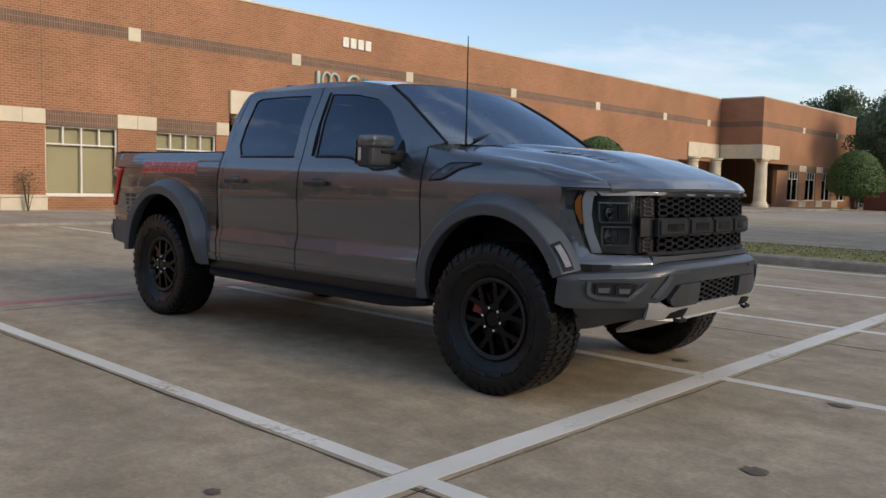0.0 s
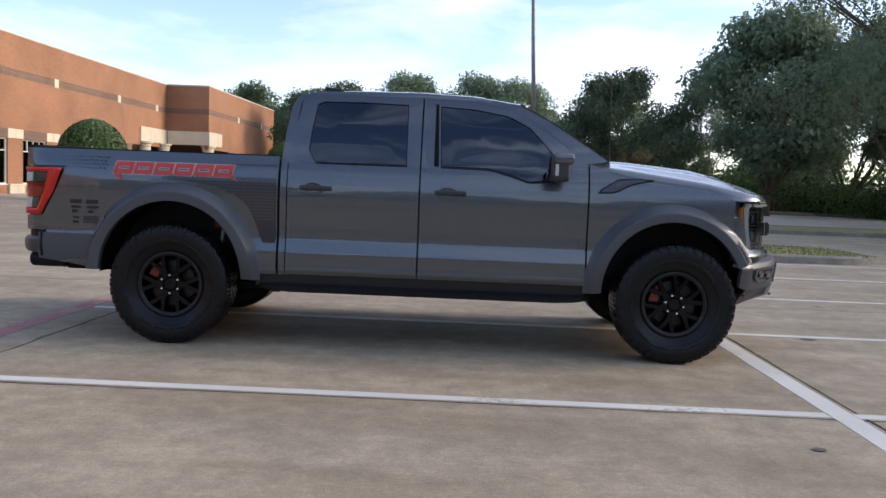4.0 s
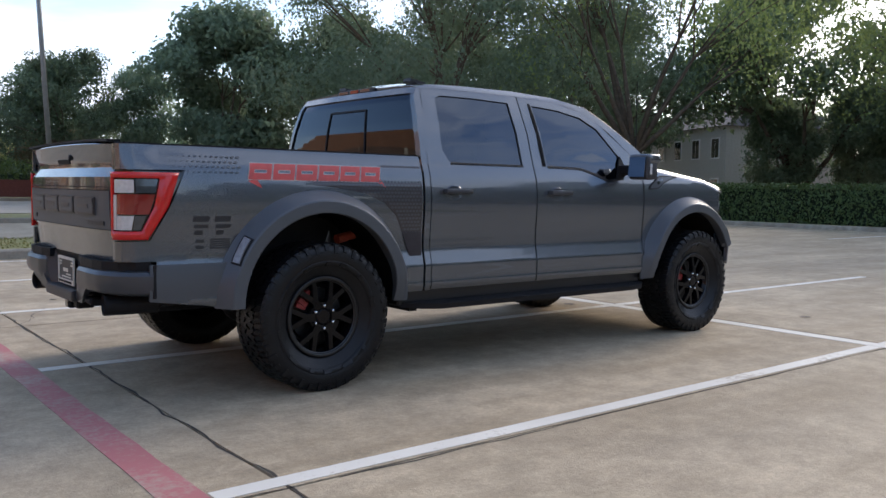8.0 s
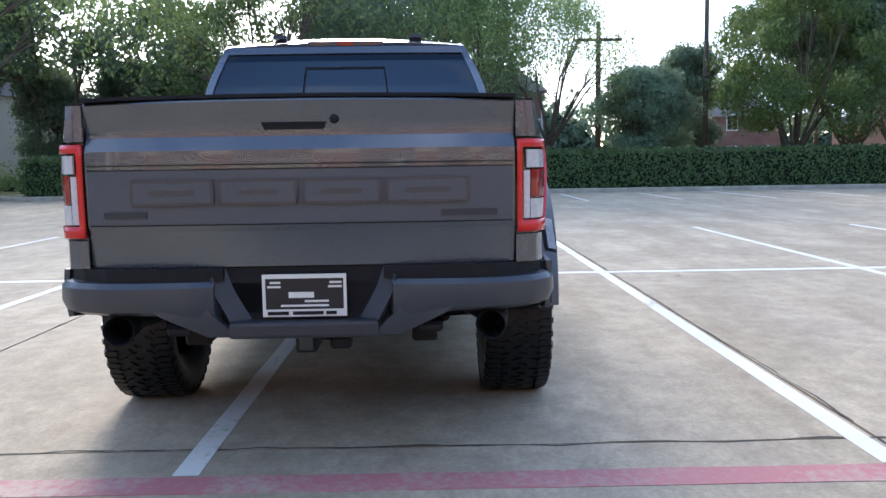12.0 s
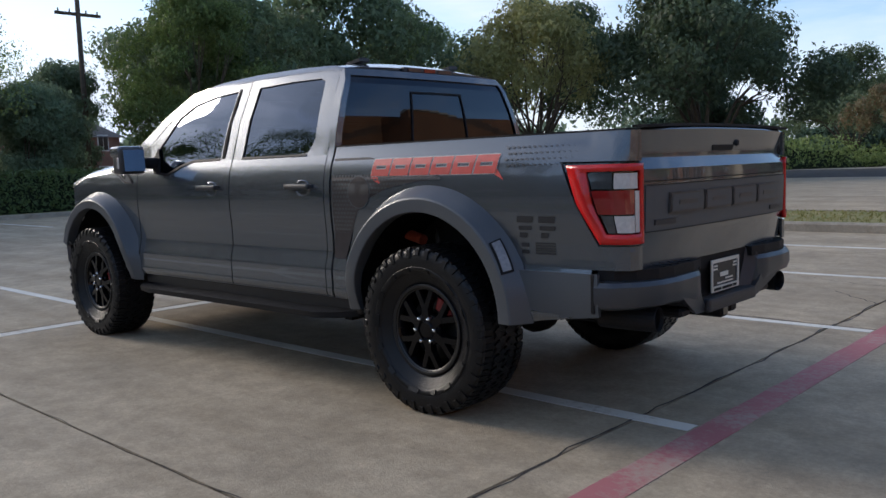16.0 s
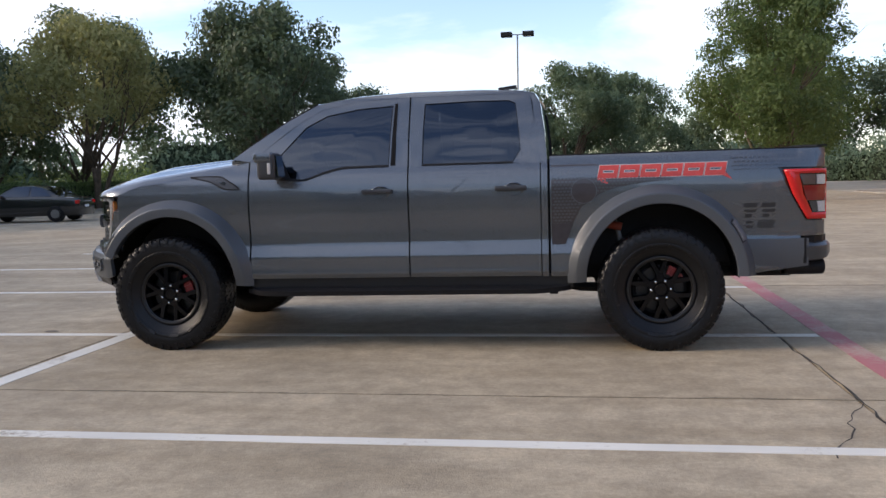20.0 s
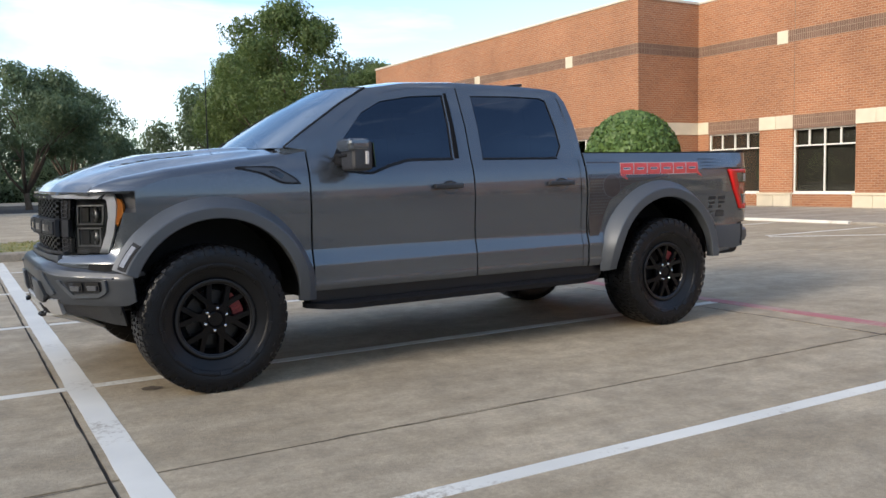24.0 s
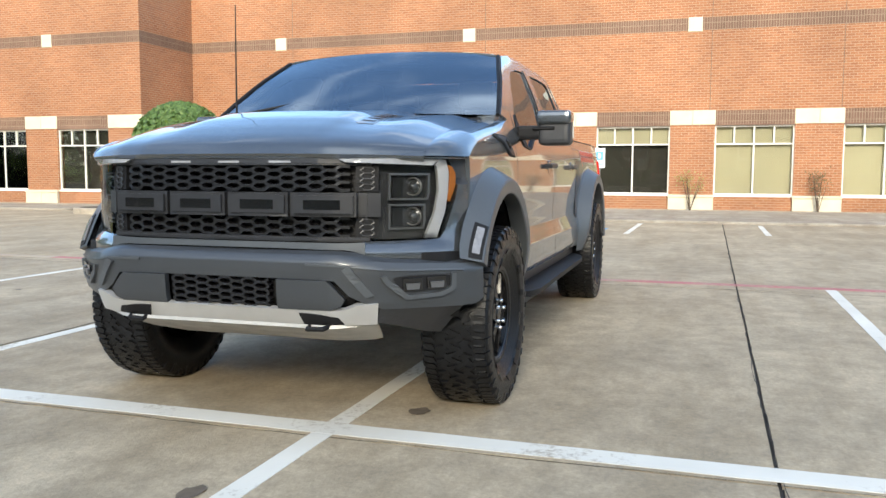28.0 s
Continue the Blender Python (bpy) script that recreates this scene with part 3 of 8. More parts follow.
def bays(x, starts, width=2.2, blinds=None):
    """The ground storey of one straight front: windows from starts, brick between them."""
    for k, y in enumerate(starts):
        bay_window(x, y, y + width, lit=(blinds[k] if blinds else 1))
        wall("sill_wall", x - 0.3, y, -0.1, x, y + width, 0.45)
        wall("soldier_course", x - 0.3, y, 2.6, x + 0.003, y + width, 3.05, M_BAND)
    edges = []
    for a, b in zip(starts, starts[1:]):
        edges.append((a + width, b))
    for a, b in edges:
        wall("pier", x - 0.3, a, -0.1, x, b, 2.62)
        mid = (a + b) / 2
        stone("lintel_block", x - 0.3, a - 0.01, 2.62, x + 0.03, mid - 0.003, 3.06)
        stone("lintel_block", x - 0.3, mid + 0.003, 2.62, x + 0.03, b + 0.01, 3.06)
        stone("pier_base", x, a - 0.01, -0.1, x + 0.12, mid - 0.004, 0.42)
        stone("pier_base", x, mid + 0.004, -0.1, x + 0.12, b + 0.01, 0.42)
        stone("pier_cap", x, a - 0.03, 0.42, x + 0.15, b + 0.03, 0.5)


def upper(x, ya, yb, z0=3.05, squares=()):
    """The brick above the windows, with the brown band, stone squares and coping."""
    wall("upper_wall", x - 0.3, ya, z0, x, yb, 5.45)
    wall("parapet_wall", x - 0.3, ya, 5.83, x, yb, TOP)
    wall("brown_band", x - 0.3, ya, 5.45, x + 0.006, yb, 5.83, M_BAND)
    part("coping", box(x - 0.36, ya - 0.03, TOP, x + 0.04, yb + 0.03, TOP + 0.09, 0.01), M_COPING, bld)
    for y in squares:
        stone("stone_square", x - 0.02, y - 0.21, 5.42, x + 0.03, y + 0.21, 5.85)


main_starts = [-1.45 + 3.565 * k for k in range(-4, 4)]
bays(FX, main_starts, 2.25, [0, 0, 1, 2, 2, 1, 1, 1])
wall("pier", FX - 0.3, -16.2, -0.1, FX, main_starts[0], 2.62)
stone("lintel_block", FX - 0.3, -16.2, 2.62, FX + 0.03, main_starts[0], 3.06)
wall("pier", FX - 0.3, main_starts[-1] + 2.25, -0.1, FX, 12.0, 2.62)
stone("lintel_block", FX - 0.3, main_starts[-1] + 2.25, 2.62, FX + 0.03, 12.0, 3.06)
upper(FX, -16.2, 12.0, squares=(1.46, 8.5, -5.65, -12.56))
upper(FX, 12.0, 24.05, z0=4.22, squares=(14.9, 20.9))
far_starts = [25.35 + 3.565 * k for k in range(6)]
bays(FX, far_starts, 2.25, [1, 2, 0, 1, 0, 0])
wall("pier", FX - 0.3, 24.05, -0.1, FX, 25.35, 2.62)
stone("lintel_block", FX - 0.3, 24.05, 2.62, FX + 0.03, 25.35, 3.06)
upper(FX, 24.05, 51.3, squares=(28.1, 35.7, 43.4, 49.5))
wall("back_wall", FX - 9, -37, -0.1, FX - 8.7, 72, TOP - 0.5)
part("flat_roof", box(FX - 9, -37, TOP - 0.55, FX - 0.3, 72, TOP - 0.4), M_ROOF, bld)
for y in (-12.1, -5.1, 1.95, 5.6, 9.1, 28.6, 36.2, 43.9):
    wall("control_joint", FX + 0.0005, y - 0.008, 3.07, FX + 0.002, y + 0.008, TOP, M_STAIN)

# entrance with stone beam and round columns
stone("entrance_beam", FX - 0.5, 12.0, 3.4, FX + 0.12, 18.0, 4.22)
stone("entrance_beam", FX - 0.5, 18.01, 3.4, FX + 0.12, 24.05, 4.22)
part("soffit", box(FX - 2.9, 12.0, 3.42, FX - 0.5, 24.05, 3.5), M_SOFFIT, bld)
wall("recess_side", FX - 2.9, 11.7, -0.1, FX - 0.3, 12.0, 4.2)
wall("recess_side", FX - 2.9, 24.05, -0.1, FX - 0.3, 24.35, 4.2)


def column(x, y, h=3.4, parent=None):
    prof = [(0, -0.1), (0.58, -0.1), (0.58, 0.22), (0.5, 0.26), (0.5, 0.34), (0.43, 0.40)]
    prof += [(0.43 - 0.05 * t, 0.40 + (h - 0.75) * t) for t in (0, 0.33, 0.66, 1)]
    prof += [(0.43, h - 0.33), (0.43, h - 0.27), (0.39, h - 0.25), (0.40, h - 0.16), (0.52, h - 0.12), (0.52, h), (0, h)]
    return part("column", lathe(prof, 28, m=Matrix.Translation((x, y, 0))), M_STONE, parent or bld, smooth=False)


for y in (12.75, 17.7, 23.35):
    column(FX - 0.25, y)
# black sheet behind the entrance glazing, its darkness painted in
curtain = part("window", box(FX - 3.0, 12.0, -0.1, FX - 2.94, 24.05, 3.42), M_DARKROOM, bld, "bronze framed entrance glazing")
fr = bmesh.new()
for k in range(13):
    y = 12.05 + k * 0.99
    box(FX - 2.78, y, -0.05, FX - 2.70, y + 0.06, 3.42, bm=fr)
for z in (0.1, 1.15, 2.2, 2.85, 3.36):
    for k in range(12):
        y = 12.05 + k * 0.99
        box(FX - 2.775, y + 0.06, z, FX - 2.705, y + 0.99, z + 0.06, bm=fr)
part("window_frame", fr, M_FRAME, curtain)
for k in range(12):
    y = 12.05 + k * 0.99
    for z0, z1 in ((0.16, 1.15), (1.21, 2.2), (2.26, 2.85), (2.91, 3.36)):
        part("pane", box(FX - 2.745, y + 0.06, z0, FX - 2.735, y + 0.99, z1), M_PANE, curtain).visible_shadow = False
    if k % 3 != 1:
        part("roller_blind", box(FX - 2.88, y + 0.05, 0.1, FX - 2.87, y + 1.0, 3.4), M_BLIND, curtain)

# signs on the front
number = thing("number_sign", label="four cream raised figures as plain bars on brick", category="sign")
for k in range(4):
    y = 17.13 + k * 0.395
    part("bar", box(FX + 0.01, y, 6.4, FX + 0.07, y + 0.31, 6.8, 0.02), M_SIGNCREAM, number)
logo = thing("company_sign", label="teal and grey-green raised company sign on brick", category="sign")
part("stroke", box(FX + 0.01, 15.82, 4.42, FX + 0.13, 15.98, 5.33, 0.02), M_SIGNGREY, logo)
for y, w in ((16.1, 0.45), (16.5, 0.45)):
    ring = [(y + w / 2 + w / 2 * math.cos(a), 4.98 + 0.33 * math.sin(a)) for a in [2 * math.pi * k / 20 for k in range(20)]]
    part("stroke", tube([(FX + 0.07, a, b) for a, b in ring[-1:] + ring[:16]], 0.055, 6), M_SIGNGREY, logo)
arc = [(17.72 + 0.36 * math.cos(a), 4.9 + 0.42 * math.sin(a)) for a in [radians(50 + 280 * k / 18) for k in range(19)]]
part("stroke", tube([(FX + 0.07, a, b) for a, b in arc + [(18.08, 4.85), (17.8, 4.85)]], 0.065, 6), M_SIGNGREY, logo)
for count, z in ((13, 5.10), (9, 4.80), (5, 4.49)):
    for k in range(count):
        tall = 0.2 if k == 0 or k % 4 == 1 else 0.145
        part("lettering_bar", box(FX + 0.01, 18.27 + 0.146 * k, z, FX + 0.07, 18.27 + 0.146 * k + 0.112, z + tall, 0.012), M_SIGNTEAL, logo)

# wings
WX = -16.2
wall("return_wall", FX, -16.5, -0.1, WX - 0.3, -16.2, 2.62)
stone("string_course", FX, -16.5, 2.62, WX - 0.3, -16.17, 3.06)
wall("return_wall", FX, -16.5, 3.06, WX - 0.3, -16.2, 5.45)
wall("brown_band", FX, -16.5, 5.45, WX - 0.3, -16.194, 5.83, M_BAND)
wall("return_wall", FX, -16.5, 5.83, WX - 0.3, -16.2, TOP)
part("coping", box(FX + 0.05, -16.53, TOP, WX - 0.37, -16.16, TOP + 0.09), M_COPING, bld)
stone("pier_base", FX + 0.05, -16.2, -0.1, WX, -16.08, 0.42)
wing_starts = [-30.2 + 3.5 * k for k in range(4)]
bays(WX, wing_starts, 2.15, [0, 0, 0, 0])
wall("pier", WX - 0.3, wing_starts[-1] + 2.15, -0.1, WX, -16.2, 2.62)
stone("lintel_block", WX - 0.3, wing_starts[-1] + 2.15, 2.62, WX + 0.03, -16.17, 3.06)
wall("pier", WX - 0.3, -31.2, -0.1, WX, wing_starts[0], 2.62)
stone("lintel_block", WX - 0.3, -31.2, 2.62, WX + 0.03, wing_starts[0], 3.06)
upper(WX, -31.2, -16.2, squares=(-20.0, -26.6))
upper(WX, -37.1, -31.2, z0=4.25, squares=(-33.6,))
stone("entrance_beam", WX - 0.5, -37.1, 3.35, WX + 0.1, -31.2, 4.25)
column(WX - 0.2, -36.5, 3.35)
column(WX - 0.2, -31.9, 3.35)
wall("end_wall", FX - 9, -37.1, 4.25, WX - 0.3, -36.8, TOP)
stone("entrance_beam", WX - 4.5, -37.1, 3.35, WX - 0.51, -36.7, 4.25)
part("soffit", box(WX - 5, -36.8, 3.36, WX - 0.3, -31.2, 3.44), M_SOFFIT, bld)
wall("recess_side", WX - 5, -31.2, -0.1, WX - 0.3, -30.9, 4.3)
# far wing
wall("return_wall", FX, 51.3, 4.25, WX - 0.3, 51.6, 5.45)
wall("brown_band", FX, 51.294, 5.45, WX - 0.3, 51.6, 5.83, M_BAND)
wall("return_wall", FX, 51.3, 5.83, WX - 0.3, 51.6, TOP)
part("coping", box(FX + 0.05, 51.26, TOP, WX - 0.37, 51.63, TOP + 0.09), M_COPING, bld)
stone("entrance_beam", FX + 0.13, 51.2, 3.3, WX - 0.5, 51.6, 4.25)
stone("entrance_beam", WX - 0.5, 51.2, 3.3, WX + 0.1, 54.2, 4.25)
stone("entrance_beam", FX - 0.4, 46.6, 3.3, FX + 0.1, 51.19, 4.25)
column(WX - 0.2, 51.9, 3.3)
column(FX + 0.1, 50.6, 3.3)
column(FX + 0.1, 47.2, 3.3)
n_starts = [56.2 + 3.5 * k for k in range(4)]
bays(WX, n_starts, 2.15, [0, 0, 0, 0])
upper(WX, 51.3, 70.5, z0=4.25 - 1.2, squares=(58.8, 66.0))
wall("pier", WX - 0.3, 54.2, -0.1, WX, 56.2, 2.62)
wall("end_wall", FX - 9, 70.2, -0.1, WX - 0.3, 70.5, TOP)
wall("pier", WX - 0.3, n_starts[-1] + 2.15, -0.1, WX, 70.5, 2.62)

# ---- trees, hedges and distance ----
def make_tree(name, seed, height, spread, bare, trunk_r, leaf, count, size, stems=1, low=0.35, label="", puff=1.0):
    """A tapered trunk with limbs and a crown of many leaf sprays in uneven clumps."""
    rng = np.random.default_rng(seed)
    t = thing(name, label=label, category="tree")
    ch = height - bare
    clumps = []
    for k in range(60):
        u = rng.uniform(0, 1) ** 0.8
        a = rng.uniform(0, 2 * math.pi)
        prof = math.sin(math.pi * (low + (1 - low) * (0.06 + 0.9 * u))) ** 0.75
        r = spread * prof * math.sqrt(rng.uniform(0.15, 1))
        clumps.append((np.array([r * math.cos(a), r * math.sin(a), bare + ch * (0.08 + 0.84 * u)]), spread * puff * rng.uniform(0.14, 0.26)))
    bm = bmesh.new()
    fork = bare * rng.uniform(0.5, 0.62)
    for s in range(stems):
        lean = np.array([rng.normal(0, 0.25 + 0.3 * (stems > 1)), rng.normal(0, 0.25 + 0.3 * (stems > 1)), 0])
        base = lean * 0.25 * (stems > 1)
        tube([(*base[:2], -0.1), (*(base + lean * 0.1)[:2], fork * 0.12), (*(base + lean * 0.5)[:2], fork * 0.6), (*(base + lean)[:2], fork)], [trunk_r * 1.5, trunk_r * 1.05, trunk_r * 0.9, trunk_r * 0.8], 9, bm)
        for c, r in clumps[s::stems][: 7 // stems + 2]:
            start = np.array([*(base + lean)[:2], fork - 0.15])
            mid = start + (c - start) * 0.5 + np.array([rng.normal(0, 0.3), rng.normal(0, 0.3), ch * 0.08])
            tube([start, start + (mid - start) * 0.5 + rng.normal(0, 0.08, 3), mid, c], [trunk_r * 0.55, trunk_r * 0.4, trunk_r * 0.25, trunk_r * 0.06], 6, bm)
            for _ in range(3):
                e = c + rng.normal(0, 0.6, 3) * r
                tube([mid, (mid + e) / 2 + rng.normal(0, 0.15, 3), e], [trunk_r * 0.16, trunk_r * 0.11, trunk_r * 0.03], 5, bm)
    part("trunk", bm, M_BARK, t, smooth=True)
    w = np.array([r**2 for _, r in clumps])
    which = rng.choice(len(clumps), count, p=w / w.sum())
    d = rng.normal(0, 1, (count, 3))
    d /= np.linalg.norm(d, axis=1)[:, None]
    rad = rng.uniform(0.25, 1, count) ** 0.55
    rag = 1 + 0.25 * np.sin(d[:, 0] * 7 + which) * np.sin(d[:, 1] * 6 + which * 2)
    pts = np.array([clumps[i][0] for i in which]) + d * (np.array([clumps[i][1] for i in which]) * rad * rag)[:, None] * np.array([1.1, 1.1, 0.85])
    v, f = leaves(pts, d, size, rng)
    tagged(raw("crown", v.tolist(), f, leaf, t), kind="stuff")
    return t


def put_tree(src, x, y, s=1.0, rz=0.0, sz=None, label=""):
    t = copy_thing(src, pose(x, y, -0.05, 0, 0, rz))
    t.scale = (s, s, sz or s)
    if label:
        t["label"] = label
    return t


oak = make_tree("oak_tree", 3, 11.5, 6.4, 3.6, 0.26, M_OAK, 40000, 0.17, 1, 0.30, "spreading dark green live oak with low forked limbs")
oak.matrix_basis = pose(34.0, 27.0, 0.0, 0, 0, 40)
wide = make_tree("live_oak", 5, 12.8, 8.6, 4.3, 0.27, M_OAK, 64000, 0.17, 2, 0.28, "very wide dark live oak with two leaning trunks")
wide.matrix_basis = pose(20.3, 23.2, 0.1, 0, 0, 70)
limby = make_tree("shade_tree", 15, 13.0, 7.0, 4.6, 0.24, M_OAKB, 15000, 0.16, 1, 0.30, "tall airy shade tree with long bare limbs", 1.15)
limby.matrix_basis = pose(25.0, 16.8, 0.1, 0, 0, 200)
ash = make_tree("shade_tree", 8, 12.0, 4.6, 2.4, 0.22, M_ASH, 40000, 0.18, 1, 0.12, "tall green shade tree with an uneven crown", 1.12)
ash.matrix_basis = pose(-6.8, -26.6, 0.0, 0, 0, 10)
ash.scale = (0.74, 0.74, 0.71)
magnolia = make_tree("evergreen_tree", 12, 12.5, 4.0, 2.4, 0.22, M_OAK, 24000, 0.34, 1, 0.05, "dense dark evergreen tree with a pointed crown", 1.7)
magnolia.matrix_basis = pose(22.4, 50.7, -0.05)
magnolia.scale = (1.2, 1.2, 1.12)
myrtle = make_tree("crape_myrtle", 21, 7.5, 3.6, 3.2, 0.10, M_OLIVE, 13000, 0.19, 4, 0.3, "olive-yellow crape myrtle with several pale stems", 1.25)
myrtle.matrix_basis = pose(26.4, -35.1, 0.0)
myrtle.scale = (1.3, 1.3, 1.35)
russet = make_tree("russet_tree", 33, 7.0, 3.8, 2.8, 0.13, M_RUST, 12000, 0.24, 3, 0.3, "small russet-brown tree with forked stems")
russet.matrix_basis = pose(17.0, -72.0, -0.05)
sparse = make_tree("airy_tree", 41, 10.5, 4.6, 3.6, 0.15, M_OAK, 9000, 0.25, 1, 0.25, "thin airy tree with open branches against the sky")
sparse.matrix_basis = pose(10.0, 88.0, -0.05)
far_oak = make_tree("oak_tree", 63, 11.5, 6.4, 2.6, 0.26, M_FAROAK, 24000, 0.28, 1, 0.30, "dark green oak standing far beyond the lot")
far_oak.matrix_basis = pose(24.0, -84.0, -0.05)
G = 360 * 0.618
for k, (src, x, y, s) in enumerate((
        (limby, 31.0, 6.0, 0.9), (oak, 36.0, -0.5, 1.0), (limby, 31.0, -3.0, 0.72), (limby, 34.0, -5.6, 0.7), (oak, 37.0, -21.0, 1.0), (ash, 31.0, -16.0, 0.8), (magnolia, 32.6, -9.3, 0.42), (magnolia, 34.0, -10.6, 0.44), (magnolia, 40.0, -13.8, 0.58),
        (oak, 13.0, 52.0, 0.85), (oak, 33.0, 38.0, 1.1), (oak, 30.0, 47.0, 1.2), (oak, 44.0, 20.0, 1.3), (ash, 40.0, 8.0, 1.1), (oak, 48.0, 2.0, 1.2),
        (oak, 17.8, -39.0, 1.0), (magnolia, 19.5, -44.0, 0.85), (oak, 38.0, -30.0, 1.2), (ash, 44.0, -42.0, 1.1), (oak, 34.0, -46.0, 1.15), (oak, 53.0, -32.0, 1.2), (oak, 35.5, -38.5, 0.74),
        (oak, 1.1, -47.0, 0.72), (oak, 4.5, -60.0, 0.7), (russet, 10.5, -64.0, 0.9), (myrtle, 11.0, -66.0, 0.7), (ash, -11.5, -44.3, 0.83), (oak, -14.0, -58.0, 0.9), (oak, -4.0, -72.0, 0.9),
        (oak, -26.0, -60.0, 1.0), (ash, -22.0, -48.0, 0.8), (oak, -34.0, -46.0, 0.9),
        (sparse, 2.8, 83.3, 1.25), (sparse, 18.0, 84.0, 1.25), (sparse, 26.0, 78.0, 1.2), (sparse, -5.0, 84.0, 1.25), (sparse, -0.8, 84.5, 1.05), (sparse, 7.4, 82.5, 1.2), (oak, -9.0, 65.0, 0.84), (oak, 10.0, 74.0, 0.55), (russet, 14.0, 62.0, 0.8), (myrtle, 7.5, 60.0, 0.8),
        (oak, 33.0, 62.0, 1.0), (oak, 20.0, 70.0, 0.7), (sparse, 36.0, 84.0, 1.2), (oak, -14.0, 78.0, 0.9), (oak, -22.0, 84.0, 1.0), (ash, 40.0, 60.0, 1.0), (oak, 46.0, 40.0, 1.2), (magnolia, 46.5, 17.4, 0.62), (magnolia, 43.5, 14.0, 0.55), (magnolia, 43.0, 20.6, 0.55))):
    put_tree(far_oak if src is oak and math.hypot(x, y) > 42 else src, x, y, s, (k * G) % 360)


def hedge(x0, y0, x1, y1, h, n, label):
    """A clipped hedge: a dark core under a skin of small leaves, its faces a little uneven."""
    t = thing("hedge", label=label, category="hedge")
    rng = np.random.default_rng(int(abs(x0 * 7 + y0 * 3)) + 5)
    # solid dark core added, so gaps in the leaf skin look deeply shaded
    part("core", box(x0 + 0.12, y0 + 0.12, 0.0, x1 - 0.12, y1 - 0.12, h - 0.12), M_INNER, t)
    lx, ly = x1 - x0, y1 - y0
    area = np.array([ly * h, ly * h, lx * h, lx * h, lx * ly])
    face = rng.choice(5, n, p=area / area.sum())
    u, v = rng.uniform(0, 1, n), rng.uniform(0, 1, n) ** 0.9
    w = 0.05 * np.sin(u * max(lx, ly) * 2.1) + 0.04 * np.sin(v * 9 + u * 31) + rng.uniform(-0.06, 0.05, n)
    P, N = np.zeros((n, 3)), np.zeros((n, 3))
    for k, (fx, fy) in enumerate(((x0, None), (x1, None), (None, y0), (None, y1))):
        s = face == k
        sign = -1 if k in (0, 2) else 1
        P[s] = np.stack([np.full(s.sum(), fx) + sign * w[s] if fx is not None else x0 + lx * u[s], np.full(s.sum(), fy) + sign * w[s] if fy is not None else y0 + ly * u[s], 0.08 + (h - 0.08) * v[s]], 1)
        N[s, 0 if fx is not None else 1] = sign
    s = face == 4
    P[s] = np.stack([x0 + lx * u[s], y0 + ly * v[s], h + w[s]], 1)
    N[s, 2] = 1
    vv, f = leaves(P, N, 0.12, rng, 0.15)
    tagged(raw("foliage", vv.tolist(), f, M_HEDGE, t), kind="stuff")
    return t


hedge(26.6, -42.0, 28.1, 14.6, 1.5, 66000, "long clipped green hedge behind the parking stalls")
hedge(30.0, -60.0, 60.0, -58.6, 1.3, 12000, "far clipped green hedge along the lot")
hedge(8.0, -84.0, 30.0, -82.6, 1.4, 9000, "far clipped green hedge along the street")


def topiary(x, y, r=1.4, h=3.2):
    """A holly clipped to a dome on several bare stems."""
    t = thing("clipped_holly", pose(x, y, 0.1), "holly clipped into a round dome on bare stems", "tree", "clipped hollies")
    rng = np.random.default_rng(int(abs(x * 10 + y)))
    bm = bmesh.new()
    for k in range(4):
        a = k * 1.6 + 0.4
        tube([(0.12 * math.cos(a), 0.12 * math.sin(a), -0.05), (0.2 * math.cos(a), 0.2 * math.sin(a), 0.7), (0.55 * math.cos(a), 0.55 * math.sin(a), 1.6)], [0.1, 0.085, 0.06], 8, bm)
    part("trunk", bm, M_BARK, t, smooth=True)
    n = 15000
    z = rng.uniform(-0.28, 1, n)
    a = rng.uniform(0, 2 * math.pi, n)
    prof = np.where(z > 0, np.sqrt(np.clip(1 - np.abs(z) ** 2.2, 0, 1)), 1 - 0.9 * (z / -0.28) ** 3)
    rr = r * prof * (1 + rng.uniform(-0.07, 0.035, n))
    P = np.stack([rr * np.cos(a), rr * np.sin(a), 1.5 + (h - 1.5) * z * (1 + rng.uniform(-0.03, 0.03, n))], 1)
    N = np.stack([np.cos(a), np.sin(a), z], 1)
    low = rng.uniform(0, 1, n) < 0.12
    P[low, :2] *= rng.uniform(0.2, 1, low.sum())[:, None]
    P[low & (z < 0), 2] = 1.5 - 0.28 * (h - 1.5) * rng.uniform(0.8, 1, (low & (z < 0)).sum())
    # near-black filling inside the dome, standing in for shade among the leaves
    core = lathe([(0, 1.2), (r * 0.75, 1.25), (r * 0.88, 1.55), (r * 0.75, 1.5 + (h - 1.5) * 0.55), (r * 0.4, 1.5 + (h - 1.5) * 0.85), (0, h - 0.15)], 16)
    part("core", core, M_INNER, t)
    v, f = leaves(P, N, 0.13, rng, 0.1)
    tagged(raw("foliage", v.tolist(), f, M_TOPIARY, t), kind="stuff")
    return t


topiary(-11.1, 11.9, 1.3, 3.15)
topiary(-12.9, 26.1, 1.33, 3.15)
topiary(-11.0, -11.0, 1.22, 2.80)
topiary(-11.7, 56.4, 1.8, 3.9)

# ---- the pickup ----
def car_paint(name, color, metal=0.55, rough=0.32, flake=0.5):
    m = mat(name, color, rough, metal=metal, var=0.06, scale=300, coat=1.0, detail=2)
    p = m.node_tree.nodes["Principled BSDF"]
    p.inputs["Coat Roughness"].default_value = 0.03
    return m


M_PAINT = car_paint("grey_metallic_paint", (0.110, 0.123, 0.139), 0.62, 0.27)
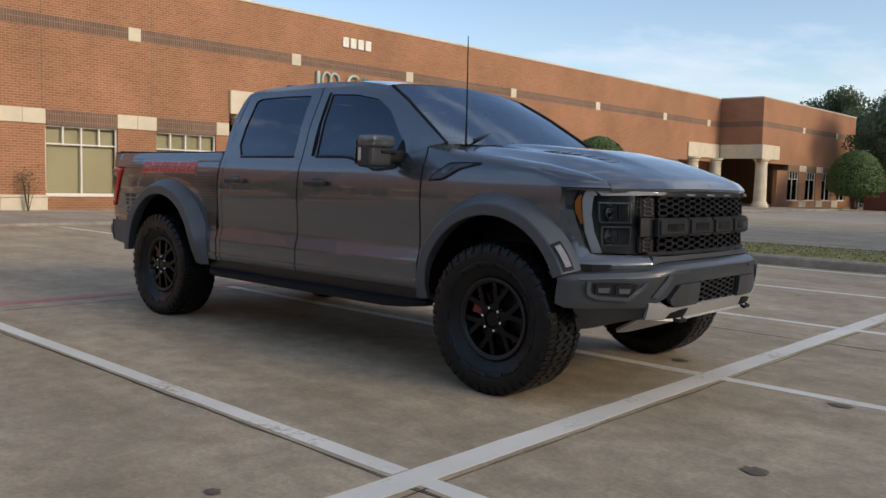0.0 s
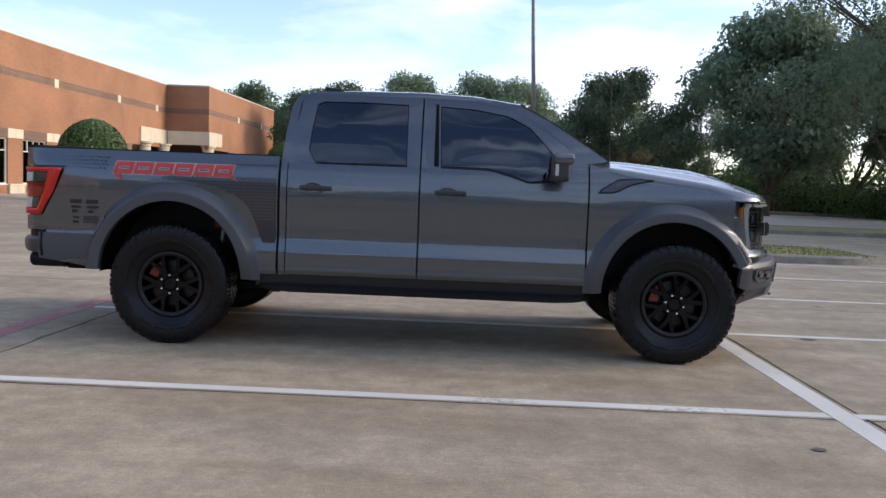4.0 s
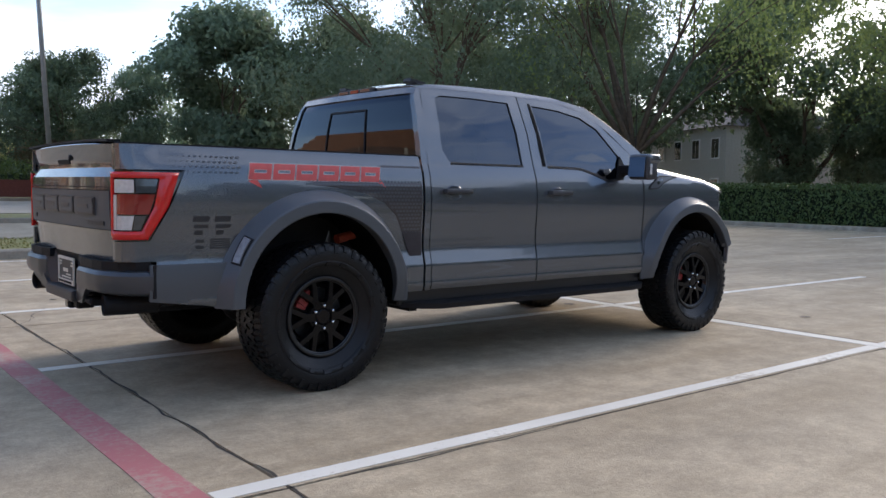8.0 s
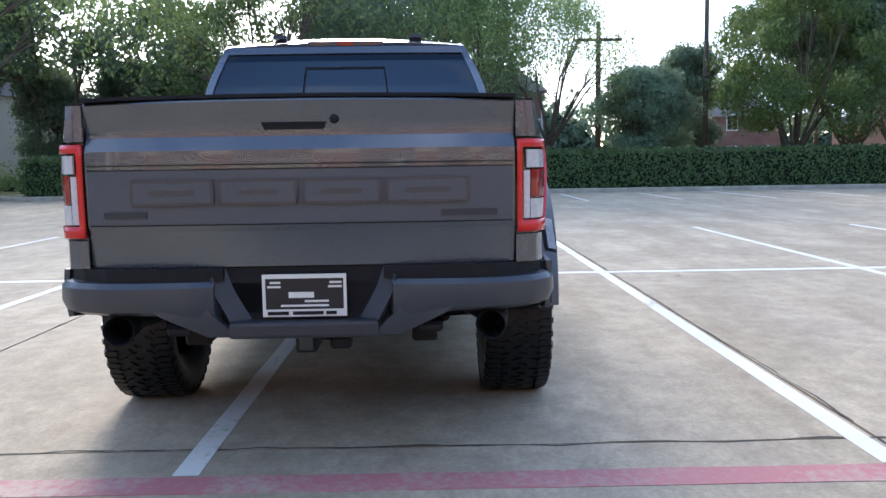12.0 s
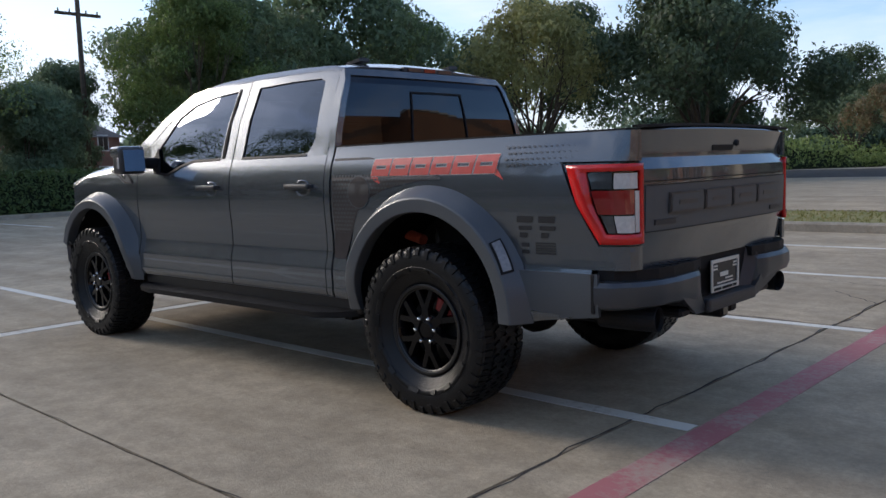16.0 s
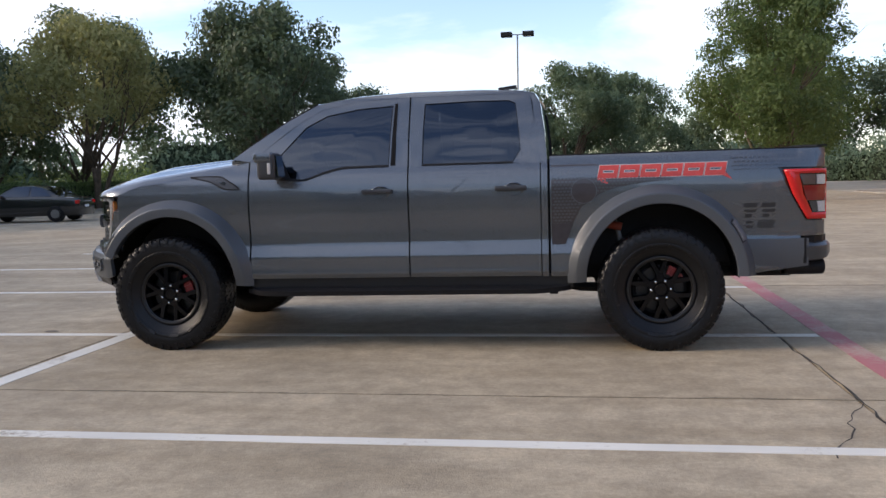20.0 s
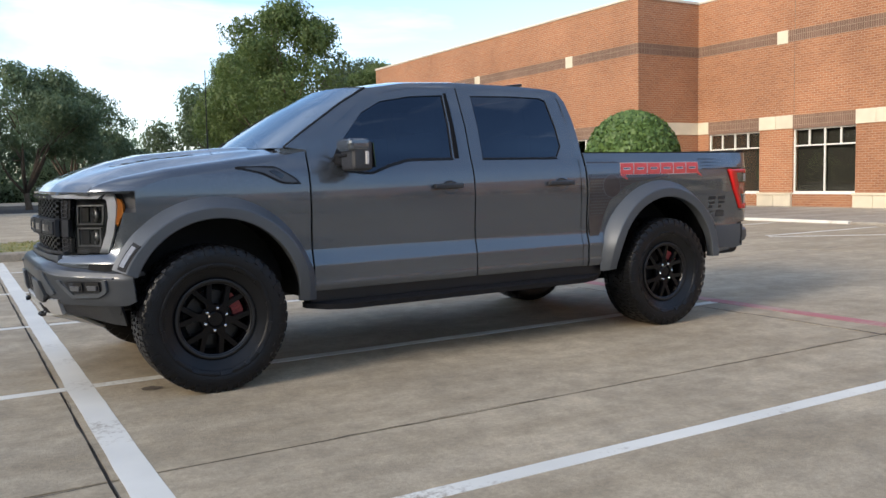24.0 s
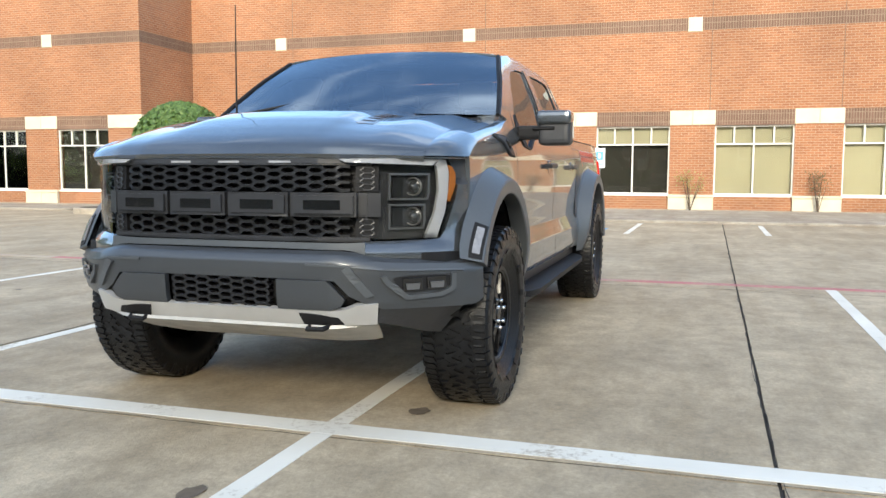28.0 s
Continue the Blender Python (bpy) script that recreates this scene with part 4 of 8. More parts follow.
M_FLARE = mat("satin_grey_flare", (0.088, 0.097, 0.108), 0.45, metal=0.3, var=0.08, scale=200, coat=0.15)
M_BUMPER = mat("dark_satin_bumper", (0.062, 0.068, 0.077), 0.42, metal=0.4, var=0.08, scale=200, coat=0.3)
M_TRIM = mat("black_plastic", (0.012, 0.012, 0.0135), 0.55, spec=0.22, var=0.2, scale=30, bump=0.15, bscale=400)
M_GREYTRIM = mat("charcoal_trim", (0.033, 0.034, 0.038), 0.42, var=0.1, scale=40, bump=0.1, bscale=500)
M_GRILLE = mat("dark_grille_plastic", (0.024, 0.025, 0.029), 0.38, var=0.12, scale=40, bump=0.08, bscale=500)
M_BRONZE = mat("bronze_grey_satin", (0.085, 0.080, 0.078), 0.40, metal=0.35, var=0.1, scale=60)
M_GLOSSBLK = mat("gloss_black", (0.008, 0.008, 0.009), 0.12, var=0.1, coat=0.8)
M_RUBBER = mat("tyre_rubber", (0.0075, 0.0078, 0.0092), 0.33, spec=0.3, var=0.25, scale=14, bump=0.25, bscale=160, rvar=0.08)
M_RIM = mat("black_wheel", (0.003, 0.003, 0.004), 0.16, spec=0.25, metal=0.0, var=0.15)
M_LIP = mat("dark_wheel_lip", (0.006, 0.006, 0.007), 0.38, metal=0.0, var=0.1)
M_CHROME = mat("chrome_nut", (0.8, 0.8, 0.8), 0.12, metal=1.0, var=0.03)
M_ALUM = mat("brushed_skid_plate", (0.62, 0.62, 0.615), 0.42, metal=0.6, var=0.12, scale=5, bump=0.1, bscale=120)
M_DULLALU = mat("dull_cast_skid", (0.52, 0.50, 0.46), 0.55, metal=0.5, var=0.25, scale=9, bump=0.2, bscale=60)
M_CALIPER = mat("red_caliper", (0.22, 0.017, 0.016), 0.4, var=0.15)
M_DISC = mat("steel_disc", (0.25, 0.25, 0.25), 0.4, metal=0.9)
# bluish sheen and high IOR paint a bluer, stronger sky into the reflections
M_GLASS = glass_mat("tinted_glass", (0.035, 0.04, 0.045), 1.8, 0.0, (0.78, 0.89, 1.05))
M_WSGLASS = glass_mat("windshield_glass", (0.34, 0.37, 0.37), 3.7, 0.09, (0.86, 0.95, 1.04))
M_CLEAR = glass_mat("lamp_cover", (0.93, 0.94, 0.95), 1.45)
M_REDLENS = mat("red_lens", (0.66, 0.014, 0.012), 0.2, var=0.1, scale=20, coat=0.35)
M_DKRED = mat("dark_red_lens", (0.25, 0.012, 0.012), 0.12, var=0.1, coat=1.0)
M_WHITELENS = mat("white_lens", (0.62, 0.60, 0.58), 0.2, var=0.15, scale=60, coat=1.0)
M_SMOKE = mat("smoked_lens", (0.05, 0.055, 0.06), 0.15, var=0.2, scale=40, coat=1.0)
M_AMBER = mat("amber_lens", (0.60, 0.20, 0.04), 0.15, var=0.1, coat=1.0)
M_DRL = mat("frosted_light_bar", (0.66, 0.67, 0.69), 0.28, var=0.08, coat=0.6)
M_BARDIM = mat("dim_light_bar", (0.34, 0.35, 0.37), 0.22, var=0.2, scale=30, coat=1.0)
M_BEZEL = mat("satin_lamp_bezel", (0.16, 0.165, 0.175), 0.3, metal=0.5, var=0.1)
M_LAMPBACK = mat("dark_lamp_housing", (0.036, 0.037, 0.041), 0.25, var=0.2, scale=30, coat=0.5)
M_COMB = mat("black_honeycomb_plastic", (0.011, 0.0115, 0.014), 0.34, var=0.12, scale=40)
M_CLEARDULL = mat("clear_marker_lens", (0.24, 0.24, 0.25), 0.2, var=0.25, scale=60, coat=1.0)
# bluish sheen again adds blue to the mirrored sky
M_REARGLASS = glass_mat("privacy_glass", (0.03, 0.034, 0.038), 1.55, 0.0, (0.8, 0.9, 1.05))
M_MIRROR = mat("mirror_glass", (0.85, 0.87, 0.9), 0.02, metal=1.0, var=0.01)
M_DECALRED = mat("red_decal", (0.62, 0.055, 0.04), 0.45, var=0.2, scale=30, coat=0.3)
M_DECALPALE = mat("pale_decal_edge", (0.62, 0.56, 0.54), 0.45, var=0.1)
M_DECALBLK = mat("black_decal", (0.022, 0.022, 0.024), 0.45, var=0.1)
M_DECALDOT = mat("dark_grey_decal", (0.068, 0.073, 0.080), 0.35, metal=0.3, var=0.1, coat=0.6)
M_DECALWINE = mat("wine_decal", (0.050, 0.041, 0.044), 0.35, metal=0.3, var=0.15, scale=20, coat=0.6)
M_HOODVENT = mat("smoky_hood_graphic", (0.062, 0.056, 0.062), 0.35, metal=0.3, var=0.15, scale=20, coat=0.8)
M_PILLAR = mat("black_pillar_film", (0.010, 0.010, 0.011), 0.7, spec=0.1, var=0.15, scale=30)
M_CABIN = mat("dark_cabin", (0.03, 0.03, 0.032), 0.8, var=0.2)
M_SEAT = mat("grey_seat", (0.22, 0.22, 0.225), 0.7, var=0.15)
M_ORANGE = mat("orange_spring", (0.36, 0.06, 0.028), 0.5)
M_PLATE = mat("black_plate", (0.012, 0.012, 0.016), 0.35)

truck = thing("pickup_truck", pose(0, 0.035, 0, 0, 0, 0.6), "dark grey crew cab pickup with wide flares, straddling a stall line", "truck")
PROF = np.array([(0.40, 0.900), (0.45, 0.930), (0.53, 0.955), (0.572, 0.9695), (0.588, 0.967), (0.60, 0.9655), (0.695, 0.970), (0.714, 0.965), (0.798, 0.9455), (0.815, 0.945), (0.90, 0.9455), (1.02, 0.955), (1.12, 0.957), (1.20, 0.952), (1.28, 0.938), (1.34, 0.916),
                 (1.38, 0.899), (1.50, 0.870), (1.66, 0.815), (1.83, 0.735), (1.88, 0.708), (1.915, 0.672)])


def S(x, z):
    """Half width of the body side at a height, drawn in towards both ends."""
    y = float(np.interp(z, PROF[:, 0], PROF[:, 1]))
    if x > 3.55:
        y += 0.010 * min(1, (x - 3.55) / 0.54) ** 2
    if x < -0.55:
        y -= 0.05 * ((-0.55 - x) / 0.6) ** 2
    return y


def resample(pts, n):
    p = np.array(pts, float)
    d = np.r_[0, np.cumsum(np.linalg.norm(np.diff(p, axis=0), axis=1))]
    t = np.linspace(0, d[-1], n + 1)
    return np.stack([np.interp(t, d, p[:, k]) for k in range(p.shape[1])], 1)


def ruled(a, b, place, m, n, thick=0.012, matched=False):
    """A sheet between two lines, given thickness. place maps a point of the sheet to (x, y, z)."""
    A, B = (np.array(a, float), np.array(b, float)) if matched else (resample(a, m), resample(b, m))
    bm = bmesh.new()
    rows = [[bm.verts.new(place(*(A[i] + (B[i] - A[i]) * j / n))) for j in range(n + 1)] for i in range(len(A))]
    for i in range(len(A) - 1):
        for j in range(n):
            bm.faces.new((rows[i][j], rows[i + 1][j], rows[i + 1][j + 1], rows[i][j + 1]))
    return thicken(bm, thick)


def thicken(bm, thick):
    """Turns a sheet outwards and gives it a back and edges."""
    bmesh.ops.remove_doubles(bm, verts=bm.verts[:], dist=1e-5)
    bmesh.ops.recalc_face_normals(bm, faces=bm.faces[:])
    mid = sum((v.co for v in bm.verts), Vector()) / len(bm.verts)
    nor = sum((f.normal * f.calc_area() for f in bm.faces), Vector())
    if nor.dot(mid - Vector((1.7, 0, 0.8))) < 0:
        bmesh.ops.reverse_faces(bm, faces=bm.faces[:])
    if thick:
        bm.normal_update()
        front = bm.faces[:]
        twin = {v: bm.verts.new(v.co - v.normal * thick) for v in bm.verts[:]}
        rim = [e for e in bm.edges if e.is_boundary]
        for f in front:
            bm.faces.new([twin[v] for v in reversed(f.verts)])
        for e in rim:
            l = e.link_loops[0]
            p, q = l.vert, l.link_loop_next.vert
            bm.faces.new((q, p, twin[p], twin[q]))
    return bm


def sharpen(ob, deg=32):
    ob.data.polygons.foreach_set("use_smooth", [True] * len(ob.data.polygons))
    ob.data.set_sharp_from_angle(angle=radians(deg))
    return ob


ZROWS = sorted(set(np.round(np.r_[np.arange(0.41, 1.44, 0.03), 0.572, 0.588, 0.695, 0.714, 0.798, 0.815, 0.53], 3).tolist()))


def side_panel(name, sg, xs, lo, hi, parent, off=0.0, material=None, surf=None):
    """A body side panel between a lower and an upper edge line."""
    surf = surf or S
    bm = bmesh.new()
    cols = []
    for x in xs:
        a, b = lo(x), hi(x)
        zs = [min(max(z, a), b) for z in [-9] + ZROWS + [9]]
        cols.append([bm.verts.new((x, sg * (surf(x, z) + off), z)) for z in zs])
    for c, d in zip(cols, cols[1:]):
        for k in range(len(c) - 1):
            if (c[k].co - c[k + 1].co).length > 1e-6 or (d[k].co - d[k + 1].co).length > 1e-6:
                bm.faces.new((c[k], d[k], d[k + 1], c[k + 1]))
    bmesh.ops.remove_doubles(bm, verts=bm.verts[:], dist=2e-5)
    bmesh.ops.dissolve_degenerate(bm, dist=2e-5, edges=bm.edges[:])
    bmesh.ops.recalc_face_normals(bm, faces=bm.faces[:])
    mid = bm.faces[:][len(bm.faces) // 2]
    if mid.normal.y * sg < 0:
        bmesh.ops.reverse_faces(bm, faces=bm.faces[:])
    rim = [e for e in bm.edges if e.is_boundary]
    ex = bmesh.ops.extrude_edge_only(bm, edges=rim)
    for v in ex["geom"]:
        if isinstance(v, bmesh.types.BMVert):
            v.co.y -= sg * 0.022
    return sharpen(part(name, bm, material or M_PAINT, parent), 28)


def lerp(pts):
    p = np.array(pts, float)
    return lambda x: float(np.interp(x, p[:, 0], p[:, 1]))


RX, FXL, HUB, TYRE = 0.0, 3.68, 0.432, 0.437


def arch(xc, r, zc, base):
    return lambda x: max(base(x), zc + math.sqrt(max(r * r - (x - xc) ** 2, 0)) if abs(x - xc) < r else base(x))


def grid(a, b, step):
    n = max(2, int(round((b - a) / step)))
    return [a + (b - a) * k / n for k in range(n + 1)]


# black fill boxes close the gaps and wheel wells, their shade put into colour
for x0, x1, zl, zt, hw, nm in ((-1.06, -0.58, 0.80, 1.30, 0.86, "rear_inner_fill"), (0.58, 3.1, 0.52, 1.30, 0.895, "cab_inner_fill"), (-0.93, -0.58, 0.61, 0.798, 0.86, "rear_lower_fill"),
                              (-0.978, 4.30, 0.58, 1.26, 0.60, "underbody_fill"), (-0.578, 0.578, 1.06, 1.298, 0.893, "bed_arch_fill"), (3.102, 4.15, 1.06, 1.24, 0.84, "engine_bay_fill")):
    part(nm, box(x0, -hw, zl, x1, hw, zt), M_TRIM, truck)
cab = bmesh.new()
box(0.84, -0.86, 1.25, 3.0, 0.86, 1.33, bm=cab)
part("cabin_floor", cab, M_CABIN, truck)

SILL = lerp([(1.81, 1.355), (2.30, 1.352), (2.45, 1.315), (2.60, 1.262), (2.80, 1.285), (2.87, 1.36), (3.03, 1.425)])
ROOFZ = lerp([(0.80, 1.80), (0.86, 1.865), (0.93, 1.885), (1.3, 1.908), (1.8, 1.913), (2.2, 1.895), (2.5, 1.85)])
ZH = lerp([(3.0, 1.432), (3.2, 1.415), (3.5, 1.382), (3.99, 1.325), (4.267, 1.275), (4.40, 1.238), (4.44, 1.217), (4.46, 1.193)])   # hood edge
ZC = lerp([(3.05, 1.470), (3.46, 1.448), (3.9, 1.408), (4.10, 1.370), (4.25, 1.324), (4.36, 1.281), (4.42, 1.249), (4.46, 1.203)])  # hood middle
ZL = lerp([(3.04, 1.420), (3.15, 1.395), (3.3, 1.335), (3.5, 1.300), (3.9, 1.265), (4.0, 1.235), (4.09, 1.197)])   # top of the fender side
# plan line of the hood's front edge: x by distance across
RIM = lerp([(0.0, 4.490), (0.45, 4.475), (0.62, 4.435), (0.75, 4.374), (0.829, 4.324), (0.875, 4.275), (0.915, 4.22), (0.945, 4.155), (0.962, 4.09)])
HEDGE = 0.829


def hood_frame(u, v):
    """Plan point of the hood: u from -1 to 1 across, v from 0 at the cowl to 1 at the front edge."""
    x = 3.06 + v * (RIM(HEDGE * abs(u)) - 3.06)
    return x, u * (0.795 + 0.034 * v), 3.06 + v * 1.40


def gh(sg, off=0.0):
    return lambda x, z: (x, sg * (S(x, z) + off), z)


for sg, hand in ((-1, "right"), (1, "left")):
    # bed side
    low = lerp([(-1.0, 0.60), (-0.62, 0.53), (0.62, 0.53), (0.77, 0.53)])
    bed = side_panel("bed_side", sg, grid(-0.80, 0.765, 0.03), arch(RX, 0.60, 0.53, low), lambda x: 1.395, truck)
    part("rail_cap", ruled([(x, 0.902, 1.392) for x in (-1.1, 0.765)], [(x, 0.83, 1.392) for x in (-1.1, 0.765)], lambda x, y, z: (x, sg * (y - (0.03 if x < -0.8 else 0.008)), z + 0.012), 8, 2, 0.014), M_TRIM, bed)
    # doors
    rear = side_panel("rear_door", sg, grid(0.835, 1.797, 0.06), lambda x: 0.535, lambda x: 1.355, truck)
    front = side_panel("front_door", sg, grid(1.808, 3.028, 0.045), lambda x: 0.535, SILL, truck)
    side_panel("cab_corner", sg, grid(0.782, 0.828, 0.03), lambda x: 0.53, lambda x: 1.355, truck)
    # window frames
    Wr = [(1.02, 1.372), (1.12, 1.364), (1.40, 1.364), (1.70, 1.366), (1.698, 1.60), (1.692, 1.818), (1.35, 1.826), (1.06, 1.822), (1.01, 1.80), (0.985, 1.60), (0.972, 1.45), (1.02, 1.372)]
    Or = [(0.835, 1.355), (1.12, 1.350), (1.40, 1.352), (1.797, 1.355), (1.797, 1.60), (1.797, 1.872), (1.35, 1.874), (1.02, 1.868), (0.90, 1.85), (0.87, 1.60), (0.845, 1.45), (0.835, 1.355)]
    Wf = [(1.95, 1.370), (2.30, 1.365), (2.45, 1.330), (2.60, 1.275), (2.76, 1.295), (2.83, 1.370), (2.80, 1.460), (2.60, 1.675), (2.44, 1.758), (2.20, 1.800), (1.93, 1.816), (1.94, 1.60), (1.95, 1.37)]
    Of = [(1.808, 1.355), (2.30, 1.352), (2.45, 1.315), (2.60, 1.262), (2.80, 1.285), (2.87, 1.360), (2.925, 1.500), (2.675, 1.695), (2.475, 1.805), (2.21, 1.860), (1.808, 1.873), (1.808, 1.60), (1.808, 1.355)]
    for door, W, O in ((rear, Wr, Or), (front, Wf, Of)):
        sharpen(part("door_frame", ruled(W, O, gh(sg), 0, 3, 0.02, True), M_PAINT, door))
        w = np.array(W[:-1])
        W2 = [tuple(w.mean(0) + (p - w.mean(0)) * 0.986) for p in w]
        part("window_seal", ruled(W2 + W2[:1], W, gh(sg, -0.004), 0, 1, 0.008, True), M_TRIM, door)
        c = w.mean(0)
        part("window", ruled(W, [tuple(c)] * len(W), gh(sg, -0.010), 0, 6, 0.0, True), M_GLASS, door, smooth=True)
    part("pillar_cover", ruled([(1.900, 1.365), (1.896, 1.83)], [(1.935, 1.365), (1.918, 1.83)], gh(sg, 0.003), 4, 2, 0.004), M_PILLAR, front)
    part("belt_moulding", ruled([(1.95, 1.356), (2.30, 1.352), (2.45, 1.315), (2.60, 1.262), (2.80, 1.285)], [(1.95, 1.369), (2.30, 1.366), (2.45, 1.331), (2.60, 1.277), (2.77, 1.297)], gh(sg, 0.006), 16, 1, 0.006), M_TRIM, front)
    part("belt_moulding", ruled([(1.03, 1.356), (1.70, 1.355)], [(1.03, 1.367), (1.70, 1.368)], gh(sg, 0.006), 8, 1, 0.006), M_TRIM, rear)
    for door, hx in ((rear, 1.045), (front, 2.03)):
        hb = part("handle", box(hx - 0.115, sg * 0.972, 1.158, hx + 0.115, sg * 0.998, 1.192, 0.012, 2), M_GREYTRIM, door, "dark grey pull handle")
        part("handle_recess", lathe([(0, 0.001), (0.05, 0.002), (0.058, 0.005), (0.064, 0.001)], 20, m=Matrix.Translation((hx - 0.02, sg * 0.9535, 1.165)) @ Matrix.Rotation(radians(-90 * sg), 4, "X") @ Matrix.Diagonal((1.15, 0.8, 1, 1))), M_PAINT, hb)
        part("handle_mount", box(hx - 0.105, sg * 0.945, 1.162, hx - 0.075, sg * 0.975, 1.188), M_GREYTRIM, hb)
        part("handle_mount", box(hx + 0.075, sg * 0.945, 1.162, hx + 0.105, sg * 0.975, 1.188), M_GREYTRIM, hb)
    sharpen(part("door_corner", ruled([(2.87, 1.36), (2.925, 1.50)], [(3.028, 1.4255), (3.030, 1.427)], gh(sg), 4, 4, 0.02), M_PAINT, front))
    # pillars and roof rails
    apil = [(3.03, 1.425), (2.925, 1.500), (2.675, 1.695), (2.475, 1.805)]
    aout = [(3.17, 1.445), (3.03, 1.540), (2.745, 1.725), (2.52, 1.845)]
    sharpen(part("windshield_pillar", ruled(apil, aout, gh(sg, 0.002), 14, 3, 0.02), M_PAINT, truck))
    rin = [(2.475, 1.805), (2.21, 1.860), (1.80, 1.874), (1.35, 1.874), (1.02, 1.868), (0.90, 1.850)]
    rout = [(2.52, 1.845), (2.2, 1.897), (1.8, 1.915), (1.3, 1.910), (0.98, 1.895), (0.875, 1.870)]
    sharpen(part("roof_rail", ruled(rin, rout, gh(sg, 0.002), 18, 3, 0.02), M_PAINT, truck))
    sharpen(part("rear_pillar", ruled([(0.782, 1.35), (0.80, 1.60), (0.83, 1.80), (0.875, 1.870)], [(0.835, 1.35), (0.87, 1.60), (0.885, 1.80), (0.90, 1.850)], gh(sg, 0.0), 12, 2, 0.02), M_PAINT, truck))
    # front fender with its rolled top
    flo = lerp([(3.03, 0.50), (3.1, 0.53), (4.2, 0.80), (4.3, 0.80)])
    arch_f = arch(FXL - 0.02, 0.575, 0.53, flo)
    fend = side_panel("front_fender", sg, grid(3.04, 4.09, 0.03), arch_f, ZL, truck)

    def cap(v, q):
        x, y, xe = hood_frame(1, v)
        xb = 3.04 + (x - 3.04) * 1.0
        if x <= 4.09:
            o = Vector((x, S(x, ZL(x)), ZL(x)))
        else:
            a = 0.962 + (HEDGE - 0.962) * ((x - 4.09) / (4.324 - 4.09)) ** 1.25
            o = Vector((RIM(a), a, 1.196))
        i = Vector((x, y, ZH(xe)))
        c, d = math.cos(q * math.pi / 2), math.sin(q * math.pi / 2)
        return (i.x + (o.x - i.x) * c, sg * (i.y + (o.y - i.y) * (c * 0.75 + 0.25 * (1 - q))), o.z + (i.z - o.z) * d)

    vs = grid(0.0, 1.0, 0.03)
    roll = ruled([(v, 0) for v in vs], [(v, 1) for v in vs], cap, 0, 8, 0.008, True)
    sharpen(part("fender_top", roll, M_PAINT, fend), 40)
    sharpen(part("cowl_corner", ruled([(3.03, S(3.03, 1.42) + 0.002, 1.425), (3.10, S(3.1, 1.435), 1.437), (3.19, S(3.17, 1.445) - 0.03, 1.440)], [(3.03, 0.76, 1.440), (3.10, 0.76, 1.440), (3.19, 0.76, 1.435)], lambda x, y, z: (x, sg * y, z), 6, 4, 0.03), M_PAINT, fend))
    # vent at the rear of the fender
    va, vb = [(3.095, 1.212), (3.22, 1.217), (3.345, 1.282), (3.50, 1.316)], [(3.125, 1.250), (3.25, 1.326), (3.36, 1.328), (3.50, 1.326)]
    vent = part("fender_vent", ruled(va, vb, lambda x, z: (x, sg * (S(x, z) + 0.006), z), 12, 4, 0.010), M_TRIM, fend, "grey recessed fender vent with a dark edge")
    part("vent_panel", ruled([(3.118, 1.222), (3.215, 1.228), (3.335, 1.288), (3.44, 1.312)], [(3.138, 1.246), (3.245, 1.312), (3.355, 1.319), (3.44, 1.320)], lambda x, z: (x, sg * (S(x, z) + 0.010), z), 12, 4, 0.006), M_BUMPER, vent)
    part("vent_slot", ruled([(3.205, 1.272), (3.265, 1.305)], [(3.222, 1.250), (3.300, 1.296)], lambda x, z: (x, sg * (S(x, z) + 0.0125), z), 4, 2, 0.004), M_GLOSSBLK, vent)


FLARE_PROF = ((0.016, 0.0), (0.012, 0.03), (-0.018, 0.55), (-0.044, 0.955), (-0.053, 1.0))


def flare_pt(sg, xc, ro, yout, a, dr, q):
    x, z = xc + (ro + dr) * math.cos(a), 0.525 + (ro + dr) * math.sin(a)
    base = S(x, min(max(z, 0.53), 1.2)) - 0.002
    deg = math.degrees(a)
    low = max(0, deg - 150) / 34 if xc > 1 else max(0, 22 - deg) / 26   # the end beside the door is drawn in
    return (x, sg * (base + (yout - base) * q * (1 - 0.62 * min(1, low) ** 1.5)), z)


def flare(sg, xc, r_in, r_out, yout, a0, a1, parent):
    """A wide wheel-arch flare swept over the arch between two angles."""
    bm = bmesh.new()
    rings = []
    n = 32
    prof = list(FLARE_PROF) + [(r_in + 0.016 - r_out, 1.0), (r_in + 0.004 - r_out, 0.985), (r_in - r_out, 0.93), (r_in + 0.006 - r_out, 0.2)]
    for k in range(n + 1):
        a = radians(a0 + (a1 - a0) * k / n)
        rings.append([bm.verts.new(flare_pt(sg, xc, r_out, yout, a, dr, q)) for dr, q in prof])
    for p, q in zip(rings, rings[1:]):
        for k in range(len(p) - 1):
            bm.faces.new((p[k], q[k], q[k + 1], p[k + 1]))
    bm.faces.new(rings[0])
    bm.faces.new(rings[-1][::-1])
    bmesh.ops.recalc_face_normals(bm, faces=bm.faces[:])
    return sharpen(part("wheel_arch_flare", bm, M_FLARE, parent), 24)


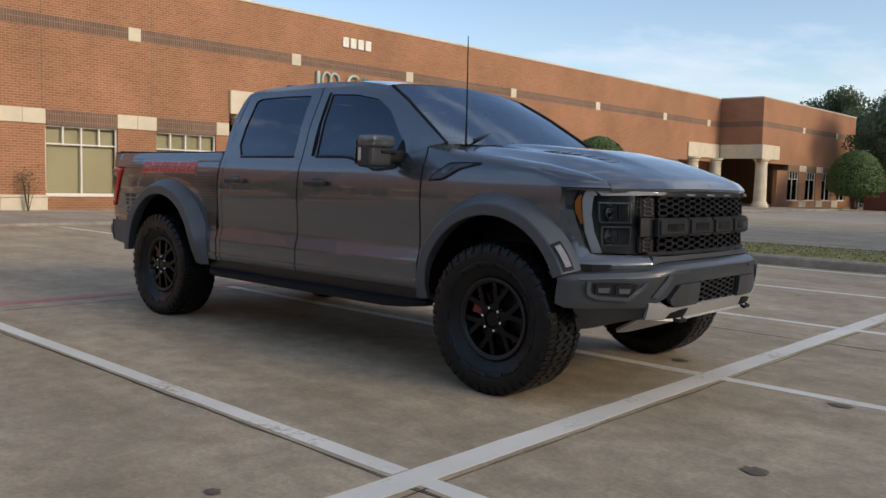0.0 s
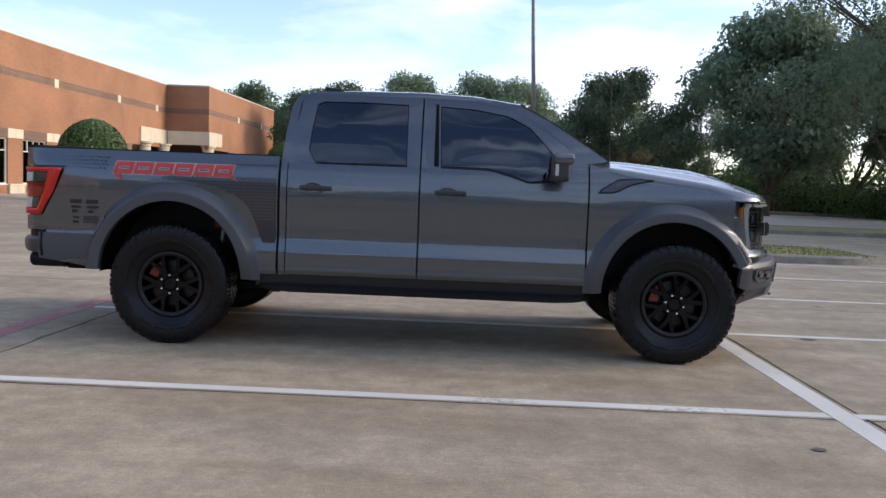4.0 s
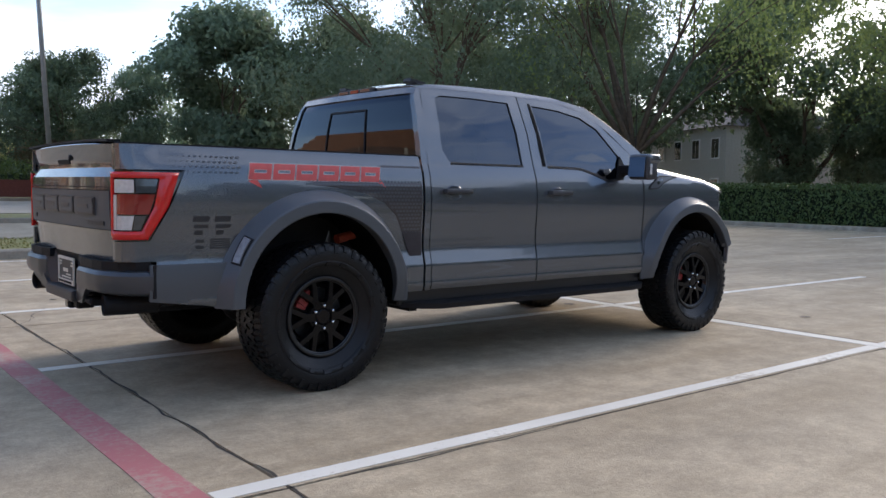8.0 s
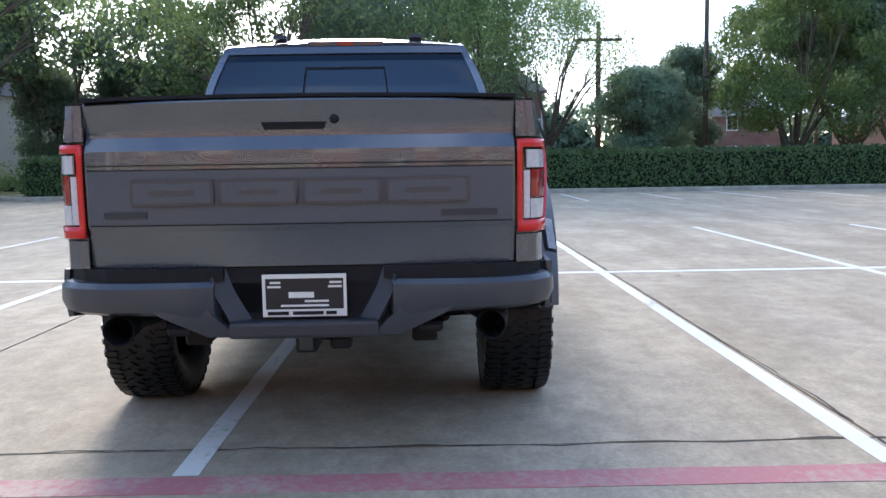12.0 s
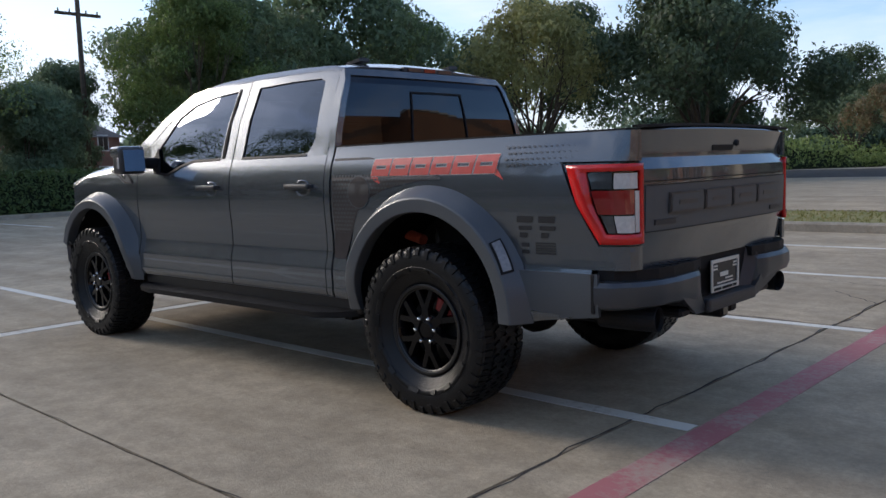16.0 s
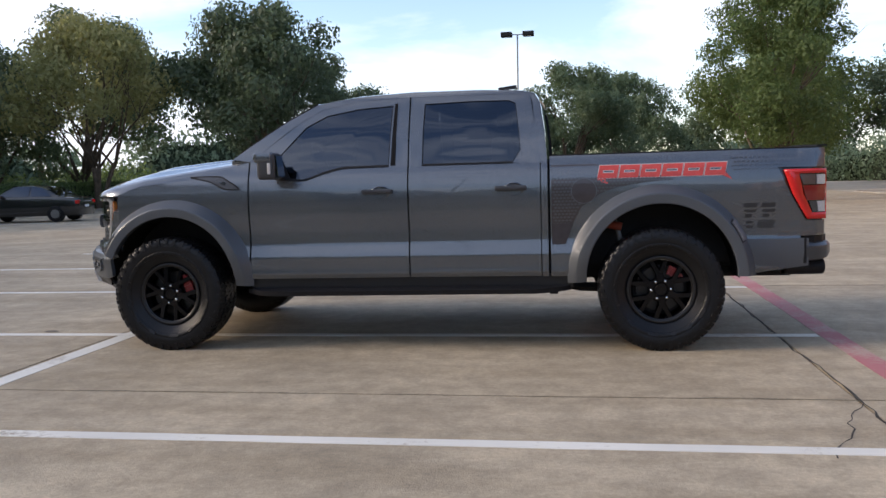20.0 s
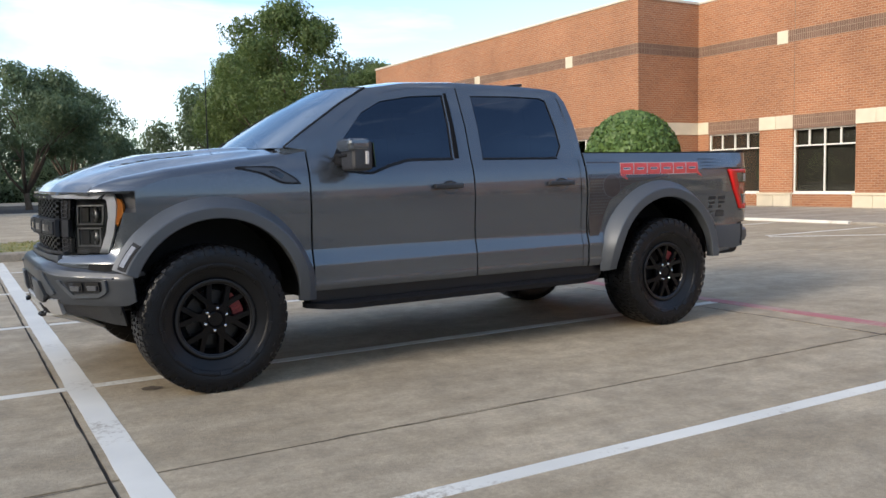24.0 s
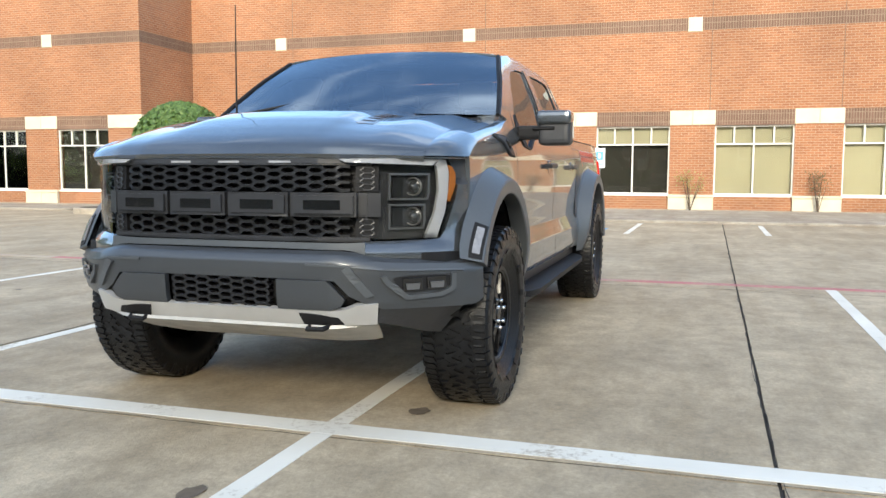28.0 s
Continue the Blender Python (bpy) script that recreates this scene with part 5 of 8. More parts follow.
def liner(sg, xc, r, parent):
    bm = bmesh.new()
    rings = []
    for k in range(19):
        a = math.pi * k / 18
        rings.append([bm.verts.new((xc + r * math.cos(a), sg * y, 0.50 + r * math.sin(a))) for y in (0.55, 0.95)])
    for p, q in zip(rings, rings[1:]):
        bm.faces.new((p[0], p[1], q[1], q[0]))
    bm.faces.new([p[0] for p in rings])
    bmesh.ops.solidify(bm, geom=bm.faces[:], thickness=0.01)
    return part("wheel_well", bm, M_TRIM, parent)


def flare_sheet(sg, xc, ro, yout, a0, a1, q0, q1, off, thick):
    dr = lerp([(q, d) for d, q in FLARE_PROF])
    return ruled([(a0, q0), (a1, q0 + 0.08)], [(a0, q1 - 0.08), (a1, q1)], lambda a, q: tuple(Vector(flare_pt(sg, xc, ro, yout, radians(a), dr(q) + off, q)) + Vector((0, sg * off * 0.6, 0))), 6, 3, thick)


for sg in (-1, 1):
    for xc, ri, ro, yo, nm in ((RX, 0.515, 0.635, 1.055, "rear"), (FXL - 0.03, 0.50, 0.615, 1.055, "front")):
        fr = nm == "front"
        f = flare(sg, xc, ri, ro, yo, 22 if fr else -4, 184 if fr else 180, truck)
        liner(sg, xc, 0.545, truck)
        a0, a1 = (24, 38) if fr else (142, 156)
        if fr:
            part("lamp_bezel", flare_sheet(sg, xc, ro, yo, a0 - 1, a1 + 1.5, 0.34, 0.97, 0.003, 0.008), M_TRIM, f)
            part("marker_lamp", flare_sheet(sg, xc, ro, yo, a0 + 1, a1 - 0.5, 0.46, 0.84, 0.008, 0.008), M_CLEARDULL, f, "clear marker lamp")
        else:
            part("lamp_bezel", flare_sheet(sg, xc, ro, yo, a0 - 1, a1 + 1, 0.35, 0.97, 0.003, 0.008), M_TRIM, f)
            part("marker_lamp", flare_sheet(sg, xc, ro, yo, a0, a1, 0.45, 0.88, 0.010, 0.010), M_CLEARDULL, f, "clear marker lamp")

# hood, roof and glass
def hood_at(u, v):
    """Hood point: u from -1 to 1 across, v along from the cowl."""
    x, y, xe = hood_frame(u, v)
    a = abs(u)
    zc, ze = ZC(xe), ZH(xe)
    z = ze + (zc - ze) * (1 - a**2.6)
    fade = min(1, max(0, (4.40 - xe) / 0.5))
    rise = min(1, max(0, (xe - 3.06) / 0.25))
    z += 0.017 * fade * rise / (1 + (a / 0.475) ** 26)
    z -= 0.006 * fade * rise * math.exp(-((a - 0.58) / 0.10) ** 2)
    z += 0.010 * fade * rise * math.exp(-((a - 0.80) / 0.09) ** 2)
    return (x, y, z)


bm = bmesh.new()
hv = grid(0.0, 0.9, 0.03) + [0.92, 0.94, 0.96, 0.975, 0.987, 0.994, 1.0]
rows = [[bm.verts.new(hood_at(-1 + 2 * k / 48, v)) for k in range(49)] for v in hv]
for p, q in zip(rows, rows[1:]):
    for k in range(48):
        bm.faces.new((p[k], p[k + 1], q[k + 1], q[k]))
bmesh.ops.recalc_face_normals(bm, faces=bm.faces[:])
if bm.faces[0].normal.z < 0:
    bmesh.ops.reverse_faces(bm, faces=bm.faces[:])
lip = [e for e in bm.edges if e.is_boundary]
ex = bmesh.ops.extrude_edge_only(bm, edges=lip)
for v in ex["geom"]:
    if isinstance(v, bmesh.types.BMVert):
        v.co.z -= 0.02
        v.co.x -= 0.012 if v.co.x > 4.2 else 0
        v.co.y *= 0.994
hood = sharpen(part("hood", bm, M_PAINT, truck, "grey hood with a raised middle and dark vents"), 30)
def hood_patch(u0, u1, v0, v1, lean, off, thick):
    return ruled([(u0, v0), (u0 + lean, v1)], [(u1, v0), (u1 + lean, v1)], lambda u, v: tuple(Vector(hood_at(u, v)) + Vector((0, 0, off))), 10, 8, thick)


for sg in (-1, 1):
    u0, u1 = sorted((0.50 * sg, 0.60 * sg))
    vent = part("hood_vent", hood_patch(u0, u1, 0.40, 0.76, 0.04 * sg, 0.002, 0.005), M_HOODVENT, hood, "dark hood vent")
    for k in range(5):
        v = 0.43 + 0.065 * k
        part("vent_slat", hood_patch(u0 + 0.015 + 0.007 * k * sg, u1 - 0.015 + 0.007 * k * sg, v, v + 0.02, 0.0, 0.005, 0.003), M_DECALWINE, vent)
part("cowl_panel", ruled([(3.02, -0.80, 1.43), (3.12, 0, 1.455), (3.02, 0.80, 1.43)], [(3.20, -0.78, 1.425), (3.27, 0, 1.45), (3.20, 0.78, 1.425)], lambda x, y, z: (x, y, z), 16, 2, 0.02), M_TRIM, truck)

WSIDE = resample([(3.16, 1.440), (3.03, 1.535), (2.745, 1.722), (2.52, 1.846)], 10)


def ws(i, u, off=0.0):
    x, z = WSIDE[i]
    y = S(x, z) - 0.004
    k = 1 - u * u
    return (x + 0.12 * k * (1 - i / 10) + 0.05 * k * i / 10 + off, u * y, z + 0.012 * k + 0.032 * k * i / 10)


bm = bmesh.new()
rows = [[bm.verts.new(ws(i, -1 + 2 * k / 20)) for k in range(21)] for i in range(11)]
for p, q in zip(rows, rows[1:]):
    for k in range(20):
        bm.faces.new((p[k], p[k + 1], q[k + 1], q[k]))
part("windshield", bm, M_WSGLASS, truck, "raked windshield mirroring the sky", smooth=True)
for sg in (-1, 1):
    part("windshield_seal", tube([ws(i, 0.985 * sg, 0.004) for i in range(11)], 0.012, 6), M_TRIM, truck)
    part("wiper", tube([(3.20, 0.55 * sg - 0.1, 1.475), (3.12, 0.25 * sg - 0.1, 1.535), (3.16, 0.05 * sg - 0.15, 1.50)], 0.008, 6), M_TRIM, truck)


def roof_at(u, x):
    e = S(x, ROOFZ(x)) + 0.002
    return (x, u * e, ROOFZ(x) + 0.046 * (1 - u * u) ** 0.8 * (1 if x > 0.95 else 0.6))


bm = bmesh.new()
rx = [0.875, 0.90, 0.94, 1.0] + grid(1.1, 2.5, 0.1) + [2.53]
rows = [[bm.verts.new(roof_at(-1 + 2 * k / 24, x)) for k in range(25)] for x in rx]
for p, q in zip(rows, rows[1:]):
    for k in range(24):
        bm.faces.new((p[k], p[k + 1], q[k + 1], q[k]))
bm = thicken(bm, 0.02)
roof = sharpen(part("roof", bm, M_PAINT, truck), 40)
for y in (0.42, -0.42):
    part("roof_fin", ruled([(1.02, y - 0.045, 1.925), (1.16, y - 0.03, 1.925)], [(1.02, y + 0.045, 1.925), (1.16, y + 0.03, 1.925)], lambda x, yy, z: (x, yy, z + 0.022 * math.cos((yy - y) / 0.06) + (1.16 - x) * 0.12), 6, 6, 0.02), M_GREYTRIM, roof)
lamp = part("high_brake_lamp", box(0.855, -0.23, 1.868, 0.90, 0.23, 1.902, 0.008, 2), M_GREYTRIM, roof)
for y in (-0.14, 0.14):
    part("lens", box(0.850, y - 0.06, 1.875, 0.857, y + 0.06, 1.895), M_SMOKE, lamp)
part("lens", box(0.850, -0.05, 1.874, 0.857, 0.05, 1.896), M_DKRED, lamp)

# back of the cab
def back(x, u, z):
    return (x - 0.03 * (1 - u * u), u * (S(x, z) - 0.004), z)


BK = [(0.785, 1.38), (0.80, 1.60), (0.83, 1.80), (0.872, 1.868)]
bkl = resample(BK, 10)


def back_sheet(i0, i1, u0, u1, n, off):
    a = [(i, u0) for i in range(i0, i1 + 1)]
    b = [(i, u1) for i in range(i0, i1 + 1)]
    return ruled(a, b, lambda i, u: tuple(Vector(back(float(np.interp(i, range(11), bkl[:, 0])), u, float(np.interp(i, range(11), bkl[:, 1])))) + Vector((off, 0, 0))), 0, n, 0.01, True)


sharpen(part("cab_back", back_sheet(9, 10, -1, 1, 20, 0), M_PAINT, truck))
for a, b in ((-1, -0.95), (0.95, 1)):
    sharpen(part("cab_back_pillar", back_sheet(0, 9, a, b, 2, 0), M_PAINT, truck))
part("rear_window", back_sheet(0, 9, -0.95, 0.95, 18, 0.012), M_REARGLASS, truck, "dark tinted sliding rear window")
for u in (-0.30, 0.30):
    part("slider_frame", back_sheet(0, 7, u - 0.006, u + 0.006, 1, 0.004), M_TRIM, truck)
part("slider_frame", ruled([(7.0, -0.306), (7.0, 0.306)], [(7.25, -0.306), (7.25, 0.306)], lambda i, u: tuple(Vector(back(float(np.interp(i, range(11), bkl[:, 0])), u, float(np.interp(i, range(11), bkl[:, 1])))) + Vector((0.004, 0, 0))), 8, 1, 0.01), M_TRIM, truck)

# cabin
for sg in (-1, 1):
    for x in (1.35, 2.15):
        seat = part("seat", box(x - 0.22, sg * 0.18, 1.05, x + 0.2, sg * 0.66, 1.30, 0.05, 2), M_SEAT, truck)
        part("backrest", box(x - 0.28, sg * 0.19, 1.20, x - 0.14, sg * 0.65, 1.56, 0.05, 2), M_SEAT, seat)
        part("headrest", box(x - 0.29, sg * 0.29, 1.58, x - 0.18, sg * 0.55, 1.76, 0.04, 2), M_SEAT, seat)
part("dashboard", box(2.72, -0.80, 1.25, 3.08, 0.80, 1.42, 0.06, 2), M_CABIN, truck)
part("steering_wheel", tube([(2.62 + 0.06 * math.sin(a), 0.38 + 0.18 * math.cos(a), 1.40 + 0.17 * math.sin(a)) for a in [2 * math.pi * k / 16 for k in range(17)]], 0.016, 6), M_CABIN, truck)
part("inner_mirror", box(2.62, -0.12, 1.70, 2.65, 0.12, 1.76, 0.012), M_CABIN, truck)

# mirrors
for sg in (-1, 1):
    mir = part("side_mirror", box(2.72, sg * 1.03, 1.285, 2.86, sg * 1.22, 1.475, 0.035, 3), M_GREYTRIM, truck, "large dark grey side mirror")
    part("mirror_cap", box(2.74, sg * 1.02, 1.405, 2.885, sg * 1.225, 1.485, 0.032, 3), M_PAINT, mir)
    part("mirror_arm", box(2.76, sg * 0.90, 1.32, 2.85, sg * 1.05, 1.40, 0.02, 2), M_TRIM, mir)
    part("mirror_glass", ruled([(-0.079, -0.076), (0.079, -0.076)], [(-0.079, 0.076), (0.079, 0.076)], lambda v, w: (2.712 - 0.04 * v + 0.09 * w, sg * (1.126 + v), 1.382 + w), 4, 4, 0.004), M_MIRROR, mir, "mirror glass")
    part("turn_lamp", box(2.752, sg * 1.212, 1.325, 2.776, sg * 1.226, 1.405, 0.004), M_WHITELENS, mir)
    part("mirror_slot", box(2.765, sg * 1.00, 1.372, 2.868, sg * 1.13, 1.392, 0.006), M_TRIM, mir)
    part("mirror_sail", ruled([(2.78, 1.285), (2.86, 1.36)], [(2.70, 1.29), (2.80, 1.47)], lambda x, z: (x, sg * (S(x, z) + 0.008), z), 4, 3, 0.01), M_TRIM, mir)

part("antenna", tube([(3.20, -0.725, 1.40), (3.20, -0.725, 1.66), (3.195, -0.725, 2.11)], [0.008, 0.005, 0.003], 6), M_TRIM, truck, "thin black whip antenna")

# ---- front end ----
# plan line of the nose: x by distance across
NOSE = lerp([(0.0, 4.475), (0.45, 4.460), (0.58, 4.435), (0.66, 4.395), (0.72, 4.350), (0.80, 4.285), (0.86, 4.225), (0.90, 4.178), (0.925, 4.145), (0.945, 4.118), (0.960, 4.09), (0.965, 4.06)])


def nose(y, z, off=0.0):
    d = 0.01
    a = abs(y)
    t = Vector((NOSE(a + d) - NOSE(a - d), 2 * d)).normalized()
    n = Vector((t.y, -t.x))
    x = NOSE(a) + n.x * off
    return (x - 0.10 * max(0, z - 1.0) ** 1.4, math.copysign(a + max(n.y, 0) * off, y), z)


grille = part("grille", ruled([(-0.62, 0.835), (0.62, 0.835)], [(-0.62, 1.185), (0.62, 1.185)], lambda y, z: nose(y, z, -0.05), 14, 3, 0.02), M_TRIM, truck, "black honeycomb grille with a thick cross bar")


def honeycomb(y0, y1, z0, z1, cell, off, wall_w, at):
    """Flat-topped honeycomb bars."""
    bm = bmesh.new()
    h = cell * 0.42
    rows_n = max(1, int(round((z1 - z0) / h)))
    hz = (z1 - z0) / rows_n
    cols = int((y1 - y0) / (cell * 0.75)) + 1
    segs = set()
    for r in range(rows_n + 1):
        for c in range(cols + 1):
            cy = y0 + c * cell * 0.75
            cz = z0 + (r + (0.5 if c % 2 else 0)) * hz
            pts = [(cy + cell * 0.5 * kx, cz + hz * 0.5 * kz) for kx, kz in ((1, 0), (0.5, 1), (-0.5, 1), (-1, 0), (-0.5, -1), (0.5, -1))]
            for p, q in zip(pts, pts[1:] + pts[:1]):
                if min(p[1], q[1]) < z0 - 1e-6 or max(p[1], q[1]) > z1 + 1e-6 or min(p[0], q[0]) < y0 - 1e-6 or max(p[0], q[0]) > y1 + 1e-6:
                    continue
                segs.add(tuple(sorted(((round(p[0], 4), round(p[1], 4)), (round(q[0], 4), round(q[1], 4))))))
    for p, q in sorted(segs):
        P, Q = Vector(at(*p, off)), Vector(at(*q, off))
        d = (Q - P).normalized()
        s = d.cross(Vector((1, 0, 0))).normalized() * wall_w / 2
        v = [bm.verts.new(w) for w in (P + s, P - s, Q - s, Q + s)]
        b = [bm.verts.new(w.co - Vector((0.035, 0, 0))) for w in v]
        bm.faces.new(v)
        bm.faces.new((v[0], b[0], b[3], v[3]))
        bm.faces.new((v[1], v[2], b[2], b[1]))
    bmesh.ops.recalc_face_normals(bm, faces=bm.faces[:])
    return bm


part("honeycomb", honeycomb(-0.562, 0.562, 1.05, 1.15, 0.085, 0.0, 0.013, nose), M_COMB, grille)
part("honeycomb", honeycomb(-0.562, 0.562, 0.858, 0.932, 0.085, 0.0, 0.013, nose), M_COMB, grille)


def nose_box(y0, y1, z0, z1, d0, d1, bevel=0.0, n=6):
    bm = ruled([(y0, z0), (y1, z0)], [(y0, z1), (y1, z1)], lambda y, z: nose(y, z, d1), n, 1, d1 - d0)
    if bevel:
        es = [e for e in bm.edges if e.calc_face_angle(0) > 0.8]
        bmesh.ops.bevel(bm, geom=es, offset=bevel, segments=2, affect="EDGES")
    return bm


bar = part("grille_bar", nose_box(-0.62, 0.62, 0.938, 1.04, -0.02, 0.012, 0.008), M_GRILLE, grille)
for y0, y1 in ((-0.575, -0.300), (-0.285, -0.008), (0.008, 0.285), (0.300, 0.575)):
    blk = part("raised_block", nose_box(y0, y1, 0.940, 1.040, 0.010, 0.047, 0.012, 3), M_GRILLE, bar)
    part("slot", nose_box(y0 + 0.062, y1 - 0.062, 0.970, 1.010, 0.034, 0.0495, 0, 2), M_GLOSSBLK, blk)
    part("groove", nose_box(y0 + 0.02, y1 - 0.02, 0.951, 0.955, 0.034, 0.0492, 0, 2), M_TRIM, blk)
part("grille_rail", nose_box(-0.62, 0.62, 1.155, 1.183, -0.03, 0.02, 0.006), M_GRILLE, grille)
part("grille_rail", nose_box(-0.62, 0.62, 0.835, 0.855, -0.03, 0.022, 0.005), M_GRILLE, grille)
for y in (-0.24, 0.03 - 0.03, 0.24):
    part("marker_lamp", nose_box(y - 0.05, y + 0.05, 1.164, 1.173, 0.018, 0.023, 0, 2), M_BARDIM, grille, "small white marker lamp")

for sg in (-1, 1):
    def hl(a, z, off=0.0):
        return nose(sg * a, z, off)

    OUT = [(0.862, 0.842), (0.878, 0.88), (0.898, 0.96), (0.912, 1.02), (0.919, 1.08), (0.914, 1.14), (0.900, 1.178), (0.885, 1.186)]
    head = part("headlight", ruled([(0.60, 0.838)] + OUT, [(0.60, z) for z in (0.838, 0.842, 0.88, 0.96, 1.02, 1.08, 1.14, 1.178, 1.186)], lambda a, z: hl(a, z, -0.040), 0, 10, 0.01, True), M_LAMPBACK, truck, "black headlight with a white light bar and amber edge")
    part("honeycomb_panel", ruled([(0.567, 0.85), (0.567, 0.935)], [(0.655, 0.85), (0.655, 0.935)], lambda a, z: hl(a, z, -0.004), 2, 4, 0.02), M_TRIM, head)
    part("honeycomb_relief", honeycomb(0.570, 0.655, 0.860, 0.930, 0.055, 0.0015, 0.005, lambda y, z, o: hl(y, z, o)), M_GREYTRIM, head)
    part("honeycomb_panel", ruled([(0.567, 1.045), (0.567, 1.15)], [(0.655, 1.045), (0.655, 1.15)], lambda a, z: hl(a, z, -0.004), 2, 4, 0.02), M_TRIM, head)
    part("honeycomb_relief", honeycomb(0.570, 0.655, 1.052, 1.146, 0.055, 0.0015, 0.005, lambda y, z, o: hl(y, z, o)), M_GREYTRIM, head)
    part("bar_end", ruled([(0.612, 0.940), (0.612, 1.04)], [(0.660, 0.940), (0.660, 1.04)], lambda a, z: hl(a, z, 0.018), 2, 4, 0.03), M_GRILLE, head)
    # top run and falling run of the light bar
    part("lamp_top_bar", ruled([(0.53, 1.166), (0.70, 1.160), (0.828, 1.156)], [(0.50, 1.180), (0.70, 1.183), (0.850, 1.182)], lambda a, z: hl(a, z, 0.032), 14, 3, 0.02), M_BARDIM, head, "unlit upper run of the light bar")
    part("light_bar", ruled([(0.842, 1.156), (0.852, 1.154), (0.858, 1.12), (0.862, 1.05), (0.850, 0.96), (0.816, 0.846)], [(0.856, 1.181), (0.882, 1.181), (0.894, 1.13), (0.893, 1.05), (0.884, 0.96), (0.856, 0.846)], lambda a, z: hl(a, z, 0.002 + 0.03 * max(0, min(1, (z - 1.14) / 0.03)) * max(0, min(1, (0.88 - a) / 0.06))), 26, 3, 0.02), M_DRL, head, "white light bar")
    part("amber_edge", ruled([(0.894, 1.158), (0.898, 1.12), (0.897, 1.07), (0.890, 1.010)], [(0.906, 1.150), (0.917, 1.12), (0.918, 1.07), (0.899, 1.000)], lambda a, z: hl(a, z, 0.000), 10, 3, 0.025), M_AMBER, head, "amber lens")
    for z0, z1, w in ((1.008, 1.122, 0.836), (0.884, 0.992, 0.822)):
        fr_pts = [(0.692, z0), (w - 0.006, z0), (w, z0 + 0.03), (w, z1), (0.692, z1), (0.692, z0)]
        in_pts = [(0.699, z0 + 0.008), (w - 0.012, z0 + 0.008), (w - 0.008, z0 + 0.03), (w - 0.008, z1 - 0.008), (0.699, z1 - 0.008), (0.699, z0 + 0.008)]
        part("lamp_bezel", ruled(fr_pts, in_pts, lambda a, z: hl(a, z, -0.010), 0, 1, 0.016, True), M_BEZEL, head)
        c = hl(0.785, (z0 + z1) / 2, -0.034)
        part("projector", lathe([(0, 0.022), (0.014, 0.018), (0.022, 0.008), (0.025, 0), (0.029, 0.004), (0.031, -0.01)], 18, m=Matrix.Translation(c) @ Matrix.Rotation(radians(90), 4, "Y")), M_SMOKE, head, smooth=True)
        part("projector_ring", lathe([(0.033, 0.0), (0.034, 0.012), (0.040, 0.012), (0.041, 0.0)], 18, m=Matrix.Translation(c) @ Matrix.Rotation(radians(90), 4, "Y")), M_DISC, head, smooth=True)
        part("reflector_step", ruled([(0.71, z0 + 0.02), (0.745, z0 + 0.02)], [(0.71, z1 - 0.02), (0.745, z1 - 0.02)], lambda a, z: hl(a, z, -0.030), 2, 2, 0.006), M_LIP, head)
    part("lamp_cover", ruled([(0.665, 0.843)] + OUT, [(0.665, z) for z in (0.843, 0.844, 0.88, 0.96, 1.02, 1.08, 1.14, 1.160, 1.165)], lambda a, z: hl(a, z, 0.012), 0, 8, 0.0, True), M_CLEAR, head, smooth=True)
    # fender face round the lamp
    sharpen(part("fender_nose", ruled([(0.60, 0.775), (0.70, 0.768), (0.80, 0.764), (0.87, 0.762), (0.925, 0.762), (0.961, 0.765), (0.961, 0.88), (0.961, 0.96), (0.961, 1.02), (0.961, 1.075)], [(0.60, 0.838), (0.70, 0.838), (0.80, 0.840), (0.84, 0.841), (0.855, 0.842), (0.864, 0.846), (0.880, 0.88), (0.900, 0.96), (0.914, 1.02), (0.921, 1.075)], lambda a, z: hl(a, z, (0.012 + 0.040 * max(0, min(1, (0.838 - z) / 0.045)) ** 0.7) * min(1, max(0, (0.961 - a) / 0.05))), 0, 6, 0.03, True), M_PAINT, truck))
    # charcoal where the fender is body paint: the recess's shade is painted in
    sharpen(part("fender_scoop", ruled([(0.921, 1.075), (0.922, 1.10), (0.918, 1.14), (0.906, 1.178), (0.90, 1.19)], [(0.9612, 1.075), (0.9612, 1.10), (0.9612, 1.14), (0.9612, 1.178), (0.9612, 1.19)], lambda a, z: hl(a, z, -0.025 if a < 0.9605 and z > 1.08 else 0.0), 0, 4, 0.02, True), M_GREYTRIM, truck))
    # underside of the hood and fender lip over the lamp
    part("lamp_brow", ruled([(RIM(a) - 0.004, a, 1.190) for a in (0.0, 0.3, 0.62, 0.75, 0.829, 0.875, 0.91, 0.955)], [(nose(a, 1.186, -0.05)[0], a, 1.190) for a in (0.0, 0.3, 0.60, 0.72, 0.80, 0.85, 0.88, 0.91)], lambda x, y, z: (x, sg * y, z), 0, 2, 0.006, True), M_PAINT, truck)

# front bumper
BMP = lerp([(0.0, 4.572), (0.40, 4.570), (0.50, 4.562), (0.60, 4.538), (0.68, 4.498), (0.80, 4.405), (0.88, 4.325), (0.945, 4.268), (1.0, 4.215), (1.03, 4.175), (1.045, 4.13)])
BTOP = lerp([(0.0, 0.80), (0.55, 0.80), (0.68, 0.772), (1.05, 0.748)])


def bump_at(y, z, off=0.0):
    a = abs(y)
    zz = z + (0.80 - BTOP(a)) * min(1, max(0, (z - 0.66) / 0.06))
    back_in = lerp([(0.42, 0.10), (0.50, 0.045), (0.58, 0.012), (0.72, 0.0), (0.757, 0.0), (0.785, 0.018), (0.797, 0.04), (0.80, 0.06)])(zz)
    return (BMP(a) - back_in + off, math.copysign(a + off * 0.6 * (a > 0.75), y), z)


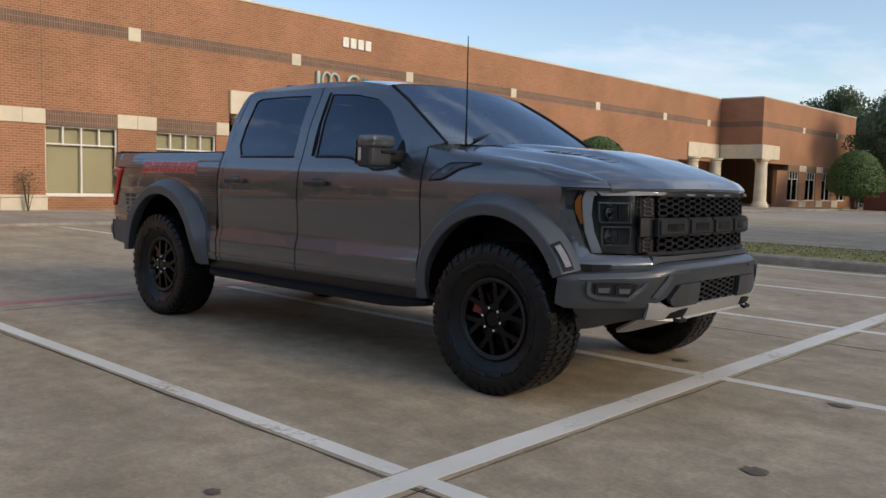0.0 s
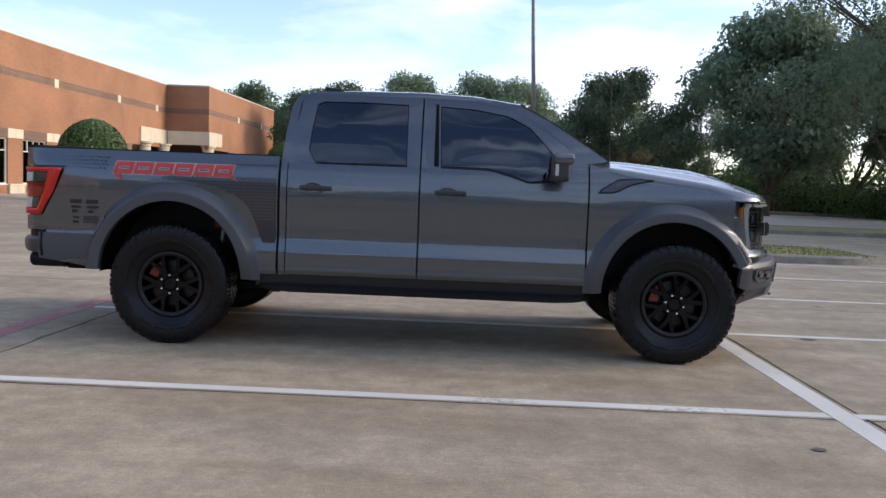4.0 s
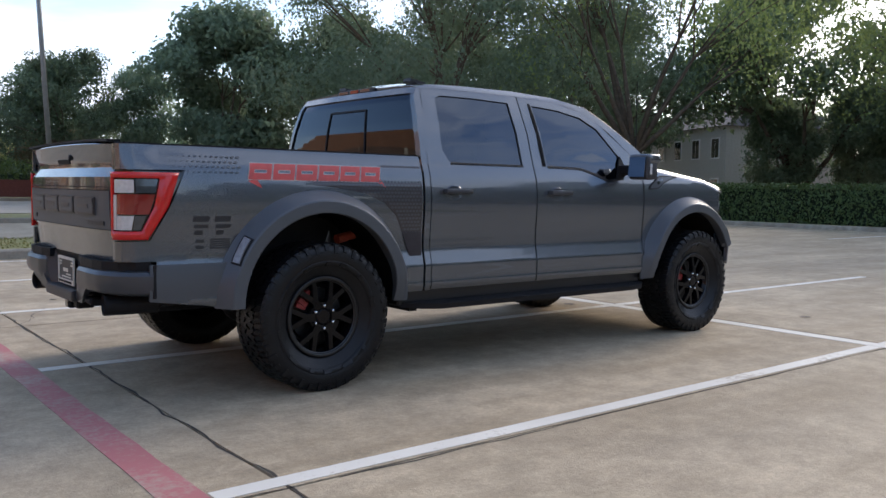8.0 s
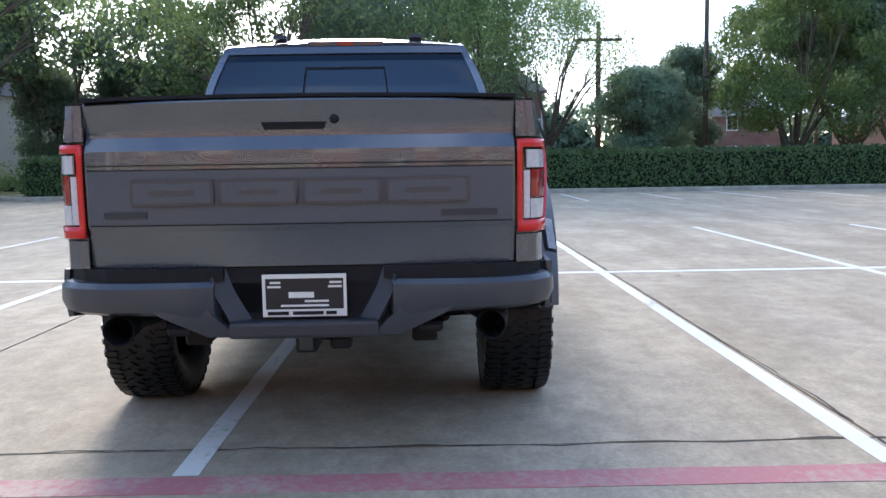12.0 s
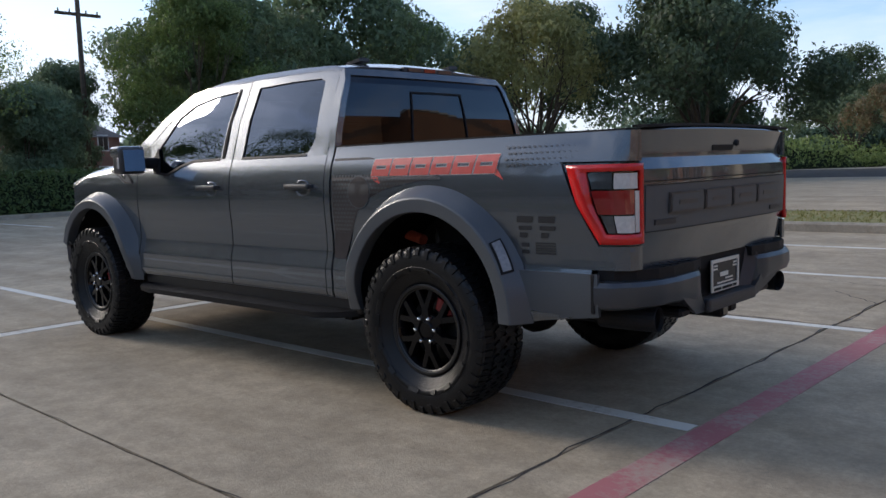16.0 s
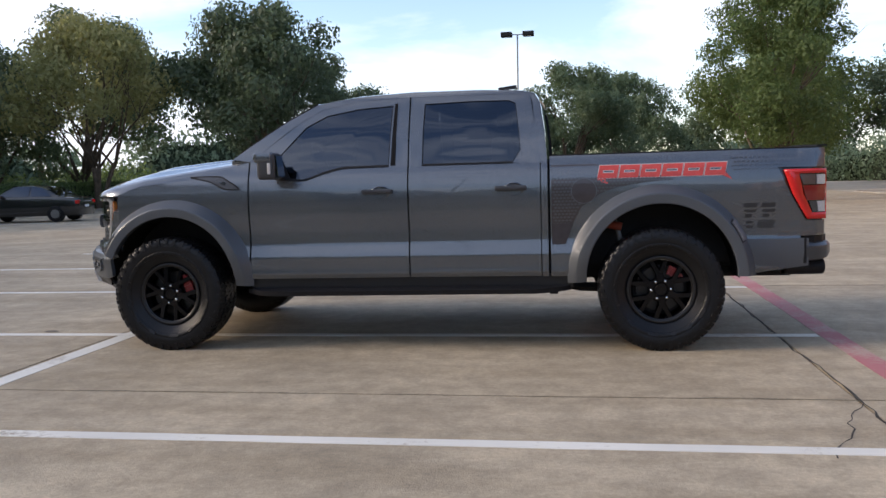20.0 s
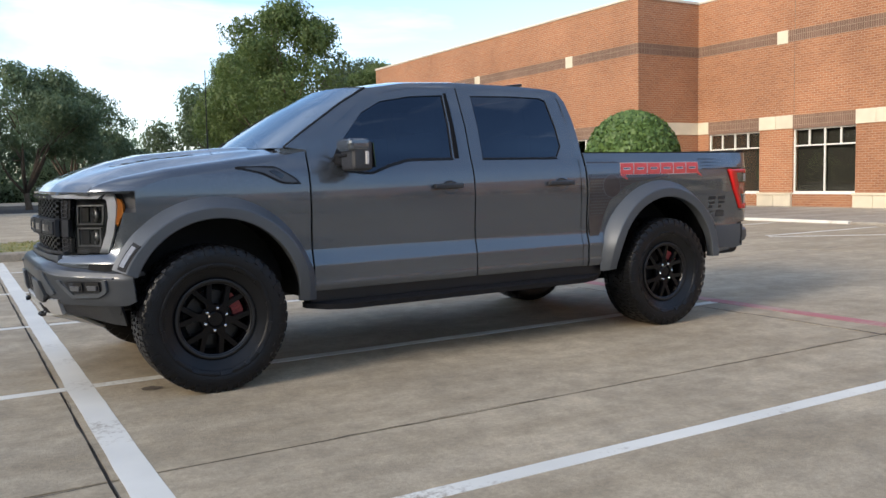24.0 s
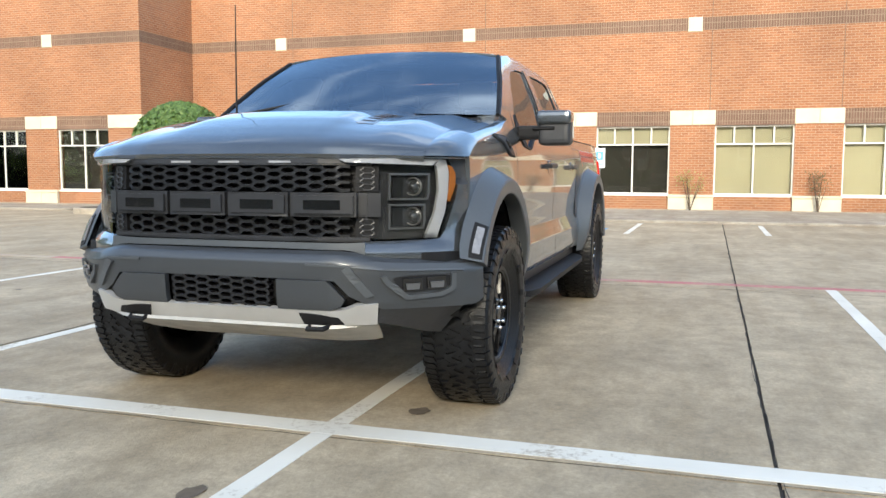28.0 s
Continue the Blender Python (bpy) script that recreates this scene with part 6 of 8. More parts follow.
def bump_sheet(lo, hi, off, m, n, thick=0.015):
    return ruled(lo, hi, lambda y, z: bump_at(y, z, off), m, n, thick)


def mirrored(pts):
    return [(-y, z) for y, z in pts[::-1]] + pts


low_line = mirrored([(0.45, 0.685), (0.52, 0.680), (0.575, 0.62), (0.64, 0.585), (0.70, 0.560), (0.80, 0.558), (0.90, 0.556), (0.97, 0.555), (1.02, 0.56), (1.042, 0.58)])
top_line = mirrored([(0.45, 0.80), (0.52, 0.80), (0.575, 0.795), (0.64, 0.781), (0.70, 0.7705), (0.80, 0.764), (0.90, 0.7575), (0.97, 0.753), (1.02, 0.750), (1.042, 0.7485)])
fb = sharpen(part("front_bumper", ruled(low_line, top_line, lambda y, z: bump_at(y, z), 0, 14, 0.03, True), M_BUMPER, truck, "grey front bumper with a bright skid plate"), 30)
part("bumper_slot", ruled([(-0.98, 0.735), (0.98, 0.735)], [(-0.98, 0.79), (0.98, 0.79)], lambda y, z: (RIM(min(0.94, abs(y) * 0.95)) - 0.02, y, z), 28, 2), M_TRIM, fb)
sharpen(part("bumper_shelf", ruled(mirrored([(0.2, 0.806), (0.56, 0.803), (0.62, 0.782)]), mirrored([(0.2, 0.832), (0.56, 0.832), (0.62, 0.836)]), lambda y, z: (RIM(min(0.94, abs(y) * 0.965)) + 0.026 - max(0, z - 0.80) * 0.08, y, z), 28, 4, 0.03), M_FLARE, truck), 30)
part("lower_backing", bump_sheet([(-0.60, 0.50), (0.60, 0.50)], [(-0.56, 0.69), (0.56, 0.69)], -0.05, 12, 2), M_TRIM, fb)
part("honeycomb", honeycomb(-0.262, 0.262, 0.562, 0.68, 0.075, -0.004, 0.011, bump_at), M_COMB, fb)
for sg in (-1, 1):
    def bs(lo, hi, off, m, n, thick=0.015):
        return bump_sheet([(a * sg, z) for a, z in lo], [(a * sg, z) for a, z in hi], off, m, n, thick)

    sharpen(part("bumper_insert", bs([(0.268, 0.558), (0.50, 0.558), (0.545, 0.572)], [(0.268, 0.682), (0.495, 0.682), (0.565, 0.605)], 0.012, 12, 4, 0.03), M_BUMPER, fb, "grey bumper insert"))
    part("trim_strip", bs([(0.555, 0.728), (0.645, 0.612)], [(0.588, 0.742), (0.676, 0.622)], 0.012, 6, 1, 0.02), M_FLARE, fb)
    part("brow_strip", bs([(0.40, 0.742), (0.60, 0.738), (0.72, 0.722), (0.98, 0.712)], [(0.40, 0.752), (0.60, 0.748), (0.72, 0.730), (0.98, 0.720)], 0.006, 16, 1, 0.012), M_FLARE, fb)
    # fog lamp pocket
    pocket = part("fog_lamp_pocket", bs([(0.745, 0.672), (0.782, 0.628), (0.90, 0.634), (0.930, 0.650)], [(0.742, 0.690), (0.78, 0.698), (0.90, 0.698), (0.932, 0.694)], 0.004, 8, 3, 0.006), M_COMB, fb, "black fog lamp pocket")
    part("pocket_trim", bs([(0.700, 0.700), (0.712, 0.672), (0.778, 0.598), (0.905, 0.606), (0.950, 0.632), (0.952, 0.702)], [(0.722, 0.700), (0.730, 0.682), (0.788, 0.618), (0.900, 0.624), (0.934, 0.644), (0.936, 0.702)], 0.014, 18, 2, 0.02), M_FLARE, fb)
    for a, dz in ((0.803, 0), (0.884, 0.003)):
        lampo = part("fog_lamp", bs([(a - 0.032, 0.636 + dz), (a + 0.032, 0.636 + dz)], [(a - 0.032, 0.688 + dz), (a + 0.032, 0.688 + dz)], 0.012, 3, 2, 0.012), M_GLOSSBLK, pocket, "square fog lamp")
        part("lens", bs([(a - 0.020, 0.642 + dz), (a + 0.020, 0.642 + dz)], [(a - 0.024, 0.668 + dz), (a + 0.024, 0.668 + dz)], 0.020, 3, 2, 0.008), M_BEZEL, lampo)
    # tow hook and lower cap
    # no hole: a black sheet on the skid gives the opening's dark inside
    hook = part("hook_opening", bs([(0.375, 0.492), (0.45, 0.484), (0.55, 0.497)], [(0.36, 0.542), (0.45, 0.538), (0.53, 0.527)], 0.0135, 8, 3, 0.008), M_TRIM, fb)
    part("tow_hook", tube([bump_at(0.40 * sg, 0.490, 0.0), bump_at(0.40 * sg, 0.478, 0.05), bump_at(0.47 * sg, 0.480, 0.05), bump_at(0.49 * sg, 0.490, 0.0)], 0.011, 8), M_TRIM, hook, "black tow hook")
    part("lower_cap", ruled([(4.44, 0.665, 0.500), (4.33, 0.72, 0.470), (4.21, 0.80, 0.43), (4.15, 0.85, 0.42)], [(4.47, 0.69, 0.575), (4.36, 0.82, 0.567), (4.27, 0.92, 0.560), (4.20, 0.975, 0.560)], lambda x, y, z: (x, sg * y, z), 10, 4, 0.02), M_GREYTRIM, fb)
skid_lo = mirrored([(0.30, 0.478), (0.50, 0.482), (0.56, 0.490), (0.61, 0.494), (0.675, 0.496)])
skid_hi = mirrored([(0.30, 0.556), (0.50, 0.556), (0.56, 0.560), (0.61, 0.582), (0.690, 0.586)])
skid = sharpen(part("skid_plate", ruled(skid_lo, skid_hi, lambda y, z: bump_at(y, z, 0.012), 0, 5, 0.025, True), M_ALUM, fb, "bright aluminium skid plate"), 30)
sharpen(part("skid_underside", ruled([(-0.66, 4.41, 0.486), (-0.63, 4.47, 0.488), (-0.5, 4.54, 0.478), (0.5, 4.54, 0.478), (0.63, 4.47, 0.488), (0.66, 4.41, 0.486)], [(-0.62, 4.26, 0.40), (-0.58, 4.24, 0.385), (-0.4, 4.20, 0.36), (0.4, 4.20, 0.36), (0.58, 4.24, 0.385), (0.62, 4.26, 0.40)], lambda y, x, z: (x, y, z), 24, 3, 0.015), M_DULLALU, fb))

# ---- tail end ----
def tailgate_x(z):
    return lerp([(0.78, -1.145), (0.92, -1.160), (0.955, -1.172), (1.15, -1.178), (1.20, -1.177), (1.225, -1.176), (1.275, -1.146), (1.30, -1.144), (1.37, -1.160), (1.395, -1.166), (1.405, -1.150)])(z)


TGZ = [0.79, 0.80, 0.92, 0.93, 0.955, 0.97, 1.05, 1.14, 1.155, 1.20, 1.225, 1.25, 1.275, 1.30, 1.33, 1.37, 1.392, 1.397, 1.405]
bm = bmesh.new()
ys = grid(-0.798, 0.798, 0.07)
rows = []
for z in TGZ:
    rows.append([bm.verts.new((tailgate_x(z) + 0.035 * (abs(y) / 0.8) ** 4, y, z + (0.012 * (1 - (y / 0.8) ** 2) if z > 1.35 else 0))) for y in ys])
for p, q in zip(rows, rows[1:]):
    for k in range(len(ys) - 1):
        bm.faces.new((p[k], p[k + 1], q[k + 1], q[k]))
bmesh.ops.recalc_face_normals(bm, faces=bm.faces[:])
if bm.faces[0].normal.x > 0:
    bmesh.ops.reverse_faces(bm, faces=bm.faces[:])
lip = [e for e in bm.edges if e.is_boundary]
ex = bmesh.ops.extrude_edge_only(bm, edges=lip)
for v in ex["geom"]:
    if isinstance(v, bmesh.types.BMVert):
        v.co.x += 0.07
tg = sharpen(part("tailgate", bm, M_PAINT, truck, "grey tailgate with a dark satin panel of raised blocks"), 20)


def tgp(y, z, off=0.0):
    return (tailgate_x(z) + 0.035 * (abs(y) / 0.8) ** 4 - off, y, z)


part("satin_panel", ruled([(-0.79, 0.952), (0.79, 0.952)], [(-0.79, 1.152), (0.79, 1.152)], lambda y, z: tgp(y, z, 0.004), 24, 4, 0.005), M_FLARE, tg)
for y0, y1 in ((0.315, 0.625), (0.008, 0.300), (-0.300, -0.008), (-0.625, -0.315)):
    b2 = ruled([(y0, 1.022), (y1, 1.022)], [(y0, 1.118), (y1, 1.118)], lambda y, z: tgp(y, z, 0.016), 4, 2, 0.016)
    es = [e for e in b2.edges if e.calc_face_angle(0) > 0.8]
    bmesh.ops.bevel(b2, geom=es, offset=0.006, segments=2, affect="EDGES")
    blk = part("raised_block", b2, M_BRONZE, tg)
    part("slot", ruled([(y0 + 0.014, 1.034), (y1 - 0.014, 1.034)], [(y0 + 0.014, 1.106), (y1 - 0.014, 1.106)], lambda y, z: tgp(y, z, 0.0175), 3, 1, 0.004), M_FLARE, blk)
    part("slot", ruled([(y0 + 0.07, 1.060), (y1 - 0.07, 1.060)], [(y0 + 0.07, 1.080), (y1 - 0.07, 1.080)], lambda y, z: tgp(y, z, 0.0195), 3, 1, 0.004), M_BRONZE, blk)
part("badge", ruled([(0.57, 0.978), (0.73, 0.978)], [(0.57, 1.000), (0.73, 1.000)], lambda y, z: tgp(y, z, 0.010), 4, 1, 0.006), M_GREYTRIM, tg)
part("badge", ruled([(-0.73, 0.972), (-0.52, 0.972)], [(-0.73, 0.994), (-0.52, 0.994)], lambda y, z: tgp(y, z, 0.010), 4, 1, 0.006), M_GREYTRIM, tg)
for z in (0.95, 1.155, 1.172):
    part("groove", ruled([(-0.79, z - 0.002), (0.79, z - 0.002)], [(-0.79, z + 0.002), (0.79, z + 0.002)], lambda y, zz: tgp(y, zz, 0.006), 20, 1, 0.003), M_TRIM, tg)
part("handle", ruled([(-0.09, 1.298), (0.13, 1.298)], [(-0.10, 1.325), (0.14, 1.325)], lambda y, z: tgp(y, z, 0.004), 6, 2, 0.01), M_TRIM, tg, "black recessed tailgate handle")
part("camera_housing", lathe([(0, 0.012), (0.014, 0.010), (0.018, 0)], 14, m=Matrix.Translation(tgp(-0.13, 1.335, 0.0)) @ Matrix.Rotation(radians(-90), 4, "Y")), M_TRIM, tg)
part("tailgate_cap", ruled([(-0.80, -1.16), (0.80, -1.16)], [(-0.80, -1.09), (0.80, -1.09)], lambda y, x: (x, y, 1.418 + 0.012 * (1 - (y / 0.8) ** 2)), 16, 2, 0.012), M_TRIM, tg)

TAILP = resample([(-1.135, 0.803), (-1.135, 0.84), (-1.118, 0.886), (-1.06, 0.916), (-0.95, 0.9355), (-0.80, 0.9478)], 40)


def tail_at(sg, s, z, off=0.0):
    """A point on the rear corner: s from 0 at the tailgate to 1 along the side."""
    k = s * 40
    x, y = float(np.interp(k, range(41), TAILP[:, 0])), float(np.interp(k, range(41), TAILP[:, 1]))
    x2, y2 = float(np.interp(min(k + 1, 40), range(41), TAILP[:, 0])), float(np.interp(min(k + 1, 40), range(41), TAILP[:, 1]))
    x1, y1 = float(np.interp(max(k - 1, 0), range(41), TAILP[:, 0])), float(np.interp(max(k - 1, 0), range(41), TAILP[:, 1]))
    t = Vector((x2 - x1, y2 - y1)).normalized()
    n = Vector((-t.y, t.x))
    dy = S(-0.8, z) - S(-0.8, 1.1)
    return (x + n.x * off, sg * (y + n.y * off + dy * min(1, s * 1.5)), z)


for sg in (-1, 1):
    def ta(off):
        return lambda s, z: tail_at(sg, s, z, off)

    # lamp outline: top edge long, bottom edge short
    top_s, bot_s = 0.99, 0.55
    sharpen(part("rear_corner", ruled([(0.0, 1.262), (1.0, 1.268)], [(0.0, 1.395), (1.0, 1.395)], ta(0), 30, 6, 0.015), M_PAINT, truck))
    sharpen(part("rear_corner", ruled([(0.0, 0.79), (1.0, 0.79)], [(0.0, 0.895), (1.0, 0.895)], ta(0), 30, 4, 0.015), M_PAINT, truck))
    sharpen(part("rear_corner", ruled([(0.63, 0.60), (1.0, 0.555)], [(0.63, 0.79), (1.0, 0.79)], ta(0), 14, 8, 0.015), M_PAINT, truck))
    sharpen(part("rear_corner", ruled([(bot_s, 0.895), (0.80, 1.08), (top_s, 1.262)], [(1.0, 0.895), (1.0, 1.08), (1.0, 1.262)], ta(0), 12, 5, 0.015), M_PAINT, truck))
    tl = part("tail_light", ruled([(0.0, 0.897), (0.0, 1.258)], [(bot_s, 0.897), (top_s, 1.258)], ta(-0.012), 10, 16, 0.01), M_GLOSSBLK, truck, "large red-framed tail light with white segments")
    outline = [(0.012, 0.905), (bot_s - 0.03, 0.905), (0.77, 1.08), (top_s - 0.08, 1.252), (0.012, 1.252), (0.012, 0.905)]
    inline = [(0.06, 0.948), (bot_s - 0.10, 0.948), (0.60, 1.08), (top_s - 0.32, 1.222), (0.06, 1.222), (0.06, 0.948)]
    o2, i2 = [], []
    for (a, b), (c, d) in zip(zip(outline, outline[1:]), zip(inline, inline[1:])):
        for k in range(8):
            o2.append(tuple(np.array(a) + (np.array(b) - np.array(a)) * k / 8))
            i2.append(tuple(np.array(c) + (np.array(d) - np.array(c)) * k / 8))
    part("red_frame", ruled(o2 + o2[:1], i2 + i2[:1], ta(0.012), 0, 2, 0.02, True), M_REDLENS, tl, "red frame lens", smooth=True)
    part("reverse_lens", ruled([(0.10, 1.145), (0.36, 1.145)], [(0.10, 1.212), (0.36, 1.212)], ta(0.004), 8, 2, 0.01), M_WHITELENS, tl)
    part("smoked_lens", ruled([(0.38, 1.145), (0.60, 1.145)], [(0.38, 1.215), (0.65, 1.215)], ta(0.003), 8, 2, 0.01), M_SMOKE, tl)
    part("brake_lens", ruled([(0.14, 1.035), (0.535, 1.035)], [(0.14, 1.138), (0.61, 1.138)], ta(0.004), 8, 3, 0.01), M_DKRED, tl)
    part("reverse_lens", ruled([(0.07, 0.955), (0.13, 0.955)], [(0.07, 1.135), (0.13, 1.135)], ta(0.004), 2, 4, 0.01), M_WHITELENS, tl)
    part("turn_lens", ruled([(0.14, 0.955), (0.33, 0.955)], [(0.14, 1.028), (0.36, 1.028)], ta(0.004), 6, 2, 0.01), M_WHITELENS, tl)
    part("smoked_lens", ruled([(0.345, 0.955), (0.43, 0.955)], [(0.37, 1.028), (0.50, 1.028)], ta(0.003), 4, 2, 0.01), M_SMOKE, tl)
    # lower quarter, proud of the side
    sharpen(part("lower_quarter", ruled([(-1.0, 0.585), (-0.62, 0.535)], [(-1.0, 0.775), (-0.58, 0.775)], lambda x, z: (x, sg * (0.955 - 0.05 * max(0, -0.7 - x) + 0.02 * math.sin((z - 0.53) / 0.245 * 2.2)), z), 8, 6, 0.02), M_FLARE, truck), 50)

# rear bumper with its step notch
rb = part("rear_bumper", box(-1.13, -0.74, 0.60, -0.98, 0.74, 0.735, 0.01), M_TRIM, truck, "grey rear bumper with a black step and plate recess")
for sg in (-1, 1):
    end = bmesh.new()
    plan = resample([(0.335, -1.18), (0.40, -1.205), (0.60, -1.212), (0.75, -1.198), (0.87, -1.145), (0.945, -1.065), (0.966, -0.985)], 22)
    prof_b = [(0.745, 0.06), (0.738, 0.014), (0.718, 0.0), (0.665, -0.002), (0.628, 0.012), (0.612, 0.05)]
    rings = []
    for k, (y, x) in enumerate(plan):
        t = plan[min(k + 1, 22)] - plan[max(k - 1, 0)]
        n = Vector((-t[1], t[0])).normalized()  # (y, x) inward normal
        drop = 0.03 * max(0, 1 - (y - 0.335) / 0.25)
        rings.append([end.verts.new((x + n.y * d if n.y > 0 else x - n.y * d, sg * (y - abs(n.x) * d), z - drop * (z < 0.7))) for z, d in prof_b])
    for p, q in zip(rings, rings[1:]):
        for j in range(len(prof_b) - 1):
            end.faces.new((p[j], p[j + 1], q[j + 1], q[j]))
    end.faces.new(rings[0])
    end.faces.new(rings[-1])
    bmesh.ops.recalc_face_normals(end, faces=end.faces[:])
    sharpen(part("bumper_end", end, M_BUMPER, rb), 24)
    pad = prism([(0.30, -1.165), (0.42, -1.185), (0.62, -1.188), (0.73, -1.172), (0.83, -1.12), (0.90, -1.05), (0.92, -0.98), (0.30, -0.98)], 0.05, lambda u, v, d: (v, sg * u, 0.738 + d))
    part("step_pad", pad, M_TRIM, rb, "black ribbed bumper step")
    for q in range(5):
        part("pad_rib", box(-1.17, sg * (0.40 + 0.06 * q), 0.787, -1.08, sg * (0.425 + 0.06 * q), 0.792), M_TRIM, rb)
    # black strip stands in for the shade in the gap beside the quarter
    part("gap_shade_strip", box(-0.985, sg * 0.80, 0.60, -0.965, sg * 0.962, 0.775, 0.004), M_TRIM, rb)
    # sloping face beside the plate
    sharpen(part("notch_face", ruled([(-1.18, 0.345, 0.75), (-1.175, 0.34, 0.70), (-1.165, 0.25, 0.53)], [(-1.13, 0.30, 0.79), (-1.13, 0.27, 0.70), (-1.13, 0.19, 0.56)], lambda x, y, z: (x, sg * y, z), 6, 3, 0.02), M_GREYTRIM, rb))
    sharpen(part("notch_wing", ruled([(-1.195, 0.39, 0.72), (-1.19, 0.35, 0.62), (-1.17, 0.25, 0.525)], [(-1.205, 0.60, 0.66), (-1.20, 0.52, 0.605), (-1.17, 0.36, 0.525)], lambda x, y, z: (x, sg * y, z), 6, 3, 0.03), M_BUMPER, rb))
    part("exhaust_tip", lathe([(0.046, -0.16), (0.055, -0.15), (0.058, 0.0), (0.058, 0.12), (0.055, 0.125), (0.050, 0.11), (0.047, -0.10), (0, -0.10)], 22, m=Matrix.Translation((-1.035, sg * 0.72, 0.553)) @ Matrix.Rotation(radians(-90 - 0), 4, "Y") @ Matrix.Rotation(radians(8 * sg), 4, "X")), M_TRIM, truck, "satin black exhaust tip", smooth=False)
    part("exhaust_pipe", tube([(-0.95, sg * 0.72, 0.553), (-0.7, sg * 0.64, 0.56), (-0.4, sg * 0.5, 0.60)], 0.04, 10), M_LIP, truck)
    part("tow_hook", box(-1.17, sg * 0.42, 0.53, -1.0, sg * 0.52, 0.57, 0.012), M_TRIM, rb)
part("bumper_centre", box(-1.20, -0.28, 0.52, -1.08, 0.28, 0.585, 0.015, 2), M_GREYTRIM, rb)
part("plate_recess", box(-1.13, -0.33, 0.57, -1.10, 0.33, 0.785), M_TRIM, rb)
hitch = part("hitch_receiver", box(-1.15, -0.04, 0.455, -0.9, 0.04, 0.525, 0.008), M_TRIM, truck, "black hitch receiver")
# thin black plate on the solid end, in place of the shaded hollow
part("hitch_mouth", box(-1.154, -0.026, 0.466, -1.149, 0.026, 0.514), M_GLOSSBLK, hitch)
part("wiring_socket", box(-1.14, -0.17, 0.465, -1.04, -0.09, 0.515, 0.01), M_TRIM, hitch)
plate = part("licence_plate", box(-1.148, -0.155, 0.60, -1.138, 0.155, 0.755, 0.006), M_PLATE, rb, "black dealer plate in a cream frame")
frm = bmesh.new()
for a in ((-0.158, 0.597, 0.158, 0.624), (-0.158, 0.742, 0.158, 0.758), (-0.158, 0.624, -0.147, 0.742), (0.147, 0.624, 0.158, 0.742)):
    box(-1.156, a[0], a[1], -1.147, a[2], a[3], bm=frm)
part("plate_frame", frm, M_SIGNCREAM, plate)
for y0, y1, z0, z1 in ((-0.035, 0.06, 0.668, 0.69), (-0.09, 0.0, 0.651, 0.659), (-0.09, 0.09, 0.634, 0.642), (0.09, 0.13, 0.722, 0.730), (0.09, 0.14, 0.706, 0.714), (-0.14, -0.095, 0.722, 0.730), (-0.14, -0.09, 0.706, 0.714)):
    part("lettering_bar", box(-1.1525, y0, z0, -1.1505, y1, z1), M_SIGNCREAM, plate)
for y0, y1 in ((0.06, 0.14), (-0.07, 0.045), (-0.12, -0.08)):
    part("lettering_bar", box(-1.1585, y0, 0.604, -1.156, y1, 0.617), M_TRIM, plate)

# ---- wheels ----
def tyre_mesh():
    """An all-terrain tyre on the y axis, outer side at +y."""
    prof = [(0.225, 0.090), (0.238, 0.104), (0.262, 0.116), (0.295, 0.138), (0.325, 0.154), (0.355, 0.160), (0.385, 0.158), (0.408, 0.154), (0.420, 0.146), (0.427, 0.12), (0.428, 0.0)]
    full = prof + [(r, -w) for r, w in prof[-2::-1]]
    return lathe([(r, w) for r, w in full], 72, m=Matrix.Rotation(radians(-90), 4, "X"))


